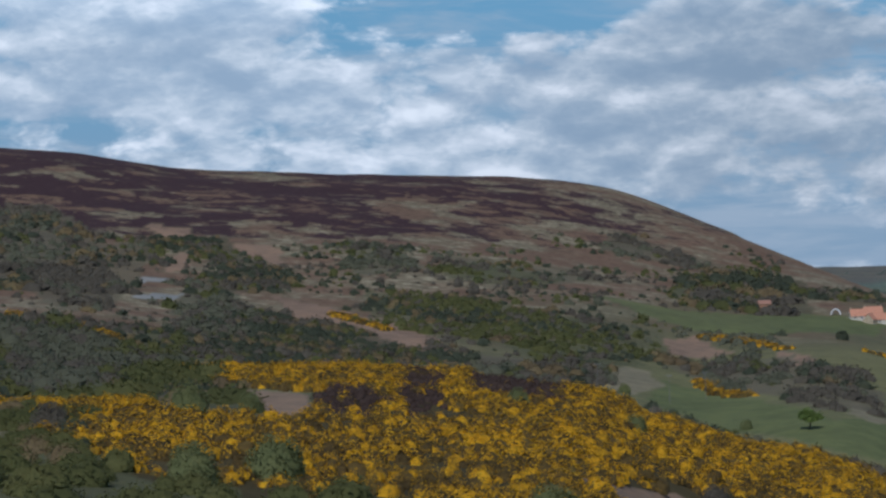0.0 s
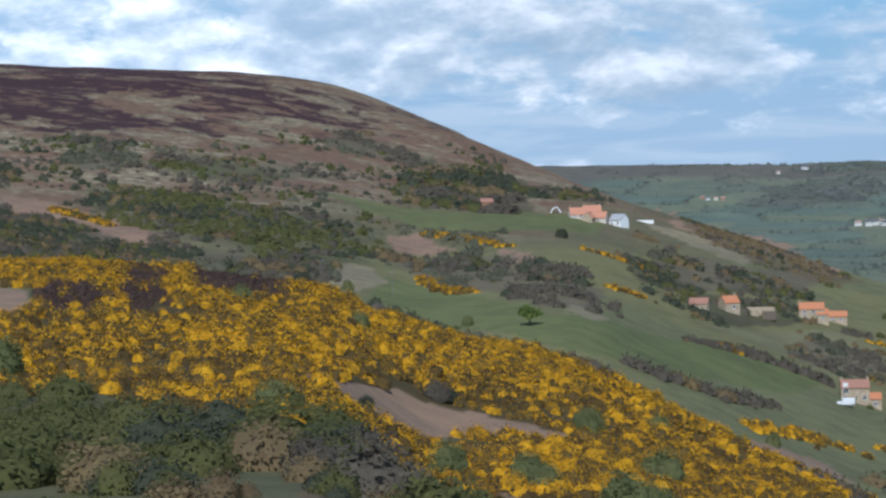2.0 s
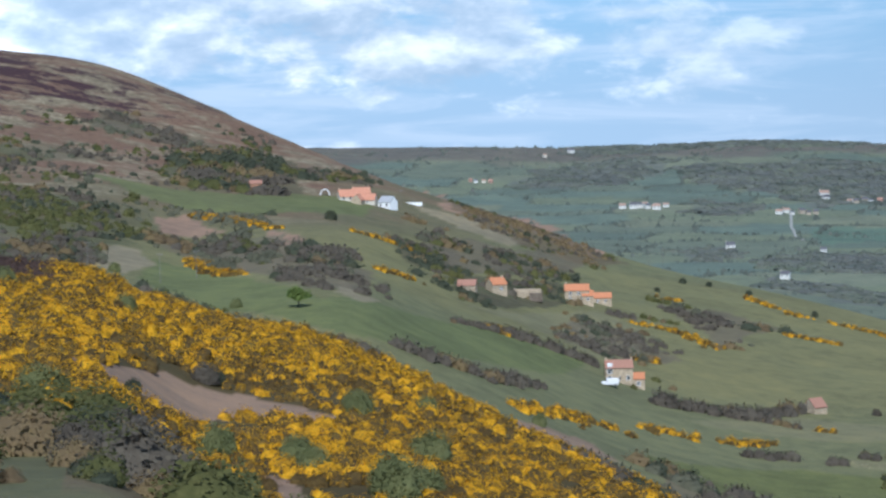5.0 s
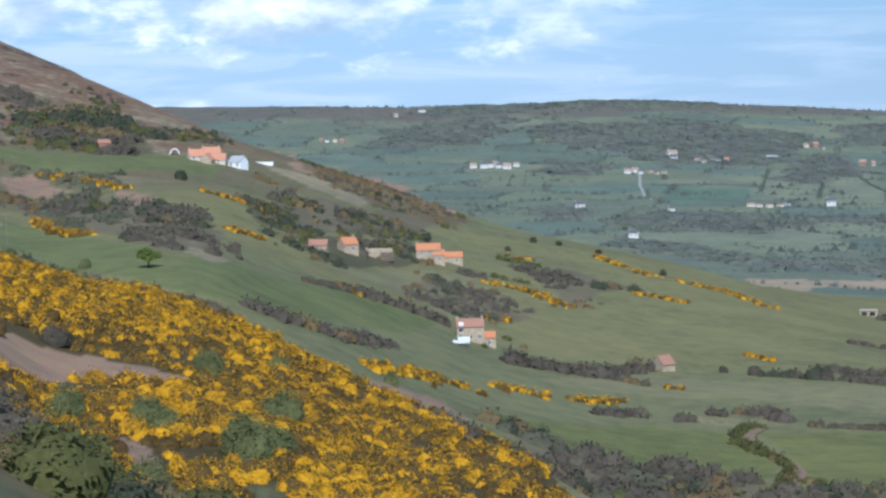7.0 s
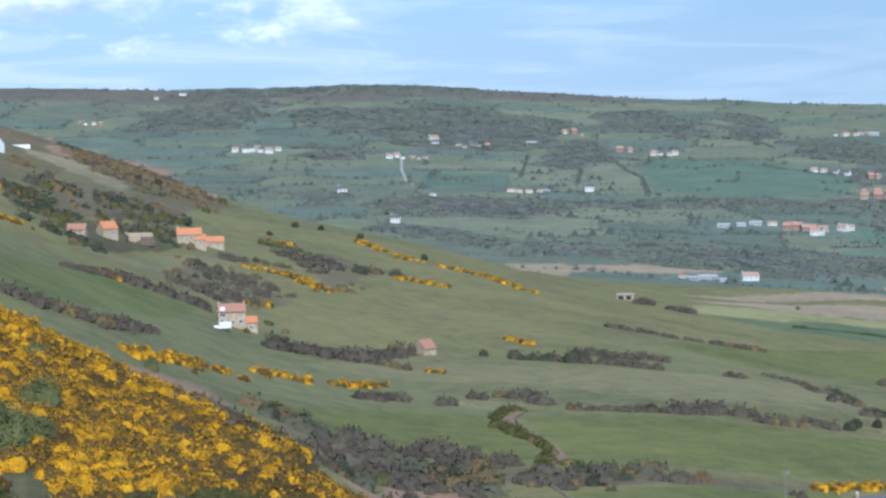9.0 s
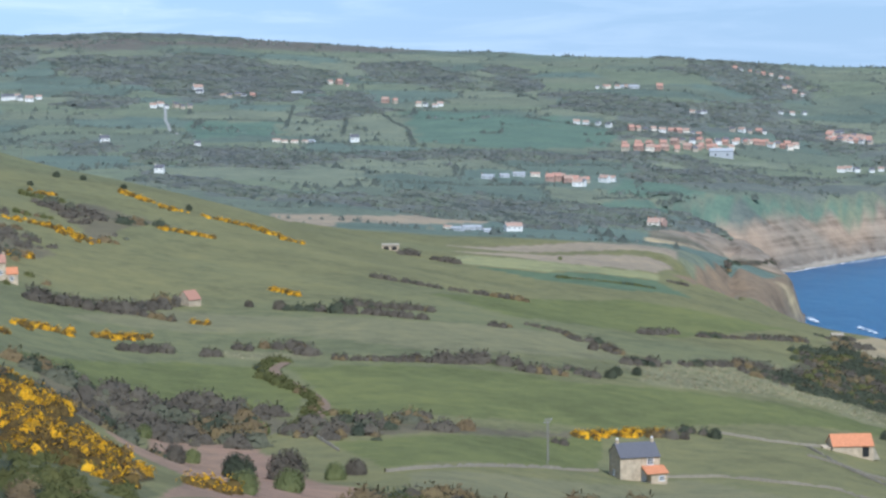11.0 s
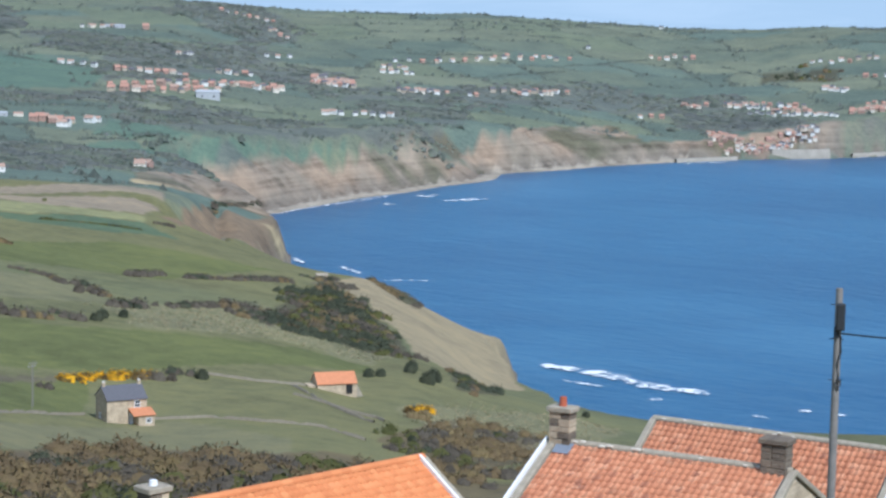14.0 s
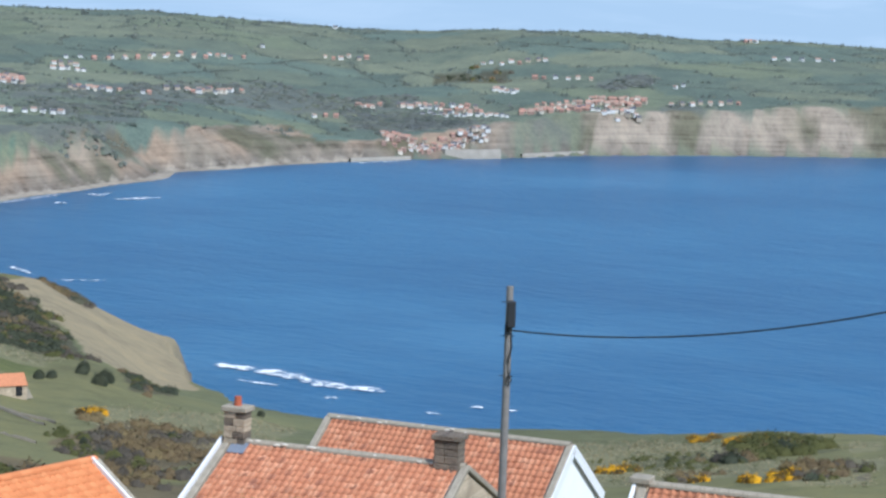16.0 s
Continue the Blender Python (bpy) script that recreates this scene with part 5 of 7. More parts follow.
TUFTS = {
    "close": [tuft(s, 620, 0.022, 0.68, (10, 5), 0.8, 0.7, 0.1, 0.86, 0.0) for s in range(5)],
    "near": [tuft(4 + s, 300, 0.024, 0.64, (9, 4), 0.8, 0.5, 0.0, 0.84, 0.15) for s in range(5)],
    "gorse": [tuft(10 + s, 44, 0.043, 0.72, (7, 2), 0.8, 0.5, 0.3, 0.82) for s in range(6)],
    "gorse_near": [tuft(70 + s, 110, 0.03, 0.72, (8, 3), 0.8, 0.5, 0.2, 0.82) for s in range(5)],
    "mid": [tuft(20 + s, 56, 0.045, 0.64, (8, 3), 0.6, 0.4, 0.0, 0.82, 0.4, 0.3) for s in range(6)],
    "back": [tuft(30 + s, 24, 0.06, 0.64, (7, 3), 0.6, 0.4, 0.0, 0.84, 0.3, 0.4) for s in range(6)],
    "far": [tuft(40 + s, 8, 0.08, 0.68, (7, 2), 0.4, 0.4, 0.0, 0.9, 0.3, 0.5) for s in range(6)],
    "wood": [tuft(140 + s, 6, 0.07, 0.7, (7, 2), 0.8, 0.5, 0.1, 0.92, 0.6, 0.75) for s in range(6)],
    "row": [tuft(50 + s, 3, 0.1, 0.7, (6, 1), 0.4, 0.4, 0.0, 0.92, 0.0, 0.6) for s in range(4)],
    "grass": [tuft(60 + s, 16, 0.05, 0.7, (5, 1), 3.0, 0.9, 0.4, 0.5) for s in range(4)],
}


def soft_normals(me, N):
    me.shade_smooth()
    at = me.attributes.new("custom_normal", "FLOAT_VECTOR", "POINT")
    at.data.foreach_set("vector", np.ascontiguousarray(N, dtype=np.float32).ravel())
    return me


def grow(name, kind, x, y, tall, wide=None, seed=0, slot=None, sink=0.05, mixed=0.0):
    """One mesh with a bush of the given kind of tuft at each place. slot: the material of its sprays, plus 10 where the heart takes it too."""
    r = np.random.RandomState(seed + 7)
    x, y, tall = (np.asarray(v, float) for v in (x, y, tall))
    z = height(x, y) - tall * sink
    wide = tall if wide is None else np.asarray(wide, float)
    which = r.randint(0, len(TUFTS[kind]), len(x))
    turn = r.rand(len(x)) * 6.283
    VV, QQ, SS, NN, base = [], [], [], [], 0
    for k, (V, Q, L, N) in enumerate(TUFTS[kind]):
        i = np.where(which == k)[0]
        if not len(i):
            continue
        c, s = np.cos(turn[i])[:, None], np.sin(turn[i])[:, None]
        vx = (V[:, 0] * c - V[:, 1] * s) * wide[i][:, None] + x[i][:, None]
        vy = (V[:, 0] * s + V[:, 1] * c) * wide[i][:, None] + y[i][:, None]
        vz = V[:, 2] * tall[i][:, None] + z[i][:, None]
        VV.append(np.stack([vx, vy, vz], -1).reshape(-1, 3))
        NN.append(np.stack([N[:, 0] * c - N[:, 1] * s, N[:, 0] * s + N[:, 1] * c, np.broadcast_to(N[:, 2], vz.shape)], -1).reshape(-1, 3))
        QQ.append((Q[None] + (np.arange(len(i)) * len(V))[:, None, None] + base).reshape(-1, 4))
        second = np.zeros((len(i), len(L)), int)
        if slot is not None:
            second = np.where(L[None] | (slot[i][:, None] >= 10), slot[i][:, None] % 10, 0)
            second[(second == 1) & (r.rand(*second.shape) < mixed)] = 0
        SS.append(second.ravel())
        base += len(i) * len(V)
    me = mesh_from(name, np.concatenate(VV), np.concatenate(QQ), np.concatenate(SS))
    return soft_normals(me, np.concatenate(NN))


def scatter(ring, gap, seed, rag=1.6):
    """Places strewn over a ring of (bearing, distance) corners, about gap metres apart."""
    r = np.random.RandomState(seed)
    P = np.array([to_plan(a, d) for a, d in ring])
    lo, hi = P.min(0) - gap, P.max(0) + gap
    # turn the lattice so that it lies along the ring, and widen the steps away from the viewer, where rows close up
    gx, gy = np.meshgrid(np.arange(lo[0], hi[0], gap), np.arange(lo[1], hi[1], gap))
    x = gx.ravel() + (r.rand(gx.size) - 0.5) * gap * 1.2
    y = gy.ravel() + (r.rand(gx.size) - 0.5) * gap * 1.2
    a, d = bearing_and_distance(x, y)
    w = math.degrees(gap / max(d.mean(), 1.0))
    keep = inside(ring, a + fractal(x, y, gap * 6, seed, 3) * w * rag, d * (1 + fractal(x, y, gap * 6, seed + 4, 3) * rag * 2.2 * gap / d.mean()))
    return x[keep], y[keep]


def lod(d):
    return "close" if d < 150 else "near" if d < 240 else "mid" if d < 700 else "back" if d < 1250 else "far"


def bare_spot(x, y):
    a, d = bearing_and_distance(x, y)
    out = np.zeros(x.shape, bool)
    for ring in FIELDS["bare"]:
        out |= inside(ring, a + fractal(x, y, 12, 71, 2) * 0.3, d)
    return out


def taken(x, y, rings):
    """Whether a place already belongs to one of these rings."""
    a, d = bearing_and_distance(x, y)
    out = np.zeros(x.shape, bool)
    for ring in rings:
        out |= inside(ring, a, d)
    return out


# gorse in flower on the near slope
for k, ring in enumerate(FIELDS["gorse"]):
    x, y = scatter(ring, 1.9, 100 + k)
    n = fractal(x, y, 16, 81, 3)
    keep = ~bare_spot(x, y) & (n > -0.85) & ~taken(x, y, FIELDS["gorse"][:k])
    x, y, n = x[keep], y[keep], n[keep]
    r = np.random.RandomState(k)
    tall = (0.95 + 1.15 * r.rand(len(x)) ** 1.5) * (1 + 0.2 * n)
    bloom = np.where(r.rand(len(x)) < np.clip(1.05 + 0.55 * n + 0.5 * fractal(x, y, 6, 84, 2), 0.06, 0.97), np.where(r.rand(len(x)) < 0.36, 11, 1), 0)
    a, d = bearing_and_distance(x, y)
    for dead in FIELDS["dead"]:
        gone = inside(dead, a + 0.25 * n, d * (1 + 0.012 * n)) & (r.rand(len(x)) < 0.93)
        bloom[gone], tall[gone] = 12, tall[gone] * 0.8
    me = grow("gorse_thicket", "gorse_near" if np.median(d) < 215 else "gorse", x, y, tall, tall * 1.15, k, bloom, mixed=0.1)
    me.materials.append(STEM), me.materials.append(BLOOM), me.materials.append(DEAD)
    tagged(new("gorse_thicket", me), "dense gorse thicket in full yellow flower on the slope", "gorse", kind="stuff")


def along(points, step):
    P = np.array([to_plan(a, d) for a, d in points])
    seg = np.hypot(*np.diff(P, axis=0).T)
    s = np.arange(0, max(seg.sum(), step * 4), step)
    c = np.concatenate([[0], np.cumsum(seg)])
    return np.interp(s, c, P[:, 0]), np.interp(s, c, P[:, 1])


for k, (line, width) in enumerate(GORSE_ROWS):
    x, y = along(line + [line[-1]], 0.9)
    r = np.random.RandomState(300 + k)
    x, y = np.repeat(x, 2), np.repeat(y, 2)
    gap = fractal(x, y, 14, 91, 2)
    x, y = x + r.normal(size=len(x)) * width * 0.4, y + r.normal(size=len(x)) * width * 0.4
    keep = (gap > -0.55) & (shore_distance(x, y) > 4)
    if keep.sum() < 4:
        keep[:] = True
    x, y = x[keep], y[keep]
    tall = 1.0 + 1.1 * r.rand(len(x))
    me = grow("gorse_row", "gorse", x, y, tall, tall * 1.25, 300 + k, r.choice([0, 1, 11], len(x), p=[0.14, 0.4, 0.46]), mixed=0.15)
    me.materials.append(STEM), me.materials.append(BLOOM)
    tagged(new("gorse_row", me), "straggling row of yellow flowering gorse in the pasture", "gorse", "gorse rows", kind="stuff")

WILLOW = leaf_material("willow_catkins", [(0.0, (0.105, 0.108, 0.07)), (0.5, (0.15, 0.15, 0.1)), (1.0, (0.19, 0.186, 0.12))], lump=0.1, gain=1.2)
KINDS = {
    "scrub_willow": ((WILLOW, BARE, GREEN, DARK), (0.62, 0.2, 0.12, 0.06), "pale grey-green willow scrub in bud"),
    "scrub_bare": ((BARE, WILLOW, DARK, BROWN), (0.56, 0.16, 0.12, 0.16), "grey-brown leafless hawthorn and birch scrub"),
    "scrub_green": ((GREEN, BROWN, DARK, BARE), (0.78, 0.1, 0.1, 0.02), "fresh green scrub of thorn and willow"),
    "scrub_brown": ((BROWN, BARE, GREEN, DARK), (0.6, 0.25, 0.13, 0.02), "brown and olive budding scrub in the dip"),
    "scrub_dark": ((DARK, BROWN, GREEN, BARE), (0.46, 0.16, 0.18, 0.2), "dark thorn and evergreen scrub"),
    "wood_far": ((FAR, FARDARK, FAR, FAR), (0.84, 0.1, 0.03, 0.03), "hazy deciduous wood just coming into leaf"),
}
done = []
for kind, rings in WOODS.items():
    mats, odds, words = KINDS[kind]
    for k, (ring, gap, size) in enumerate(rings):
        x, y = scatter(ring, gap * (1.0 if min(p[1] for p in ring) < 150 else 0.85), 500 + 20 * len(kind) + k, 3.2)
        if not len(x):
            continue
        n = fractal(x, y, gap * 5, 95 + k, 3)
        keep = ~taken(x, y, done + (FIELDS["gorse"] if gap > 3.7 else [])) & (n + 0.5 * np.random.RandomState(k).normal(size=len(x)) > (-1.6 if kind == "wood_far" else -0.55 if gap >= 5 else -0.9)) & (shore_distance(x, y) > (np.where(np.hypot(x, y) > 2800, 85, np.where(np.hypot(x, y) > 1850, 150, 45)) if kind == "wood_far" else 8))
        done.append(ring)
        if keep.sum() < 3:
            continue
        x, y, n = x[keep], y[keep], n[keep]
        r = np.random.RandomState(600 + k)
        tall = size * (0.42 + 0.7 * r.rand(len(x)) ** 1.6) * (1 + 0.25 * n)
        if kind == "wood_far":
            tall = size * (0.62 + 0.14 * r.rand(len(x)) + 0.25 * (r.rand(len(x)) < 0.06)) * (1 + 0.12 * n)
        sort = np.clip(0.5 + 0.38 * fractal(x, y, gap * 5, 140 + k, 3) + 0.16 * (r.rand(len(x)) - 0.5), 0, 0.999)
        slot = np.searchsorted(np.cumsum(odds), np.argsort(np.argsort(sort)) / len(sort)).clip(0, 3) + 10
        # scrub past 1200 m takes the leaf colours with haze painted in
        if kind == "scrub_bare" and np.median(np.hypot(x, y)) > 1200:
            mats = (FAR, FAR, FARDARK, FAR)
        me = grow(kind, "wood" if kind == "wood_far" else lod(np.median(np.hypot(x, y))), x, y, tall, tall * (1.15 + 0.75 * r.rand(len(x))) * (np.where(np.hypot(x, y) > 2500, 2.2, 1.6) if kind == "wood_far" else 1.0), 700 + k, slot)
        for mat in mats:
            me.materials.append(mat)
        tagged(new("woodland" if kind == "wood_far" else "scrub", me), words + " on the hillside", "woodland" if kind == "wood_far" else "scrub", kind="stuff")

for kind, rows in HEDGES.items():
    for k, (line, tall, width) in enumerate(rows):
        x, y = along(line, 3.2 if kind == "far" else tall * 0.36)
        r = np.random.RandomState(800 + k)
        x, y = x + r.normal(size=len(x)) * width * 0.22, y + r.normal(size=len(x)) * width * 0.22
        hs = tall * (0.55 + 0.45 * r.rand(len(x))) * (1 + 0.35 * fractal(x, y, 18, 99, 2))
        mood = fractal(x, y, 14, 98, 2) + 0.3 * r.normal(size=len(x))
        me = grow("hedge", "row" if kind == "far" else lod(np.hypot(x, y).mean()), x, y, hs, hs * 1.3, 900 + k, np.where(mood > 0.75, 11, np.where(mood < -0.85, 12, 10)))
        for mat in (FARDARK, FARDARK, FAR) if kind == "far" else (BARE if kind == "bare" else GREEN, DARK, BROWN):
            me.materials.append(mat)
        tagged(new("hedge", me), "long dark hedge across the far fields" if kind == "far" else "overgrown grey-brown thorn hedge between pastures" if kind == "bare" else "green leafy hedge beside the lane", "hedge", "hedges")


# ---- single bushes and the lone tree ----
def limb(r0, r1, length, bend, seed, sides=6, rings=5):
    r = np.random.RandomState(seed)
    V, Q = [], []
    for j in range(rings + 1):
        t = j / rings
        rad = r0 + (r1 - r0) * t
        cx, cy = bend[0] * t * t, bend[1] * t * t
        for i in range(sides):
            ph = 2 * math.pi * i / sides
            V.append((cx + rad * math.cos(ph) * (1 + 0.12 * r.normal()), cy + rad * math.sin(ph), length * t))
    for j in range(rings):
        for i in range(sides):
            Q.append((j * sides + i, j * sides + (i + 1) % sides, (j + 1) * sides + (i + 1) % sides, (j + 1) * sides + i))
    return np.array(V), np.array(Q)


def join(parts):
    V, Q, base = [], [], 0
    for v, q in parts:
        V.append(v), Q.append(q + base)
        base += len(v)
    return np.concatenate(V), np.concatenate(Q)


def make_bush(mat, words, seed, stem_high=0.25):
    ob = tagged(new("bush"), words, "bush")
    V, Q, L, N = tuft(seed, 1500, 0.019, 0.62, (10, 4), 0.5, 0.6, 0.0, 0.9, 0.0, 0.2)
    V2, Q2, L2, N2 = tuft(seed + 50, 500, 0.024, 0.4, (8, 3), 0.5, 0.6, 0.0, 0.9, 0.0, 0.2)
    me = mesh_from("crown", *join([(V * (1, 1, 1 - 0.08) + (0, 0, 0.06), Q), (V2 * 0.8 + (0.3, 0.15, 0.05), Q2)]))
    soft_normals(me, np.concatenate([N, N2]))
    me.materials.append(mat)
    c = new("crown", me)
    c.parent = ob
    arms = []
    for k in range(4):
        v, q = limb(0.035, 0.012, 0.55, (0.22 * math.cos(k * 1.7), 0.22 * math.sin(k * 1.7)), seed + k)
        arms.append((v - (0, 0, 0.06), q))
    st = mesh_from("stems", *join(arms))
    st.materials.append(BARK)
    s = new("stems", st)
    s.parent = ob
    return ob


THORN = leaf_material("thorn_leaves", [(0.0, (0.085, 0.096, 0.042)), (0.5, (0.118, 0.128, 0.054)), (1.0, (0.155, 0.156, 0.066))], lump=0.3, gain=1.75)
BUSH_MATS = {"bush_green": (THORN, "round green thorn bush on the open slope"), "bush_dark": (DARK, "dark evergreen bush in the pasture"), "bush_bare": (BARE, "bare grey twiggy bush with many stems")}
for kind, rows in BUSHES.items():
    mat, words = BUSH_MATS[kind]
    models = []
    for k, (a, d, h) in enumerate(rows):
        x, y = to_plan(a, d)
        m = Matrix.LocRotScale((x, y, float(height(x, y)) - 0.03 * h), Euler((0, 0, k * 1.3)), None)
        if k < 3:
            ob = make_bush(mat, words, 40 + 3 * len(kind) + k)
            ob.matrix_basis = m
            ob.scale = (h * 1.05, h * 1.05, h)
            models.append(ob)
        else:
            src = models[k % 3]
            ob = copy_thing(src, m)
            ob.scale = (h * 1.05, h * 1.05, h)


SPRING = leaf_material("spring_leaves", [(0.0, (0.07, 0.1, 0.03)), (0.5, (0.11, 0.145, 0.04)), (1.0, (0.15, 0.175, 0.05))], gain=1.6)


def make_tree(a, d, tall, words):
    x, y = to_plan(a, d)
    ob = tagged(new("tree"), words, "tree")
    ob.location = (x, y, float(height(x, y)) - 0.1)
    parts = [limb(0.2, 0.12, tall * 0.5, (0.3, 0.1), 5, 8)]
    for k in range(6):
        v, q = limb(0.09, 0.03, tall * 0.45, (1.5 * math.cos(k * 1.05), 1.5 * math.sin(k * 1.05)), 60 + k)
        parts.append((v + (0.2, 0.08, tall * 0.32), q))
    tr = mesh_from("trunk", *join(parts))
    tr.materials.append(BARK)
    t = new("trunk", tr)
    t.parent = ob
    clumps = []
    r = np.random.RandomState(3)
    for k in range(16):
        V, Q, L, N = tuft(80 + k, 110, 0.08, 0.7, (6, 2))
        ph, rad = k * 2.4, tall * 0.46 * math.sqrt((k + 0.5) / 16)
        s = tall * (0.3 + 0.12 * r.rand())
        clumps.append((V * s + (rad * math.cos(ph), rad * math.sin(ph), tall * (0.42 + 0.3 * (1 - rad / (tall * 0.5)) + 0.08 * r.normal())), Q))
    cr = mesh_from("crown", *join(clumps))
    cr.materials.append(SPRING)
    c = new("crown", cr)
    c.parent = ob
    return ob


make_tree(10.11, 456, 4.7, "lone spreading hawthorn tree with fresh green leaves in a pasture")

# ---- loose shrubs all over the lower hillside ----
gx, gy = np.meshgrid(np.arange(-330, 420, 5.4), np.arange(400, 1180, 5.4))
r = np.random.RandomState(45)
x, y = gx.ravel() + (r.rand(gx.size) - 0.5) * 7, gy.ravel() + (r.rand(gx.size) - 0.5) * 7
a, d = bearing_and_distance(x, y)
z = height(x, y)
keep = (a > -17) & (a < 9.5) & (d > 430) & (d < 1170) & (fractal(x, y, 60, 15, 3) + 0.9 * (r.rand(len(x)) - 0.5) > 0.2 + np.clip((z - 222) / 25, 0, 2)) & ~taken(x, y, FIELDS["meadow"] + FIELDS["tussock"] + FIELDS["bracken"])
x, y = x[keep], y[keep]
tall = 1.0 + 2.4 * r.rand(len(x)) ** 2
me = grow("hill_shrubs", "back", x, y, tall, tall * 1.5, 61, 10 + np.clip(np.floor(2 + 2.2 * fractal(x, y, 45, 17, 2) + 0.5 * r.normal(size=len(x))), 0, 3).astype(int))
for mat in (WILLOW, GREEN, DARK, BARE):
    me.materials.append(mat)
tagged(new("hill_shrubs", me), "scattered low thorn shrubs on the rough hillside", "shrubs", kind="stuff")

# ---- hedges and trees of the far country ----
gx, gy = np.meshgrid(np.arange(-100, 4400, 8.5), np.arange(700, 4400, 8.5))
r = np.random.RandomState(77)
x, y = gx.ravel() + (r.rand(gx.size) - 0.5) * 6, gy.ravel() + (r.rand(gx.size) - 0.5) * 6
a, d = bearing_and_distance(x, y)
keep = (d > 1280) & (d < 4700) & (a > 8) & (a < 70)
x, y, a, d = x[keep], y[keep], a[keep], d[keep]
ident, edge = field_cells(x, y)
keep = (edge < 5.0) & (fractal(x, y, 120, 33, 2) > -0.4) | ((fractal(x, y, 260, 36, 3) > 0.75) & (r.rand(len(x)) < 0.18))
x, y, d = x[keep], y[keep], d[keep]
keep = shore_distance(x, y) > 75
x, y, d = x[keep], y[keep], d[keep]
tall = 2.3 + 5.5 * np.random.RandomState(5).rand(len(x)) ** 5
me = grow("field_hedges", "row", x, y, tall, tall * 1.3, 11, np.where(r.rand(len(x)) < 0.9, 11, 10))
# both leaf colours have the distance haze painted in
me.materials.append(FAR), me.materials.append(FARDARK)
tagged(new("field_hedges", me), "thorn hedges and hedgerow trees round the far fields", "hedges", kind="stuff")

# ---- dry grass tussocks on the rough straw-coloured banks ----
DRYGRASS = leaf_material("dry_grass", [(0.0, (0.2, 0.165, 0.095)), (0.5, (0.29, 0.25, 0.15)), (1.0, (0.38, 0.33, 0.21))], lump=0.25)
SEDGE = leaf_material("green_sedge", [(0.0, (0.1, 0.105, 0.05)), (1.0, (0.17, 0.165, 0.08))], lump=0.25)
for k, ring in enumerate(FIELDS["straw"]):
    x, y = scatter(ring, 2.6, 950 + k)
    if len(x) < 3:
        continue
    r = np.random.RandomState(960 + k)
    tall = 0.3 + 0.55 * r.rand(len(x)) ** 2
    me = grow("dry_grass", "grass", x, y, tall, tall * 2.2, 970 + k, r.choice([10, 11], len(x), p=[0.75, 0.25]))
    me.materials.append(DRYGRASS), me.materials.append(SEDGE)
    tagged(new("dry_grass", me), "rough tussocks of pale dry grass on the bank", "grass", kind="stuff")


# ---- masonry materials ----
def stone_material(name, light, dark, scale=2.6, bump=0.6):
    m, n = material(name)
    co = n.add("ShaderNodeTexCoord").outputs["Object"]
    br = n.add("ShaderNodeTexBrick", None, Vector=n.add("ShaderNodeMapping", None, Vector=co, Rotation=(radians(90), 0, 0)).outputs[0], Color1=(*light, 1), Color2=(*dark, 1), Mortar=(0.33, 0.29, 0.23, 1), Scale=scale)
    br.inputs["Mortar Size"].default_value = 0.012
    blotch = n.ramp(n.noise(co, 1.1, 5, 0.6), [(0.3, (0.7, 0.68, 0.66)), (0.7, (1.12, 1.1, 1.06))])
    return finish(m, n, n.mix(1.0, br.outputs[0], blotch, "MULTIPLY"), 0.9, n.math("ADD", br.outputs["Fac"], n.noise(co, 9, 4)), bump, 0.03)


def plain_material(name, color, dirt=0.2, rough=0.8, scale=1.2, metal=0.0, spec=0.3):
    m, n = material(name)
    co = n.add("ShaderNodeTexCoord").outputs["Object"]
    v = n.math("ADD", n.math("MULTIPLY", n.noise(co, scale, 5, 0.6), 0.6), n.math("MULTIPLY", n.noise(co, scale * 9, 4, 0.6), 0.4))
    dark = tuple(c * (1 - dirt) for c in color)
    return finish(m, n, n.ramp(v, [(0.3, dark), (0.62, color)]), rough, n.noise(co, scale * 20, 3), 0.2, 0.01, spec, metal)


def tile_material(name, stops, moss=0.25):
    """Clay tiles that differ one from another, with patches of lichen."""
    m, n = material(name)
    geo, info = n.add("ShaderNodeNewGeometry"), n.add("ShaderNodeObjectInfo")
    pos = geo.outputs["Position"]
    v = n.math("FRACT", n.math("ADD", n.math("ADD", info.outputs["Random"], geo.outputs["Random Per Island"]), n.math("MULTIPLY", n.noise(pos, 0.7, 3), 0.3)))
    col = n.ramp(v, stops)
    old = n.span(n.noise(pos, 1.6, 6, 0.7), 0.56, 0.74, 0.0, moss)
    col = n.mix(old, col, (0.2, 0.15, 0.1, 1))
    return finish(m, n, col, 0.85, n.noise(pos, 30, 3), 0.25, 0.01, 0.25)


FADED = plain_material("faded_pantile", (0.6, 0.28, 0.175), 0.4, 0.85, 1.6)
STONE = stone_material("sandstone", (0.58, 0.48, 0.35), (0.46, 0.37, 0.26))
DARKSTONE = stone_material("weathered_stone", (0.2, 0.16, 0.12), (0.13, 0.105, 0.085))
WHITE = plain_material("white_render", (0.88, 0.88, 0.86), 0.06)
CREAM = plain_material("cream_render", (0.66, 0.6, 0.5), 0.15)
BRICK = plain_material("red_brick", (0.42, 0.22, 0.13), 0.3)
SLATE = plain_material("blue_slate", (0.12, 0.118, 0.13), 0.3, 0.6, 2.5)
GREYROOF = plain_material("grey_sheet", (0.4, 0.41, 0.42), 0.2, 0.6)
ORANGE = plain_material("orange_pantile", (0.57, 0.235, 0.115), 0.35, 0.85, 2.0)
RUSSET = plain_material("russet_pantile", (0.38, 0.2, 0.14), 0.3, 0.85, 2.0)
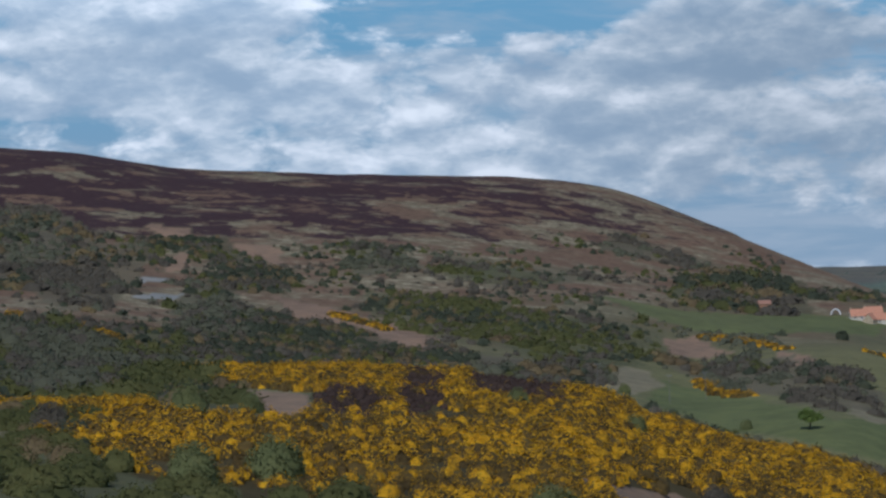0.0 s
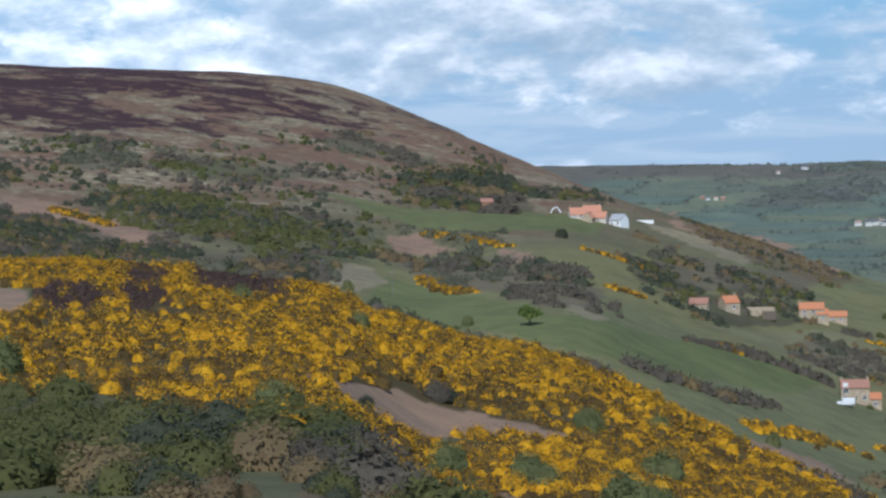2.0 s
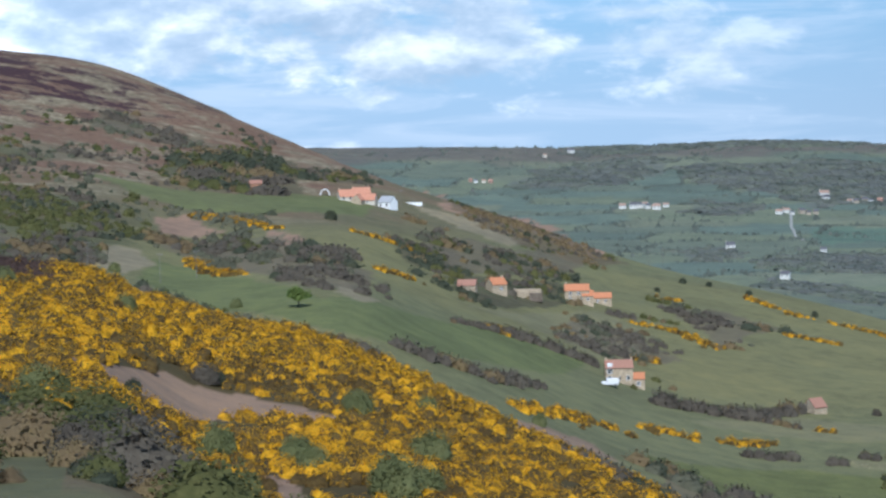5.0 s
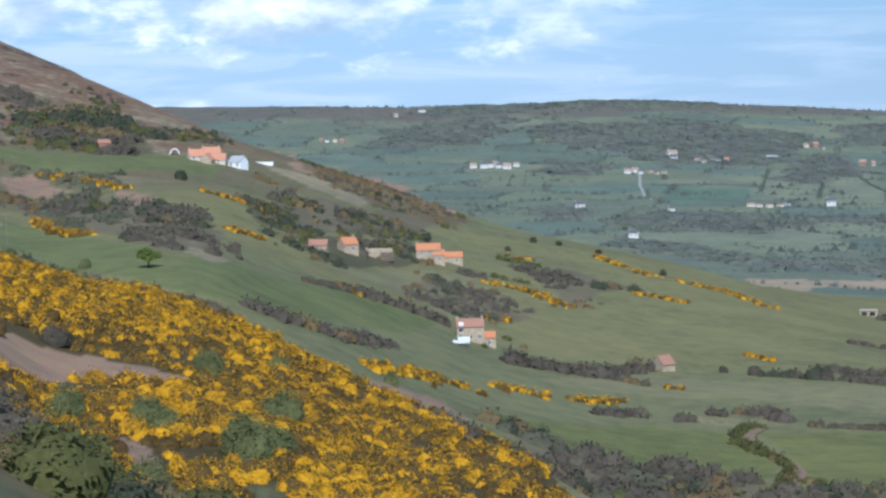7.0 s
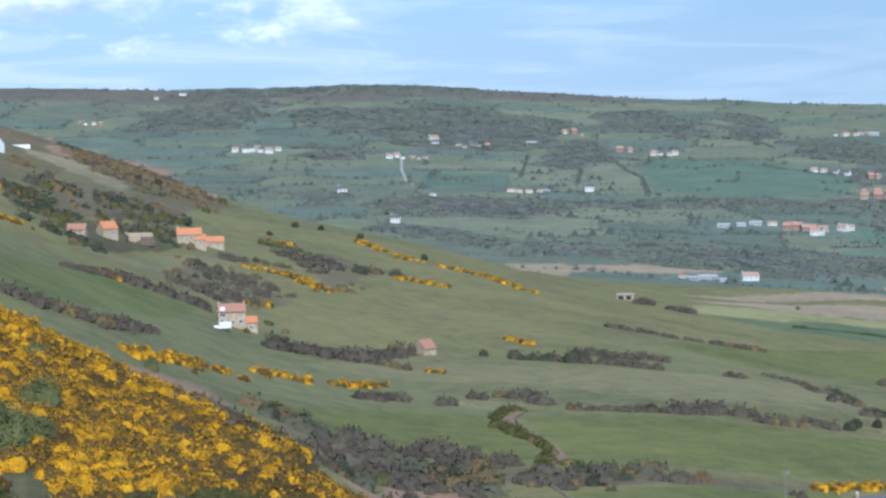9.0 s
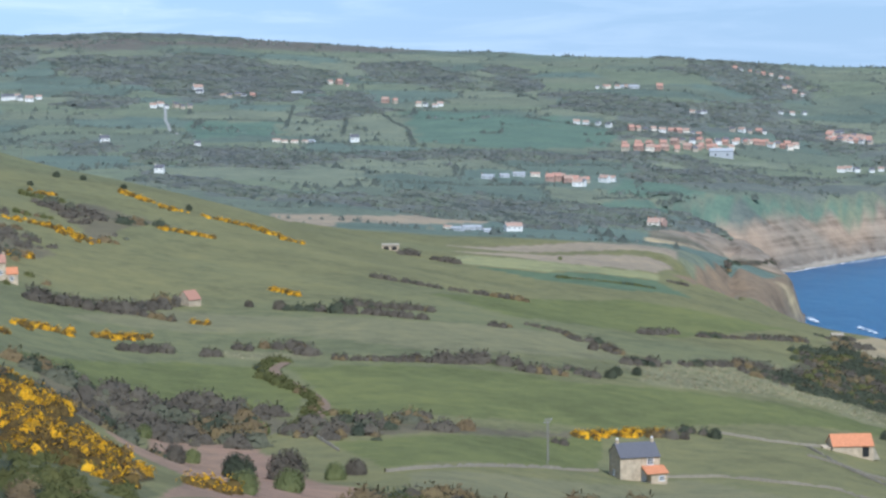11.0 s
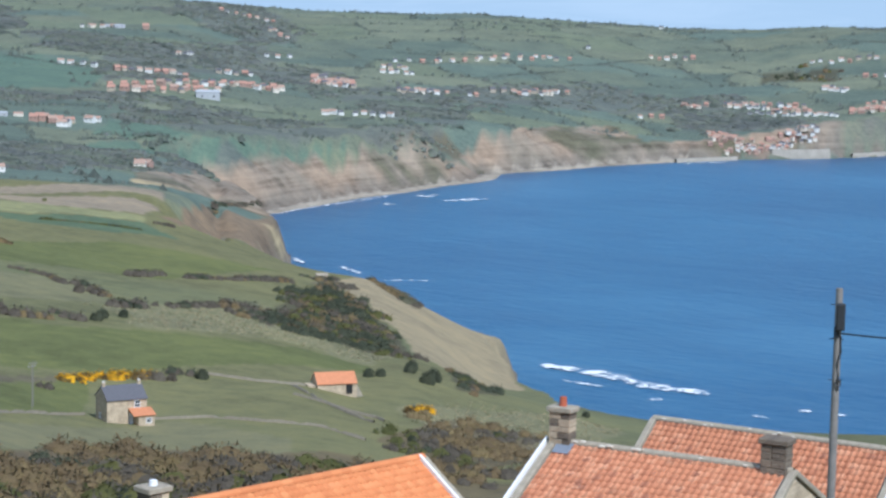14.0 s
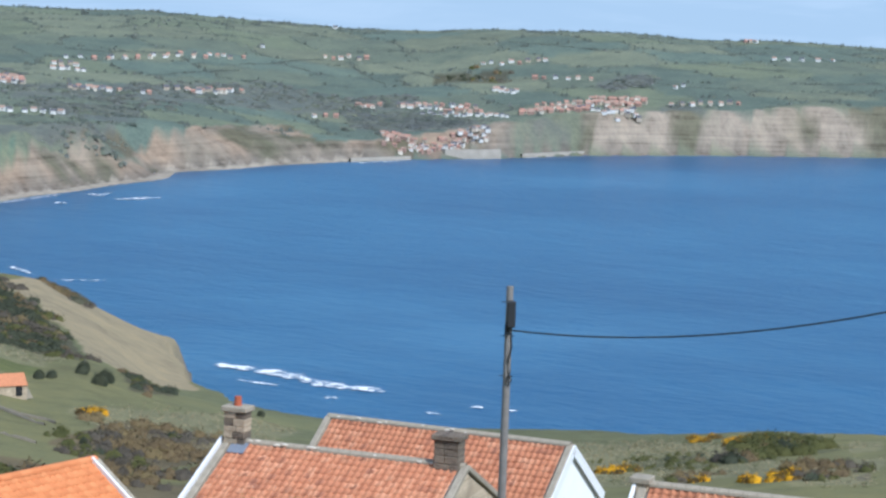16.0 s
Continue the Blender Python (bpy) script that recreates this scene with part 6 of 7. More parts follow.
PANTILE = tile_material("weathered_pantile", [(0.0, (0.33, 0.14, 0.085)), (0.12, (0.45, 0.18, 0.095)), (0.7, (0.53, 0.22, 0.115)), (1.0, (0.6, 0.29, 0.165))], 0.42)
NEWTILE = tile_material("new_pantile", [(0.0, (0.52, 0.185, 0.07)), (0.6, (0.58, 0.215, 0.082)), (1.0, (0.62, 0.25, 0.1))], 0.08)
COPING = plain_material("stone_coping", (0.38, 0.33, 0.25), 0.45, 0.9, 3)
PAINT = plain_material("white_paint", (0.8, 0.8, 0.8), 0.06, 0.5)
TIMBER = plain_material("grey_timber", (0.24, 0.22, 0.2), 0.35, 0.85, 6)
IRON = plain_material("dark_metal", (0.035, 0.037, 0.04), 0.2, 0.5)
LEAD = plain_material("lead_flashing", (0.21, 0.235, 0.28), 0.25, 0.55)
POT = plain_material("terracotta", (0.45, 0.12, 0.06), 0.3)
# near-black colour that stands in for the shade inside doorways
DARKNESS = plain_material("dark_interior", (0.02, 0.02, 0.02), 0.1)
gm, gn = material("window_glass")
GLASS = finish(gm, gn, (0.03, 0.035, 0.04, 1), 0.08, spec=0.6)


# ---- mesh helpers ----
def part(name, bm, mat, parent, label=""):
    me = bpy.data.meshes.new(name)
    bm.to_mesh(me)
    bm.free()
    me.materials.append(mat)
    ob = new(name, me)
    ob.parent = parent
    if label:
        tagged(ob, label)
    return ob


def box(x0, x1, y0, y1, z0, z1, bevel=0.0, bm=None):
    bm = bm or bmesh.new()
    m = Matrix.Translation(((x0 + x1) / 2, (y0 + y1) / 2, (z0 + z1) / 2)) @ Matrix.Diagonal((x1 - x0, y1 - y0, z1 - z0, 1))
    made = bmesh.ops.create_cube(bm, size=1, matrix=m)
    if bevel:
        edges = {e for v in made["verts"] for e in v.link_edges}
        bmesh.ops.bevel(bm, geom=list(edges), offset=bevel, segments=1, affect="EDGES")
    return bm


def tube(points, radius, sides=8, taper=1.0):
    """A round bar along points."""
    bm = bmesh.new()
    rings = []
    pts = [Vector(p) for p in points]
    for k, p in enumerate(pts):
        way = (pts[min(k + 1, len(pts) - 1)] - pts[max(k - 1, 0)]).normalized()
        q = way.to_track_quat("Z", "Y")
        r = radius * (1 + (taper - 1) * k / (len(pts) - 1))
        rings.append([bm.verts.new(p + q @ Vector((r * math.cos(2 * math.pi * i / sides), r * math.sin(2 * math.pi * i / sides), 0))) for i in range(sides)])
    for a, b in zip(rings, rings[1:]):
        for i in range(sides):
            bm.faces.new((a[i], a[(i + 1) % sides], b[(i + 1) % sides], b[i]))
    bm.faces.new(rings[0][::-1]), bm.faces.new(rings[-1])
    return bm


def gabled_walls(l, w, h, rise, down=1.5, thick=0.35):
    """A hollow shell of four walls with two gables; the base goes into the ground."""
    bm = bmesh.new()
    loops = []
    for ins in (0.0, thick):
        x, y = l / 2 - ins, w / 2 - ins
        top = h + rise * (1 - 0) - ins * 0.5
        low = [bm.verts.new((sx * x, sy * y, -down)) for sx, sy in ((-1, -1), (1, -1), (1, 1), (-1, 1))]
        eave = [bm.verts.new((sx * x, sy * y, h)) for sx, sy in ((-1, -1), (1, -1), (1, 1), (-1, 1))]
        apex = [bm.verts.new((-x, 0, top)), bm.verts.new((x, 0, top))]
        faces = [(low[0], low[1], eave[1], eave[0]), (low[2], low[3], eave[3], eave[2]), (low[1], low[2], eave[2], apex[1], eave[1]), (low[3], low[0], eave[0], apex[0], eave[3])]
        for f in faces:
            bm.faces.new(f if ins == 0 else f[::-1])
        loops.append((eave, apex))
    (e0, a0), (e1, a1) = loops
    for p, q in (((e0[0], e0[1]), (e1[0], e1[1])), ((e0[2], e0[3]), (e1[2], e1[3])), ((e0[1], a0[1]), (e1[1], a1[1])), ((a0[1], e0[2]), (a1[1], e1[2])), ((e0[3], a0[0]), (e1[3], a1[0])), ((a0[0], e0[0]), (a1[0], e1[0]))):
        bm.faces.new((p[0], q[0], q[1], p[1]))
    return bm


def roof_slabs(l, w, h, rise, over=0.25, thick=0.14, verge=0.12):
    bm = bmesh.new()
    slope = rise / (w / 2)
    x = l / 2 + verge
    for s in (-1, 1):
        ridge, eave = (0, h + rise + 0.02), (s * (w / 2 + over), h - over * slope + 0.02)
        vs = [bm.verts.new((sx * x, y, z + t)) for t in (0, thick) for sx in (-1, 1) for y, z in (ridge, eave)]
        a, b, c, d, e, f, g, k = vs
        for q in ((a, b, d, c), (e, g, k, f), (a, c, g, e), (b, f, k, d), (a, e, f, b), (c, d, k, g)):
            bm.faces.new(q)
    bmesh.ops.recalc_face_normals(bm, faces=bm.faces)
    return bm


def window(parent, x, y, z, w, h, face="front", mat=None):
    """A window set in a wall: frame, glazing bar and pane."""
    f = tagged(new("window"), "")
    f.parent = parent
    f.location = (x, y, z)
    f.rotation_euler = (0, 0, {"front": 0, "right": radians(90), "left": radians(-90), "back": radians(180)}[face])
    bm = box(-w / 2 - 0.08, w / 2 + 0.08, -0.06, 0.04, h / 2, h / 2 + 0.1)
    for b in ((-w / 2 - 0.08, -w / 2, -0.06, 0.04, -h / 2, h / 2), (w / 2, w / 2 + 0.08, -0.06, 0.04, -h / 2, h / 2), (-w / 2 - 0.12, w / 2 + 0.12, -0.1, 0.04, -h / 2 - 0.12, -h / 2), (-0.03, 0.03, -0.05, 0.03, -h / 2, h / 2), (-w / 2, w / 2, -0.045, 0.03, -0.03, 0.03)):
        box(*b, bm=bm)
    part("frame", bm, mat or PAINT, f)
    part("pane", box(-w / 2, w / 2, -0.025, 0.0, -h / 2, h / 2), GLASS, f)
    return f


def chimney(parent, x, y, z0, z1, mat, pots=1, w=0.55):
    c = part("chimney", box(x - w / 2, x + w / 2, y - w * 0.4, y + w * 0.4, z0, z1, 0.02, box(x - w / 2 - 0.06, x + w / 2 + 0.06, y - w * 0.4 - 0.06, y + w * 0.4 + 0.06, z1 - 0.16, z1 - 0.02)), mat, parent)
    for k in range(pots):
        px = x + (k - (pots - 1) / 2) * 0.3
        part("chimney_pot", tube([(px, y, z1 - 0.02), (px, y, z1 + 0.18), (px, y, z1 + 0.36)], 0.13, 10, 0.8), POT, c)
    return c


def house(site, turn, l, w, h, rise, wall, roof, label, category="house", windows=(), chimneys=(), name="house", potted=0):
    """A gabled house; its front looks to the viewpoint, turned by some degrees."""
    a, d = site
    x, y = to_plan(a, d)
    ob = tagged(new(name), label, category)
    ob.location = (x, y, float(height(x, y)) + 0.05)
    ob.rotation_euler = (0, 0, radians(turn - a))
    part("wall", gabled_walls(l, w, h, rise), wall, ob)
    part("roof", roof_slabs(l, w, h, rise), roof, ob)
    for wx, wz, ww, wh in windows:
        window(ob, wx, -w / 2 - 0.02, wz, ww, wh)
    for cx in chimneys:
        chimney(ob, cx, 0, h + rise - 0.8, h + rise + 0.75, STONE, potted)
    return ob


# ---- farms and cottages on the slope ----
fh = house(SITES["farmhouse"], 20, 7.4, 6.0, 4.5, 2.0, STONE, SLATE, "two-storey sandstone farmhouse with a blue slate roof in a pasture", "farmhouse", [(1.9, 3.6, 0.9, 1.1)], (-3.3, 3.3), "farmhouse")
for cx in (-3.3, 3.3):
    part("chimney_cap", box(cx - 0.14, cx + 0.14, -0.14, 0.14, 7.2, 7.5, 0.03), PAINT, fh)
lean = bmesh.new()
vs = [lean.verts.new(p) for p in ((0.2, -3.05, 2.75), (4.4, -3.05, 2.75), (4.4, -5.9, 1.85), (0.2, -5.9, 1.85), (0.2, -3.05, 2.88), (4.4, -3.05, 2.88), (4.4, -5.9, 1.98), (0.2, -5.9, 1.98))]
for q in ((0, 1, 2, 3), (7, 6, 5, 4), (0, 4, 5, 1), (1, 5, 6, 2), (2, 6, 7, 3), (3, 7, 4, 0)):
    lean.faces.new([vs[i] for i in q])
porch = part("porch", box(1.2, 4.2, -5.6, -3.02, -1.0, 1.86), STONE, fh, "lean-to stone porch")
part("porch_roof", lean, ORANGE, fh, "orange pantile lean-to roof")
window(fh, 3.1, -5.63, 1.0, 0.8, 0.7)
part("door", box(0.35, 1.15, -3.1, -3.02, 0.0, 1.95), PAINT, fh, "white plank door")
window(fh, -3.72, 0.4, 1.3, 0.6, 0.7, "left")

bn = house(SITES["barn"], 16, 8.8, 5.2, 2.1, 2.0, STONE, ORANGE, "long stone field barn with an orange pantile roof", "barn", name="barn")
# the wall is unbroken: a black slab on it paints the doorway's shade
part("doorway", box(2.0, 3.4, -2.66, -2.55, -0.3, 1.85), DARKNESS, bn, "near-black panel for the shade inside the cart doorway")
butt = bmesh.new()
vs = [butt.verts.new(p) for p in ((4.42, -2.5, -1), (5.9, -2.5, -1), (4.42, -2.5, 1.9), (4.42, -1.5, -1), (5.9, -1.5, -1), (4.42, -1.5, 1.9))]
for q in ((0, 1, 2), (5, 4, 3), (0, 3, 4, 1), (1, 4, 5, 2), (2, 5, 3, 0)):
    butt.faces.new([vs[i] for i in q])
part("buttress", butt, COPING, bn)
part("outhouse", box(-6.2, -4.45, -2.0, 1.6, -1, 1.7), STONE, bn)

house(SITES["byre"], 48, 5.2, 4.6, 1.9, 2.4, STONE, RUSSET, "small stone field barn with a faded pantile roof", "barn", name="barn")
villa = house(SITES["villa"], 4, 7.6, 5.5, 3.9, 1.9, STONE, RUSSET, "stone house with white framed windows and a russet roof", "house", [(-2.6, 3.0, 1.3, 1.1), (-2.7, 1.1, 1.0, 1.0), (0.6, 1.0, 1.2, 1.0), (2.4, 1.1, 0.9, 1.0)], (-3.5, 3.5))
dorm = part("dormer", box(-3.3, -1.9, -2.6, -0.9, 3.9, 5.1), PAINT, villa)
part("porch", box(0.4, 1.5, -3.5, -2.78, -0.6, 1.7, 0.03), STONE, villa, "small stone porch")
a, d = SITES["villa"]
house((a + 0.52, d + 0.5), 4, 3.8, 4.6, 2.5, 1.5, STONE, ORANGE, "low stone wing with an orange pantile roof", "house", [(0.2, 1.2, 0.9, 0.9)])
house(SITES["cottage"], 2, 9.0, 5.5, 4.0, 2.2, STONE, ORANGE, "stone farm cottage with a bright orange pantile roof", "cottage", [(-2.5, 3.0, 0.9, 1.0), (0.5, 3.0, 0.9, 1.0), (-2.5, 1.0, 0.9, 1.1), (2.0, 1.0, 0.9, 1.1)], (-4.0,), "cottage")
a, d = SITES["cottage"]
house((a + 0.3, d - 1), 2, 4.2, 5.0, 3.4, 1.8, STONE, ORANGE, "stone cottage wing with an orange pantile roof", "cottage", [(0, 2.2, 0.8, 0.9)], (), "cottage")
house(SITES["cottage_low"], 2, 7.6, 4.4, 2.3, 1.8, STONE, ORANGE, "single-storey stone byre with an orange pantile roof", "byre", [(-1.5, 1.2, 0.8, 0.8), (1.6, 1.2, 0.8, 0.8)], (), "byre")
house(SITES["orange_cot"], 30, 5.6, 5.0, 3.0, 2.2, STONE, ORANGE, "stone cottage with a patched orange roof among bushes", "cottage", [(0.5, 1.6, 0.9, 1.0)], (2.2,), "cottage")
house(SITES["brown_cot"], -8, 6.0, 4.5, 2.3, 1.7, STONE, RUSSET, "stone outbuilding with a brown pantile roof", "outbuilding", [(-1.5, 1.3, 0.9, 0.9)], (), "outbuilding")
rx, ry = to_plan(*SITES["ruin"])
ruin = tagged(new("ruin"), "roofless grey stone farm ruin with broken walls", "ruin")
ruin.location, ruin.rotation_euler = (rx, ry, float(height(rx, ry))), (0, 0, radians(-SITES["ruin"][0]))
for k, (x0, x1, y0, y1, z1) in enumerate(((-5, -1.2, -2.5, -2.0, 3.0), (0.3, 5, -2.5, -2.0, 2.2), (-5, -4.5, -2.0, 3, 3.8), (4.5, 5, -2.0, 3, 2.6), (-4.5, 4.5, 2.6, 3.0, 3.4))):
    part("wall", box(x0, x1, y0, y1, -1, z1, 0.12), DARKSTONE if k % 2 else STONE, ruin)

house(SITES["white_farm"], -38, 6.8, 5.6, 2.8, 2.5, WHITE, GREYROOF, "white rendered farmhouse on the hillside below the moor", "farmhouse", [(-1.8, 1.5, 0.9, 1.1), (1.6, 1.5, 0.9, 1.1)], (), "farmhouse")
a, d = SITES["red_farm"]
house((a - 0.12, d), 12, 7.5, 5.5, 1.7, 2.9, CREAM, FADED, "long farm range with faded orange pantile roofs", "farm building", [(-2, 0.9, 0.9, 0.9), (1, 0.9, 0.9, 0.9)], (-3.4,), "farm_building")
house((a + 0.28, d + 9), 8, 8.0, 6.0, 3.4, 2.6, CREAM, FADED, "taller farm range with a faded pantile roof and chimneys", "farm building", [(-2, 2.2, 0.9, 0.9)], (-3.6, 3.4), "farm_building")
house((a + 0.2, d - 6), 70, 5.5, 4.5, 1.6, 2.4, STONE, FADED, "gabled farm wing with a faded pantile roof", "farm building", (), (), "farm_building")
house(SITES["red_farm_low"], -14, 6.6, 5.2, 1.7, 2.6, CREAM, FADED, "lower farm range with a faded orange pantile roof", "farm building", [(0, 0.9, 0.9, 0.8)], (), "farm_building")
wx, wy = to_plan(*SITES["white_wall"])
yard = tagged(new("yard_wall"), "low white painted wall beside the farmyard", "wall")
yard.location, yard.rotation_euler = (wx, wy, float(height(wx, wy))), (0, 0, radians(-SITES["white_wall"][0] - 6))
part("wall", box(-4.5, 4.5, -0.2, 0.2, -0.8, 1.0, 0.04), WHITE, yard)
part("coping", box(-4.6, 4.6, -0.26, 0.26, 1.004, 1.1, 0.03), COPING, yard)

house(SITES["red_shed"], 8, 5.5, 4.0, 2.2, 1.4, BRICK, RUSSET, "small red roofed shed under dark trees", "shed", name="shed")
house(SITES["stone_hut"], 10, 5.0, 3.5, 1.6, 0.8, STONE, COPING, "low grey stone hut on the cliff edge", "hut", name="hut")
dk = house(SITES["dark_shed"], 0, 8.0, 5.0, 2.3, 0.6, STONE, COPING, "low concrete field shelter with two dark openings", "shelter", name="field_shelter")
# black slabs on the solid front paint the shade of two openings
for cx in (-2.0, 1.6):
    part("opening", box(cx - 1.2, cx + 1.2, -2.56, -2.45, 0.1, 1.8), DARKNESS, dk)
ax, ay = to_plan(*SITES["arch"])
arch = tagged(new("garden_arch"), "small white painted polytunnel with an arched end", "polytunnel")
arch.location, arch.rotation_euler = (ax, ay, float(height(ax, ay))), (0, 0, radians(-SITES["arch"][0]))
hoop = [(2.0 * math.cos(t), 0, 2.6 * math.sin(t)) for t in np.linspace(0, math.pi, 11)]
part("front_hoop", tube([(p[0], -1.5, p[2] - 0.1) for p in hoop], 0.3, 6), PAINT, arch)
part("back_hoop", tube([(p[0], 2.5, p[2] - 0.1) for p in hoop], 0.2, 6), PAINT, arch)
skin = bmesh.new()
ra = [skin.verts.new((p[0], -1.4, p[2])) for p in hoop]
rb = [skin.verts.new((p[0], 2.5, p[2])) for p in hoop]
for i in range(10):
    skin.faces.new((ra[i], rb[i], rb[i + 1], ra[i + 1]))
part("cover", skin, CREAM, arch)

# the white van by the house
vx, vy = to_plan(*SITES["van"])
van = tagged(new("van"), "white van parked below the stone house", "van")
van.location, van.rotation_euler = (vx, vy, float(height(vx, vy))), (0, 0, radians(-SITES["van"][0] + 6))
body = box(-1.0, 2.3, -0.9, 0.9, 0.4, 2.1, 0.12)
box(-2.3, -0.9, -0.88, 0.88, 0.4, 1.25, 0.15, body)
part("body", body, PAINT, van)
part("windscreen", box(-1.15, -1.0, -0.75, 0.75, 1.3, 1.95), GLASS, van)
for sx in (-1.6, 1.5):
    for sy in (-0.85, 0.85):
        wheel = part("wheel", tube([(sx, sy - 0.1, 0.34), (sx, sy, 0.34), (sx, sy + 0.1, 0.34)], 0.34, 12), IRON, van)
        part("hub", tube([(sx, sy - 0.12, 0.34), (sx, sy + 0.12, 0.34)], 0.17, 10), GREYROOF, wheel)


def field_pole(site, tall, words, stay=True):
    x, y = to_plan(*site)
    p = tagged(new("electricity_pole"), words, "pole", "field poles")
    p.location = (x, y, float(height(x, y)))
    part("pole", tube([(0, 0, -0.5), (0, 0, tall * 0.5), (0, 0, tall)], 0.075, 7, 0.7), TIMBER, p)
    part("crossarm", box(-0.8, 0.8, -0.06, 0.06, tall - 0.5, tall - 0.38), TIMBER, p)
    for k in (-0.7, 0.0, 0.7):
        part("insulator", tube([(k, 0, tall - 0.38), (k, 0, tall - 0.2)], 0.06, 6), GREYROOF, p)


field_pole(SITES["mast"], 8.0, "weathered wooden pole beside the white farmhouse")
for site in FIELD_POLES:
    field_pole(site, 8.0, "thin grey wooden electricity pole in the pasture")

# ---- dry stone walls, the lane and the track ----
def wall_line(points, tall=0.6, thick=0.34):
    x, y = along(points, 1.2)
    z = height(x, y)
    r = np.random.RandomState(int(x[0]) & 255)
    tx, ty = np.gradient(x), np.gradient(y)
    n = np.hypot(tx, ty)
    nx, ny = -ty / n * thick / 2, tx / n * thick / 2
    top = tall * (0.75 + 0.35 * r.rand(len(x)))
    top[r.rand(len(x)) < 0.16] *= 0.3
    V = np.stack([np.stack([x - nx, y - ny, z - 0.4], -1), np.stack([x - nx * 0.8, y - ny * 0.8, z + top], -1), np.stack([x + nx * 0.8, y + ny * 0.8, z + top * 0.97], -1), np.stack([x + nx, y + ny, z - 0.4], -1)], 1).reshape(-1, 3)
    Q = [(4 * i + k, 4 * i + k + 1, 4 * i + k + 5, 4 * i + k + 4) for i in range(len(x) - 1) for k in range(3)]
    me = mesh_from("field_wall", V, Q)
    me.materials.append(WALLSTONE)
    return tagged(new("field_wall", me), "tumbledown pale dry stone wall between pastures", "wall", "field walls")


WALLSTONE = plain_material("dry_stone", (0.235, 0.205, 0.15), 0.5, 0.95, 2.2)
for line in WALL_LINES:
    wall_line(line)


def ribbon(name, points, width, mat, label, lift=0.06):
    x, y = along(points, 2.0)
    for _ in range(3):
        x[1:-1], y[1:-1] = (x[:-2] + 2 * x[1:-1] + x[2:]) / 4, (y[:-2] + 2 * y[1:-1] + y[2:]) / 4
    tx, ty = np.gradient(x), np.gradient(y)
    n = np.hypot(tx, ty) + 1e-6
    V = []
    for k in (-1, -0.33, 0.33, 1):
        px, py = x - ty / n * width / 2 * k, y + tx / n * width / 2 * k
        V.append(np.stack([px, py, height(px, py) + lift + 0.1 * (1 - abs(k))], -1))
    m = len(x)
    Q = [(j * m + i, j * m + i + 1, (j + 1) * m + i + 1, (j + 1) * m + i) for j in range(3) for i in range(m - 1)]
    me = mesh_from(name, np.concatenate(V), Q)
    me.materials.append(mat)
    me.shade_smooth()
    return tagged(new(name, me), label, "road", kind="structure")


LANE_EARTH = plain_material("earth_track", (0.21, 0.145, 0.095), 0.3, 0.95, 0.4)
ribbon("road", LANE, 2.4, LANE_EARTH, "winding brown earth lane between hedges", 0.25)
ribbon("road_far", FAR_LANE, 4.0, plain_material("pale_road", (0.3, 0.3, 0.27), 0.2, 0.9, 0.3), "pale farm road up the far hill", 0.5)


# ---- far villages ----
# village tile, brick and stone, their colours muted to paint in distance haze
ORANGE_HAZED = plain_material("sunned_pantile", (0.42, 0.235, 0.175), 0.25, 0.85, 0.6)
RUSSET_HAZED = plain_material("sunned_brown_tile", (0.38, 0.26, 0.2), 0.25, 0.85, 0.6)
BRICK_HAZED = plain_material("sunned_brick", (0.36, 0.24, 0.19), 0.25, 0.85, 0.6)
STONE_HAZED = plain_material("sunned_stone", (0.42, 0.36, 0.28), 0.25, 0.85, 0.6)
WHITE_FAR = plain_material("sunned_white_render", (0.66, 0.65, 0.61), 0.15, 0.85, 0.6)


def far_house(wall, roof, l, w, h, rise, label, category="house"):
    ob = tagged(new("house"), label, category, "village houses")
    part("wall", gabled_walls(l, w, h, rise, 3.0), wall, ob)
    part("roof", roof_slabs(l, w, h, rise, 0.3, 0.2), roof, ob)
    for cx in (-l / 2 + 0.6,):
        part("chimney", box(cx - 0.4, cx + 0.4, -0.45, 0.45, h + rise - 0.8, h + rise + 1.0), BRICK if wall is not WHITE_FAR else CREAM, ob)
    n = 2
    for k in range(n):
        for z in ((h - 1.6) if h > 4 else 1.5,):
            cx = -l / 2 + (k + 0.5) * l / n
            part("window", box(cx - 0.5, cx + 0.5, -w / 2 - 0.06, -w / 2 + 0.05, z - 0.6, z + 0.6), GLASS, ob)
    return ob


STYLES = {
    "red": [far_house(BRICK_HAZED, ORANGE_HAZED, 9, 7, 5, 3, "red brick village house with an orange tiled roof"), far_house(STONE_HAZED, ORANGE_HAZED, 8, 6.5, 5, 2.8, "stone village house with an orange pantile roof"), far_house(BRICK_HAZED, RUSSET_HAZED, 10, 7, 5, 3, "brick village house with a brown tiled roof"), far_house(CREAM, RUSSET_HAZED, 9, 7, 5, 3, "cream village house with a russet roof")],
    "white": [far_house(WHITE_FAR, SLATE, 9, 6.5, 5, 2.6, "white rendered house with a slate roof"), far_house(WHITE_FAR, RUSSET_HAZED, 10, 6.5, 4.4, 2.6, "white cottage with a russet roof")],
    "shed": [far_house(GREYROOF, GREYROOF, 16, 9, 4, 1.6, "long pale grey farm shed", "shed"), far_house(CREAM, RUSSET_HAZED, 13, 7, 3.4, 2.2, "low stone farm range", "shed")],
}
STYLES["mix"] = [STYLES["red"][1], STYLES["white"][0], STYLES["red"][3], STYLES["white"][1], STYLES["red"][0], far_house(STONE_HAZED, SLATE, 9, 7, 5, 2.8, "grey stone house with a slate roof")]
used = set()
rng = random.Random(12)
homes = []
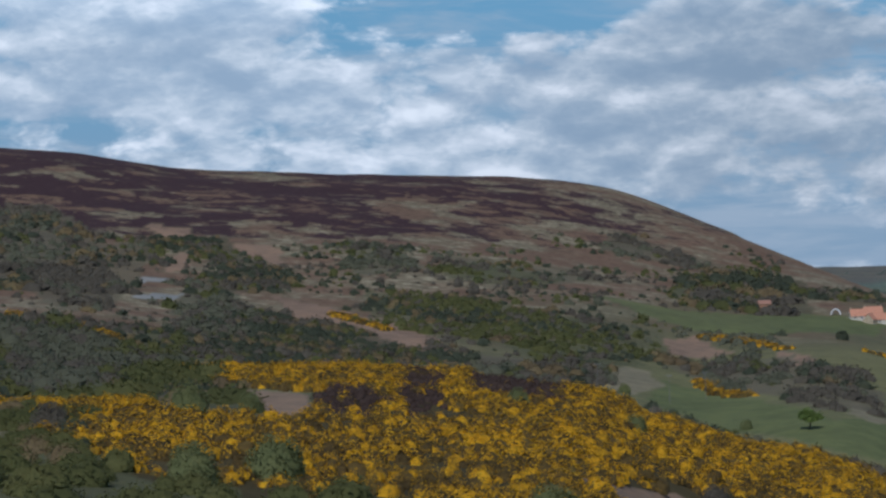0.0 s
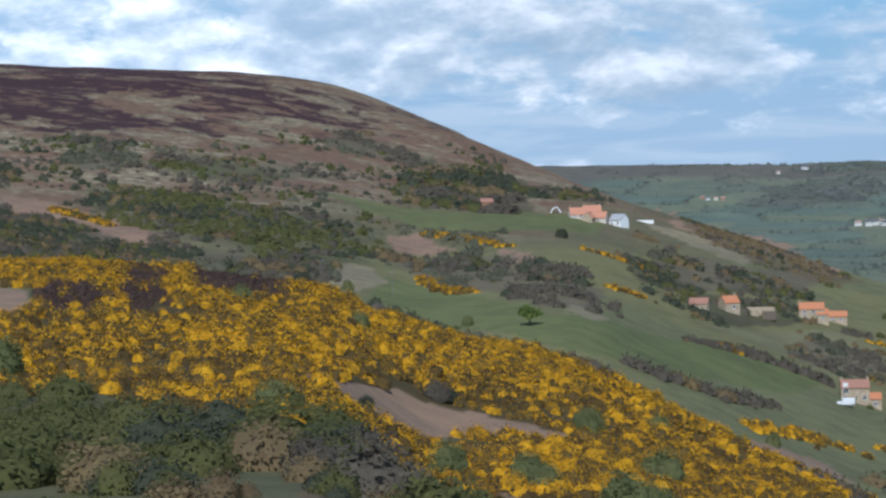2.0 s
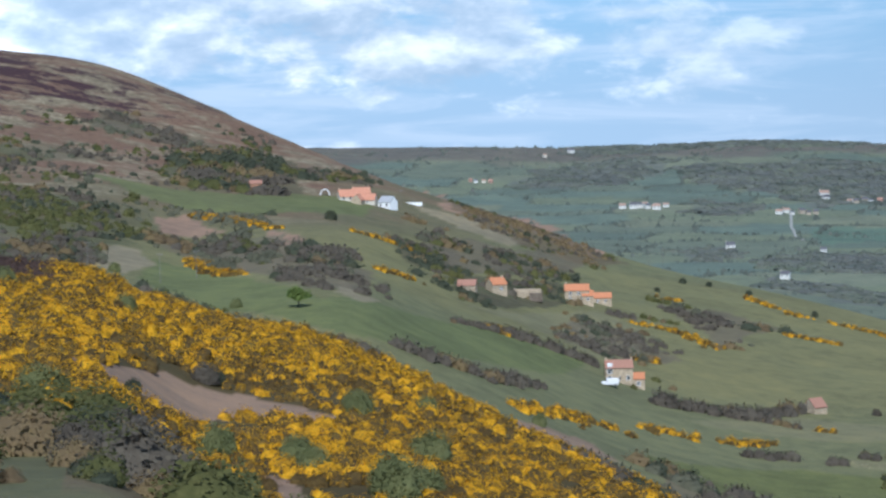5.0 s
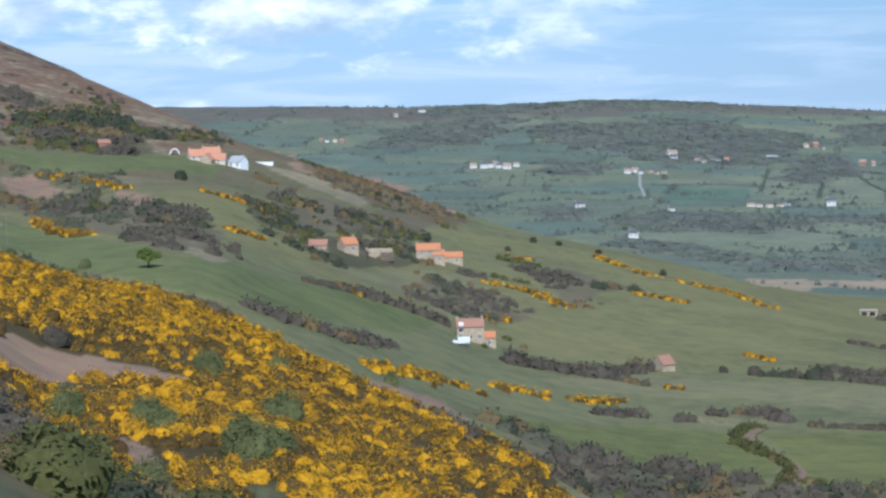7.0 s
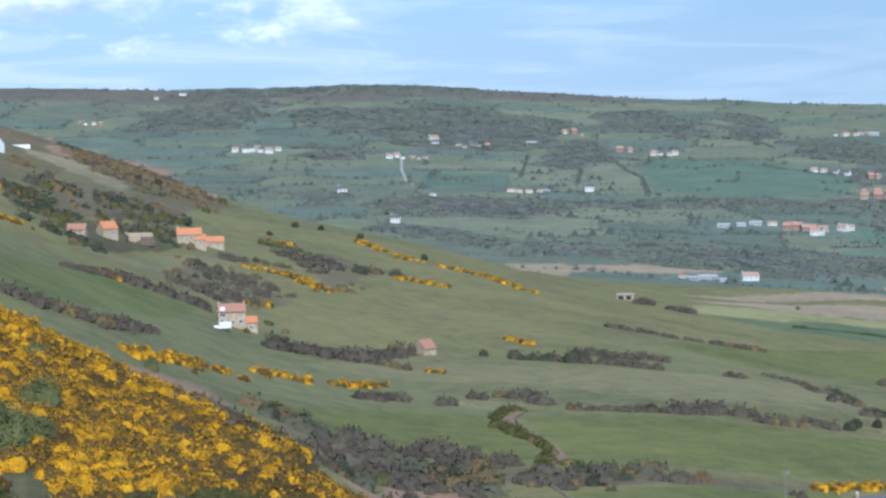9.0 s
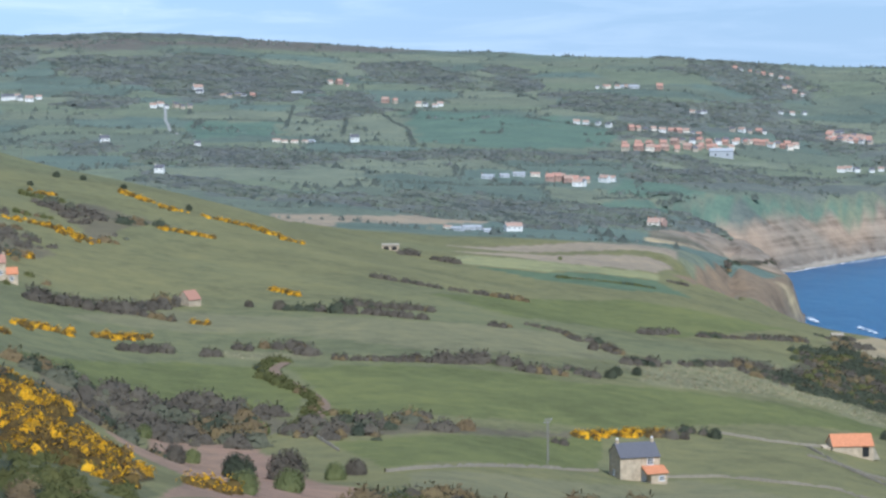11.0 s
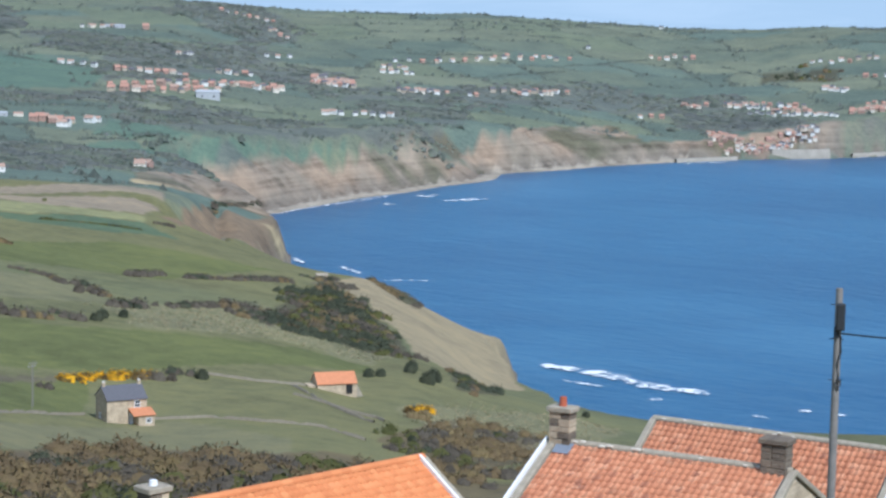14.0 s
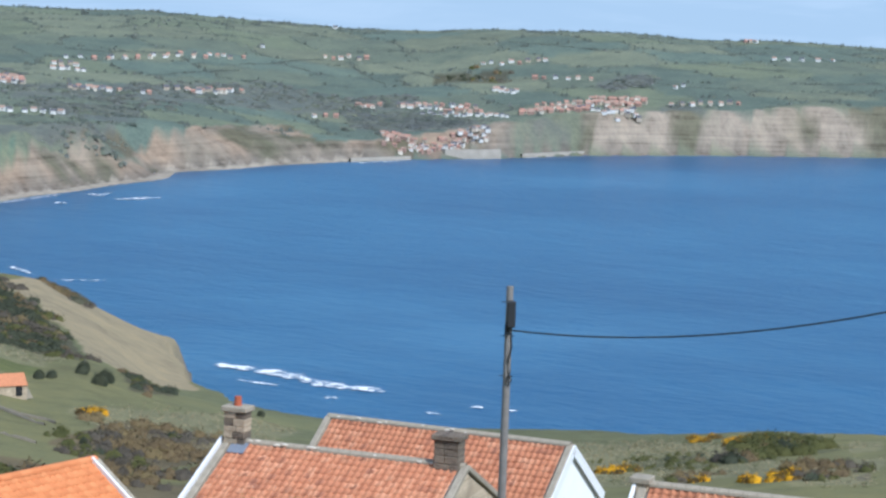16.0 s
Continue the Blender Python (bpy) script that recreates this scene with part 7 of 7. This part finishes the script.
for line, count, style, size in TERRACES:
    P = [to_plan(a, d) for a, d in line]
    for k in range(count):
        t = (k + 0.5) / count
        x, y = P[0][0] + (P[1][0] - P[0][0]) * t, P[0][1] + (P[1][1] - P[0][1]) * t
        a, d = bearing_and_distance(x, y)
        d = d + rng.uniform(-14, 14)
        a = a + rng.uniform(-0.04, 0.04)
        x, y = to_plan(a, d)
        src = rng.choice(STYLES[style])
        homes.append((d, src, pose(x, y, float(height(x, y)) + 0.1, 0, 0, -a + rng.uniform(-35, 35)), size * rng.uniform(0.68, 0.98)))
homes.sort(key=lambda h: h[0])
for d, src, m, s in homes[:280]:
    if src.name not in used:
        used.add(src.name)
        src.matrix_basis = m
        ob = src
    else:
        ob = copy_thing(src, m)
    ob.scale = (s, s, s)
# the farthest houses, past counting, as one joined village
village, mats = bmesh.new(), []
for d, src, m, s in homes[280:]:
    for child in src.children:
        mat = child.data.materials[0]
        if mat not in mats:
            mats.append(mat)
        old = len(village.faces)
        village.from_mesh(child.data)
        village.faces.ensure_lookup_table()
        village.verts.ensure_lookup_table()
        fresh = village.faces[old:]
        for f in fresh:
            f.material_index = mats.index(mat)
        bmesh.ops.transform(village, matrix=m @ Matrix.Scale(s, 4), verts=list({v for f in fresh for v in f.verts}))
me = bpy.data.meshes.new("far_village")
village.to_mesh(me)
village.free()
for mat in mats:
    me.materials.append(mat)
tagged(new("far_village", me), "distant village of white and red-roofed houses above the bay", "village", kind="stuff")
for src in {src for kind in STYLES.values() for src in kind if src.name not in used}:
    for child in list(src.children):
        bpy.data.objects.remove(child)
    bpy.data.objects.remove(src)

# ---- the sea wall of the village, and surf ----
for k, (line, tall) in enumerate(SEA_WALLS):
    x, y = along(line, 8.0)
    n = np.hypot(np.gradient(x), np.gradient(y))
    nx, ny = -np.gradient(y) / n, np.gradient(x) / n
    x, y = x + nx * -4, y + ny * -4
    V = np.stack([np.stack([x + nx * o, y + ny * o, np.full(len(x), zz)], -1) for o, zz in ((0, -3), (1.0, tall), (4.0, tall), (6, -3))], 1).reshape(-1, 3)
    Q = [(4 * i + j, 4 * i + j + 1, 4 * i + j + 5, 4 * i + j + 4) for i in range(len(x) - 1) for j in range(3)]
    me = mesh_from("sea_wall", V, Q)
    me.materials.append(SEAWALL if k else plain_material("concrete", (0.31, 0.285, 0.24), 0.3, 0.9, 0.1))
    SEAWALL = me.materials[0]
    tagged(new("sea_wall", me), "pale concrete sea wall below the village", "sea wall", "sea walls")

fm, fn = material("surf_foam")
fpos = fn.add("ShaderNodeNewGeometry").outputs["Position"]
fstretch = fn.add("ShaderNodeMapping", None, Vector=fpos, Scale=(1, 1, 1)).outputs[0]
fmask = fn.add("ShaderNodeAttribute", {"attribute_name": "edge"}).outputs["Fac"]
fnoise = fn.noise(fstretch, 0.12, 6, 0.7)
falpha = fn.span(fn.math("ADD", fmask, fn.math("MULTIPLY", fn.math("SUBTRACT", fnoise, 0.55), 3.2)), 0.5, 1.1)
fb = fn.add("ShaderNodeBsdfPrincipled", None, Base_Color=(0.82, 0.84, 0.86, 1), Roughness=0.8, Alpha=falpha)
fn.add("ShaderNodeOutputMaterial", None, Surface=fb.outputs[0])
for line, width in SURF:
    x, y = along(line, 5.0)
    r = np.random.RandomState(len(x))
    n = np.hypot(np.gradient(x), np.gradient(y)) + 1e-6
    nx, ny = -np.gradient(y) / n, np.gradient(x) / n
    t = np.linspace(0, 1, len(x))
    swell = width * 0.75 * (0.35 + 0.65 * np.sin(math.pi * np.clip(t * 0.93 + 0.05, 0, 1)) ** 0.6) * (1 + 0.3 * value_noise(x, y, 25, 3))
    prof = ((-1.0, 0.0, 0.12), (-0.4, 0.9, 0.7), (0.1, 1.0, 0.9), (1.0, 0.0, 0.12))
    ends = np.clip(np.minimum(t, 1 - t) * 8, 0, 1)
    V = np.stack([np.stack([x + nx * o * swell, y + ny * o * swell, 0.1 + zz * ends], -1) for o, e, zz in prof], 1).reshape(-1, 3)
    Q = [(4 * i + j, 4 * i + j + 1, 4 * i + j + 5, 4 * i + j + 4) for i in range(len(x) - 1) for j in range(3)]
    me = mesh_from("surf", V, Q)
    at = me.attributes.new("edge", "FLOAT", "POINT")
    at.data.foreach_set("value", np.stack([e * ends for o, e, zz in prof], 1).ravel().astype(np.float32))
    me.materials.append(fm)
    tagged(new("surf", me), "line of white breaking surf", "surf", kind="stuff")


# ---- the houses just below the viewpoint ----
def tile_mesh(pitch=0.27, course=0.33):
    """One pantile: an S across its width, with a thick lower edge."""
    prof = [(0.0, 0.0), (0.18, -0.018), (0.42, -0.012), (0.6, 0.018), (0.8, 0.042), (1.0, 0.012)]
    V, Q = [], []
    for y, lift in ((0.0, 0.03), (course * 1.12, 0.0)):
        for u, z in prof:
            V.append((u * pitch * 1.02, y, z + lift))
    for u, z in prof:
        V.append((u * pitch * 1.02, 0.0, z))
    n = len(prof)
    for i in range(n - 1):
        Q.append((i, i + 1, n + i + 1, n + i))
        Q.append((2 * n + i, 2 * n + i + 1, i + 1, i))
    return np.array(V), np.array(Q)


TV, TQ = tile_mesh()


def tiled_slope(parent, l, half, h, rise, side, mat, name="tile", pitch=0.27, course=0.33, limit=300):
    """Courses of pantiles on one slope of a roof. side -1: the front. Up to 300 tiles are single objects, the rest one mesh."""
    slope_len = math.hypot(half, rise)
    ang = math.atan2(rise, half)
    cols, rows = int(l / pitch), round((slope_len + 0.1) / course)
    course = (slope_len + 0.1) / rows
    one = mesh_from("tile", TV, TQ)
    one.materials.append(mat)
    one.shade_smooth()
    rr = random.Random(cols)
    rest = []
    made = 0
    for j in range(rows - 1, -1, -1):
        for i in range(cols):
            x = -l / 2 + i * pitch + (l - cols * pitch) / 2
            s = j * course - 0.15
            turn = Matrix.Rotation(0 if side < 0 else math.pi, 4, "Z")
            m = turn @ Matrix.Translation((x, -(half - s * math.cos(ang)), h + s * math.sin(ang) + 0.1)) @ Matrix.Rotation(ang, 4, "X") @ Matrix.Rotation(rr.uniform(-0.012, 0.012), 4, "Z") @ Matrix.Translation((0, 0, rr.uniform(-0.008, 0.008)))
            if made < limit:
                ob = new(name, one)
                ob.parent = parent
                ob.matrix_basis = m
                made += 1
            else:
                M = np.array(m)
                rest.append((TV @ M[:3, :3].T + M[:3, 3], TQ))
    if rest:
        me = mesh_from("tiles", *join(rest))
        me.materials.append(mat)
        me.shade_smooth()
        ob = tagged(new("tiles", me), kind="stuff")
        ob.parent = parent


def cottage(P, Q, z, half, rise, tiles, wall, label, coping=True, board=None, walls_down=5.0, ridge=None):
    """A house from the two ends of its ridge, in plan, and the ridge's height. x runs along the ridge, -y is the front slope."""
    P, Q = Vector(P), Vector(Q)
    l = (Q - P).length
    ob = tagged(new("house"), label, "house", "houses below the viewpoint")
    mid = (P + Q) / 2
    h = 3.2
    ob.location = (mid.x, mid.y, z - h - rise - 0.16)
    ob.rotation_euler = (0, 0, math.atan2(Q.y - P.y, Q.x - P.x))
    part("wall", gabled_walls(l, half * 2 - 0.3, h, rise - 0.1, walls_down), wall, ob)
    part("roof_deck", roof_slabs(l - 0.3, half * 2 - 0.1, h - 0.05, rise, 0.12, 0.06, 0.0), TIMBER, ob)
    tiled_slope(ob, l - 0.3, half, h, rise, -1, tiles)
    # ridge tiles, one by one
    n = round(l / 0.45)
    rm = None
    for k in range(n):
        x = -l / 2 + (k + 0.5) * l / n
        if rm is None:
            bm = bmesh.new()
            arc = [(0.17 * math.sin(t), 0.15 * math.cos(t) - 0.05) for t in np.linspace(-1.75, 1.75, 7)]
            ra = [bm.verts.new((-l / n / 2 - 0.01, y, zz)) for y, zz in arc]
            rb = [bm.verts.new((l / n / 2, y * 1.06, zz * 1.03)) for y, zz in arc]
            for i in range(6):
                bm.faces.new((ra[i], ra[i + 1], rb[i + 1], rb[i]))
            o = part("ridge_tile", bm, ridge or COPING, ob)
            rm = o.data
        else:
            o = new("ridge_tile", rm)
            o.parent = ob
        o.location = (x, 0, h + rise + 0.13)
    # verges: stone copings, and painted boards where there are any
    ang, sl = math.atan2(rise, half), math.hypot(half, rise)
    for e, has in ((-1, coping), (1, coping)):
        for s in (-1, 1):
            bm = box(-0.14, 0.14, 0, sl + 0.25, -0.05, 0.17, 0.03)
            bmesh.ops.transform(bm, matrix=Matrix.Translation((e * (l / 2 - 0.02), 0, h + rise)) @ Matrix.Rotation(0 if s > 0 else math.pi, 4, "Z") @ Matrix.Rotation(-ang, 4, "X"), verts=bm.verts)
            part("verge", bm, COPING if has else PAINT, ob, "stone coping" if has else "white bargeboard")
    if board:
        for e in board:
            bm = box(-0.05, 0.05, 0, sl + 0.1, -0.2, 0.2, 0.01)
            bmesh.ops.transform(bm, matrix=Matrix.Translation((e * (l / 2 + (-0.24 if e > 0 else 0.24)), 0, h + rise + 0.06)) @ Matrix.Rotation(math.pi, 4, "Z") @ Matrix.Rotation(-ang, 4, "X"), verts=bm.verts)
            part("flashing", bm, PAINT, ob, "white painted mortar flashing")
    return ob, l, h + rise


def stack(parent, x, y, z0, z1, w, dep, mat, pots, cap=COPING, rough=True):
    """A stone chimney stack of single courses, with a cap, pots and a lead flashing."""
    c = tagged(new("chimney"))
    c.parent = parent
    r = random.Random(int(z1 * 100))
    z = z0
    while z < z1 - 0.2:
        hh = r.uniform(0.2, 0.3)
        if rough:
            split = r.uniform(0.35, 0.65) * w - w / 2
            for x0, x1 in ((-w / 2, split - 0.012), (split + 0.012, w / 2)):
                part("stone", box(x + x0, x + x1, y - dep / 2 - r.uniform(0, 0.02), y + dep / 2 + r.uniform(0, 0.02), z, z + hh - 0.015, 0.02), DARKSTONE if r.random() < 0.4 else mat, c)
        else:
            part("stone", box(x - w / 2, x + w / 2, y - dep / 2, y + dep / 2, z, z + hh - 0.012, 0.015), mat, c)
        z += hh
    part("core", box(x - w / 2 + 0.03, x + w / 2 - 0.03, y - dep / 2 + 0.03, y + dep / 2 - 0.03, z0 - 0.4, z), DARKSTONE, c)
    part("cap", box(x - w / 2 - 0.09, x + w / 2 + 0.09, y - dep / 2 - 0.09, y + dep / 2 + 0.09, z, z + 0.2, 0.03), cap, c)
    part("flashing", box(x - w / 2 - 0.05, x + w / 2 + 0.05, y - dep / 2 - 0.05, y + dep / 2 + 0.05, z0 - 0.35, z0 + 0.1), LEAD, c, "grey lead flashing")
    for k in range(pots):
        px = x + (k - (pots - 1) / 2) * 0.35
        pm = tube([(px, y, z + 0.15), (px, y, z + 0.4), (px, y, z + 0.55)], 0.15, 12, 0.85)
        part("chimney_pot", pm, POT, c, "red clay chimney pot")
    return c


ha, la, ta = cottage((56.97, 48.78), (59.4, 39.7), 174.16, 4.0, 1.95, PANTILE, STONE, "stone cottage with a weathered orange pantile roof and stone copings", board=(-1,))
stack(ha, -la / 2 + 0.35, 0.0, ta - 0.5, ta + 1.35, 0.85, 0.6, STONE, 1)
stack(ha, la / 2 - 0.66, 0.0, ta - 0.5, ta + 1.0, 0.95, 0.7, DARKSTONE, 0, DARKSTONE)
window(ha, la / 2 + 0.03, 0.1, 3.1, 0.5, 1.0, "right")
hb, lb, tb = cottage((68.01, 52.64), (70.3, 41.88), 172.95, 4.0, 2.7, PANTILE, WHITE, "white gabled cottage with an orange pantile roof behind", board=None)
part("eave_return", box(lb / 2 - 0.2, lb / 2 + 0.25, -4.4, -3.9, 3.05, 3.3, 0.02), PAINT, hb, "white eaves return")
part("gable_pipe", tube([(lb / 2 + 0.06, 0.35, 0.0), (lb / 2 + 0.06, 0.35, 3.2)], 0.04, 6), GREYROOF, hb)
part("gable_vent", box(lb / 2 - 0.02, lb / 2 + 0.05, -0.75, -0.6, 3.6, 3.85), IRON, hb)
# white fascia boards down the edges of the gable
for side in (0, math.pi):
    bm = box(-0.02, 0.02, 0, math.hypot(4.0, 2.7) + 0.27, -0.3, 0.14, 0.006)
    bmesh.ops.transform(bm, matrix=Matrix.Translation((lb / 2 + 0.145, 0, tb)) @ Matrix.Rotation(side, 4, "Z") @ Matrix.Rotation(-math.atan2(2.7, 4.0), 4, "X"), verts=bm.verts)
    part("fascia", bm, PAINT, hb, "white painted fascia board")
# lead dressed over the tiles under the stack, and crumbled mortar along the ridge
lead = box(-0.5, 0.18, -0.75, 0.0, 0.13, 0.16, 0.01)
bmesh.ops.transform(lead, matrix=Matrix.Translation((-la / 2 + 0.75, 0, ta)) @ Matrix.Rotation(math.atan2(1.95, 4.0), 4, "X"), verts=lead.verts)
part("lead_sheet", lead, LEAD, ha, "blue-grey lead sheet under the chimney")
r = random.Random(8)
for owner, length, top in ((ha, la, ta), (hb, lb, tb)):
    for k in range(14):
        bm = bmesh.new()
        bmesh.ops.create_icosphere(bm, subdivisions=1, radius=1.0)
        x, w = r.uniform(-length / 2 + 0.4, length / 2 - 0.4), r.uniform(0.05, 0.13)
        bmesh.ops.transform(bm, matrix=Matrix.Translation((x, r.uniform(-0.17, -0.06), top + r.uniform(0.1, 0.2))) @ Matrix.Diagonal((w * 1.4, w * 0.6, w * 0.5, 1.0)), verts=bm.verts)
        part("mortar", bm, CREAM, owner)
hc, lc, tc = cottage((40.86, 51.83), (52.77, 51.53), 173.68, 4.2, 2.6, NEWTILE, STONE, "house with a bright new orange pantile roof and white verge", board=(1,), ridge=NEWTILE)
stack(hc, -lc / 2 - 0.35, 0.0, tc - 0.4, tc + 0.75, 0.8, 0.7, STONE, 0)
part("chimney_pot", tube([(-lc / 2 - 0.35, 0, tc + 0.7), (-lc / 2 - 0.35, 0, tc + 1.05)], 0.16, 10, 0.8), PAINT, hc, "pale chimney pot")
hd, ld, td = cottage((56.15, 30.71), (58.87, 20.57), 175.56, 3.2, 2.3, PANTILE, STONE, "stone cottage with an orange pantile roof and white verge", board=(-1,))
stack(hd, -ld / 2 - 0.05, 0.0, td - 0.9, td + 0.2, 0.5, 0.5, STONE, 0)

# ---- the pole with its transformer and the wire ----
px, py = 43.76, 28.1
foot = float(height(px, py))
pole = tagged(new("utility_pole"), "grey wooden utility pole carrying a dark transformer box", "pole")
pole.location = (px, py, foot)
pole.rotation_euler = (0, 0, radians(-57))
top = 183.21 - foot
lean = -0.012
part("pole", tube([(lean * -0.0 + 0.0, 0, -0.6), (0.0, 0, top * 0.5), (0.0, 0, top)], 0.125, 12, 0.72), TIMBER, pole)
tbx = part("transformer", box(-0.05, 0.17, -0.32, -0.08, top - 1.05, top - 0.36, 0.03), IRON, pole, "dark grey transformer box")
part("terminal", box(-0.1, 0.04, -0.2, -0.06, top - 1.25, top - 0.95, 0.02), IRON, tbx)
for z in (0.42, 1.3, 2.35):
    part("step_bolt", tube([(-0.2, 0, top - z), (0.16, 0, top - z)], 0.014, 6), IRON, pole)
part("cable", tube([(0.08, -0.1, top - 1.2), (0.1, -0.1, top - 1.6), (0.03, -0.13, top - 1.9), (0.07, -0.12, top - 2.3), (0.06, -0.12, top - 2.6)], 0.022, 6), IRON, pole)
part("cable_loop", tube([(0.06 + 0.06 * math.cos(t), -0.14, top - 2.42 + 0.1 * math.sin(t)) for t in np.linspace(0, 6.2, 10)], 0.018, 6), IRON, pole)
wire = []
for k in range(25):
    t = k / 24
    wire.append((43.8 + (40.00 - 43.8) * t, 28.03 + (12.00 - 28.03) * t, 182.06 + (185.75 - 182.06) * t - 2.80 * t * (1 - t)))
wb = tube(wire, 0.024, 6)
wme = bpy.data.meshes.new("overhead_wire")
wb.to_mesh(wme)
wb.free()
wme.materials.append(IRON)
tagged(new("overhead_wire", wme), "slack black overhead wire leading from the pole", "wire")
far_end = wire[-1]
fz = float(height(far_end[0], far_end[1]))
p2 = tagged(new("utility_pole"), "grey wooden utility pole at the end of the wire", "pole")
p2.location = (far_end[0], far_end[1], fz)
part("pole", tube([(0, 0, -0.6), (0, 0, 3.0), (0, 0, far_end[2] - fz + 0.4)], 0.13, 10, 0.75), TIMBER, p2)

# bushes in front of the houses
for bx, by, bz, s in ((44.4, 37.3, 176.0, 1.6), (45.3, 36.2, 175.85, 1.3), (43.5, 38.2, 175.8, 1.2), (42.5, 39.4, 175.6, 1.1)):
    g0 = float(height(bx, by))
    b = make_bush(SPRING, "yellow-green bush in a garden before the cottages", int(bx * 10))
    b.location, b.scale = (bx, by, g0 - 0.05), (s, s, bz + 0.22 - g0)
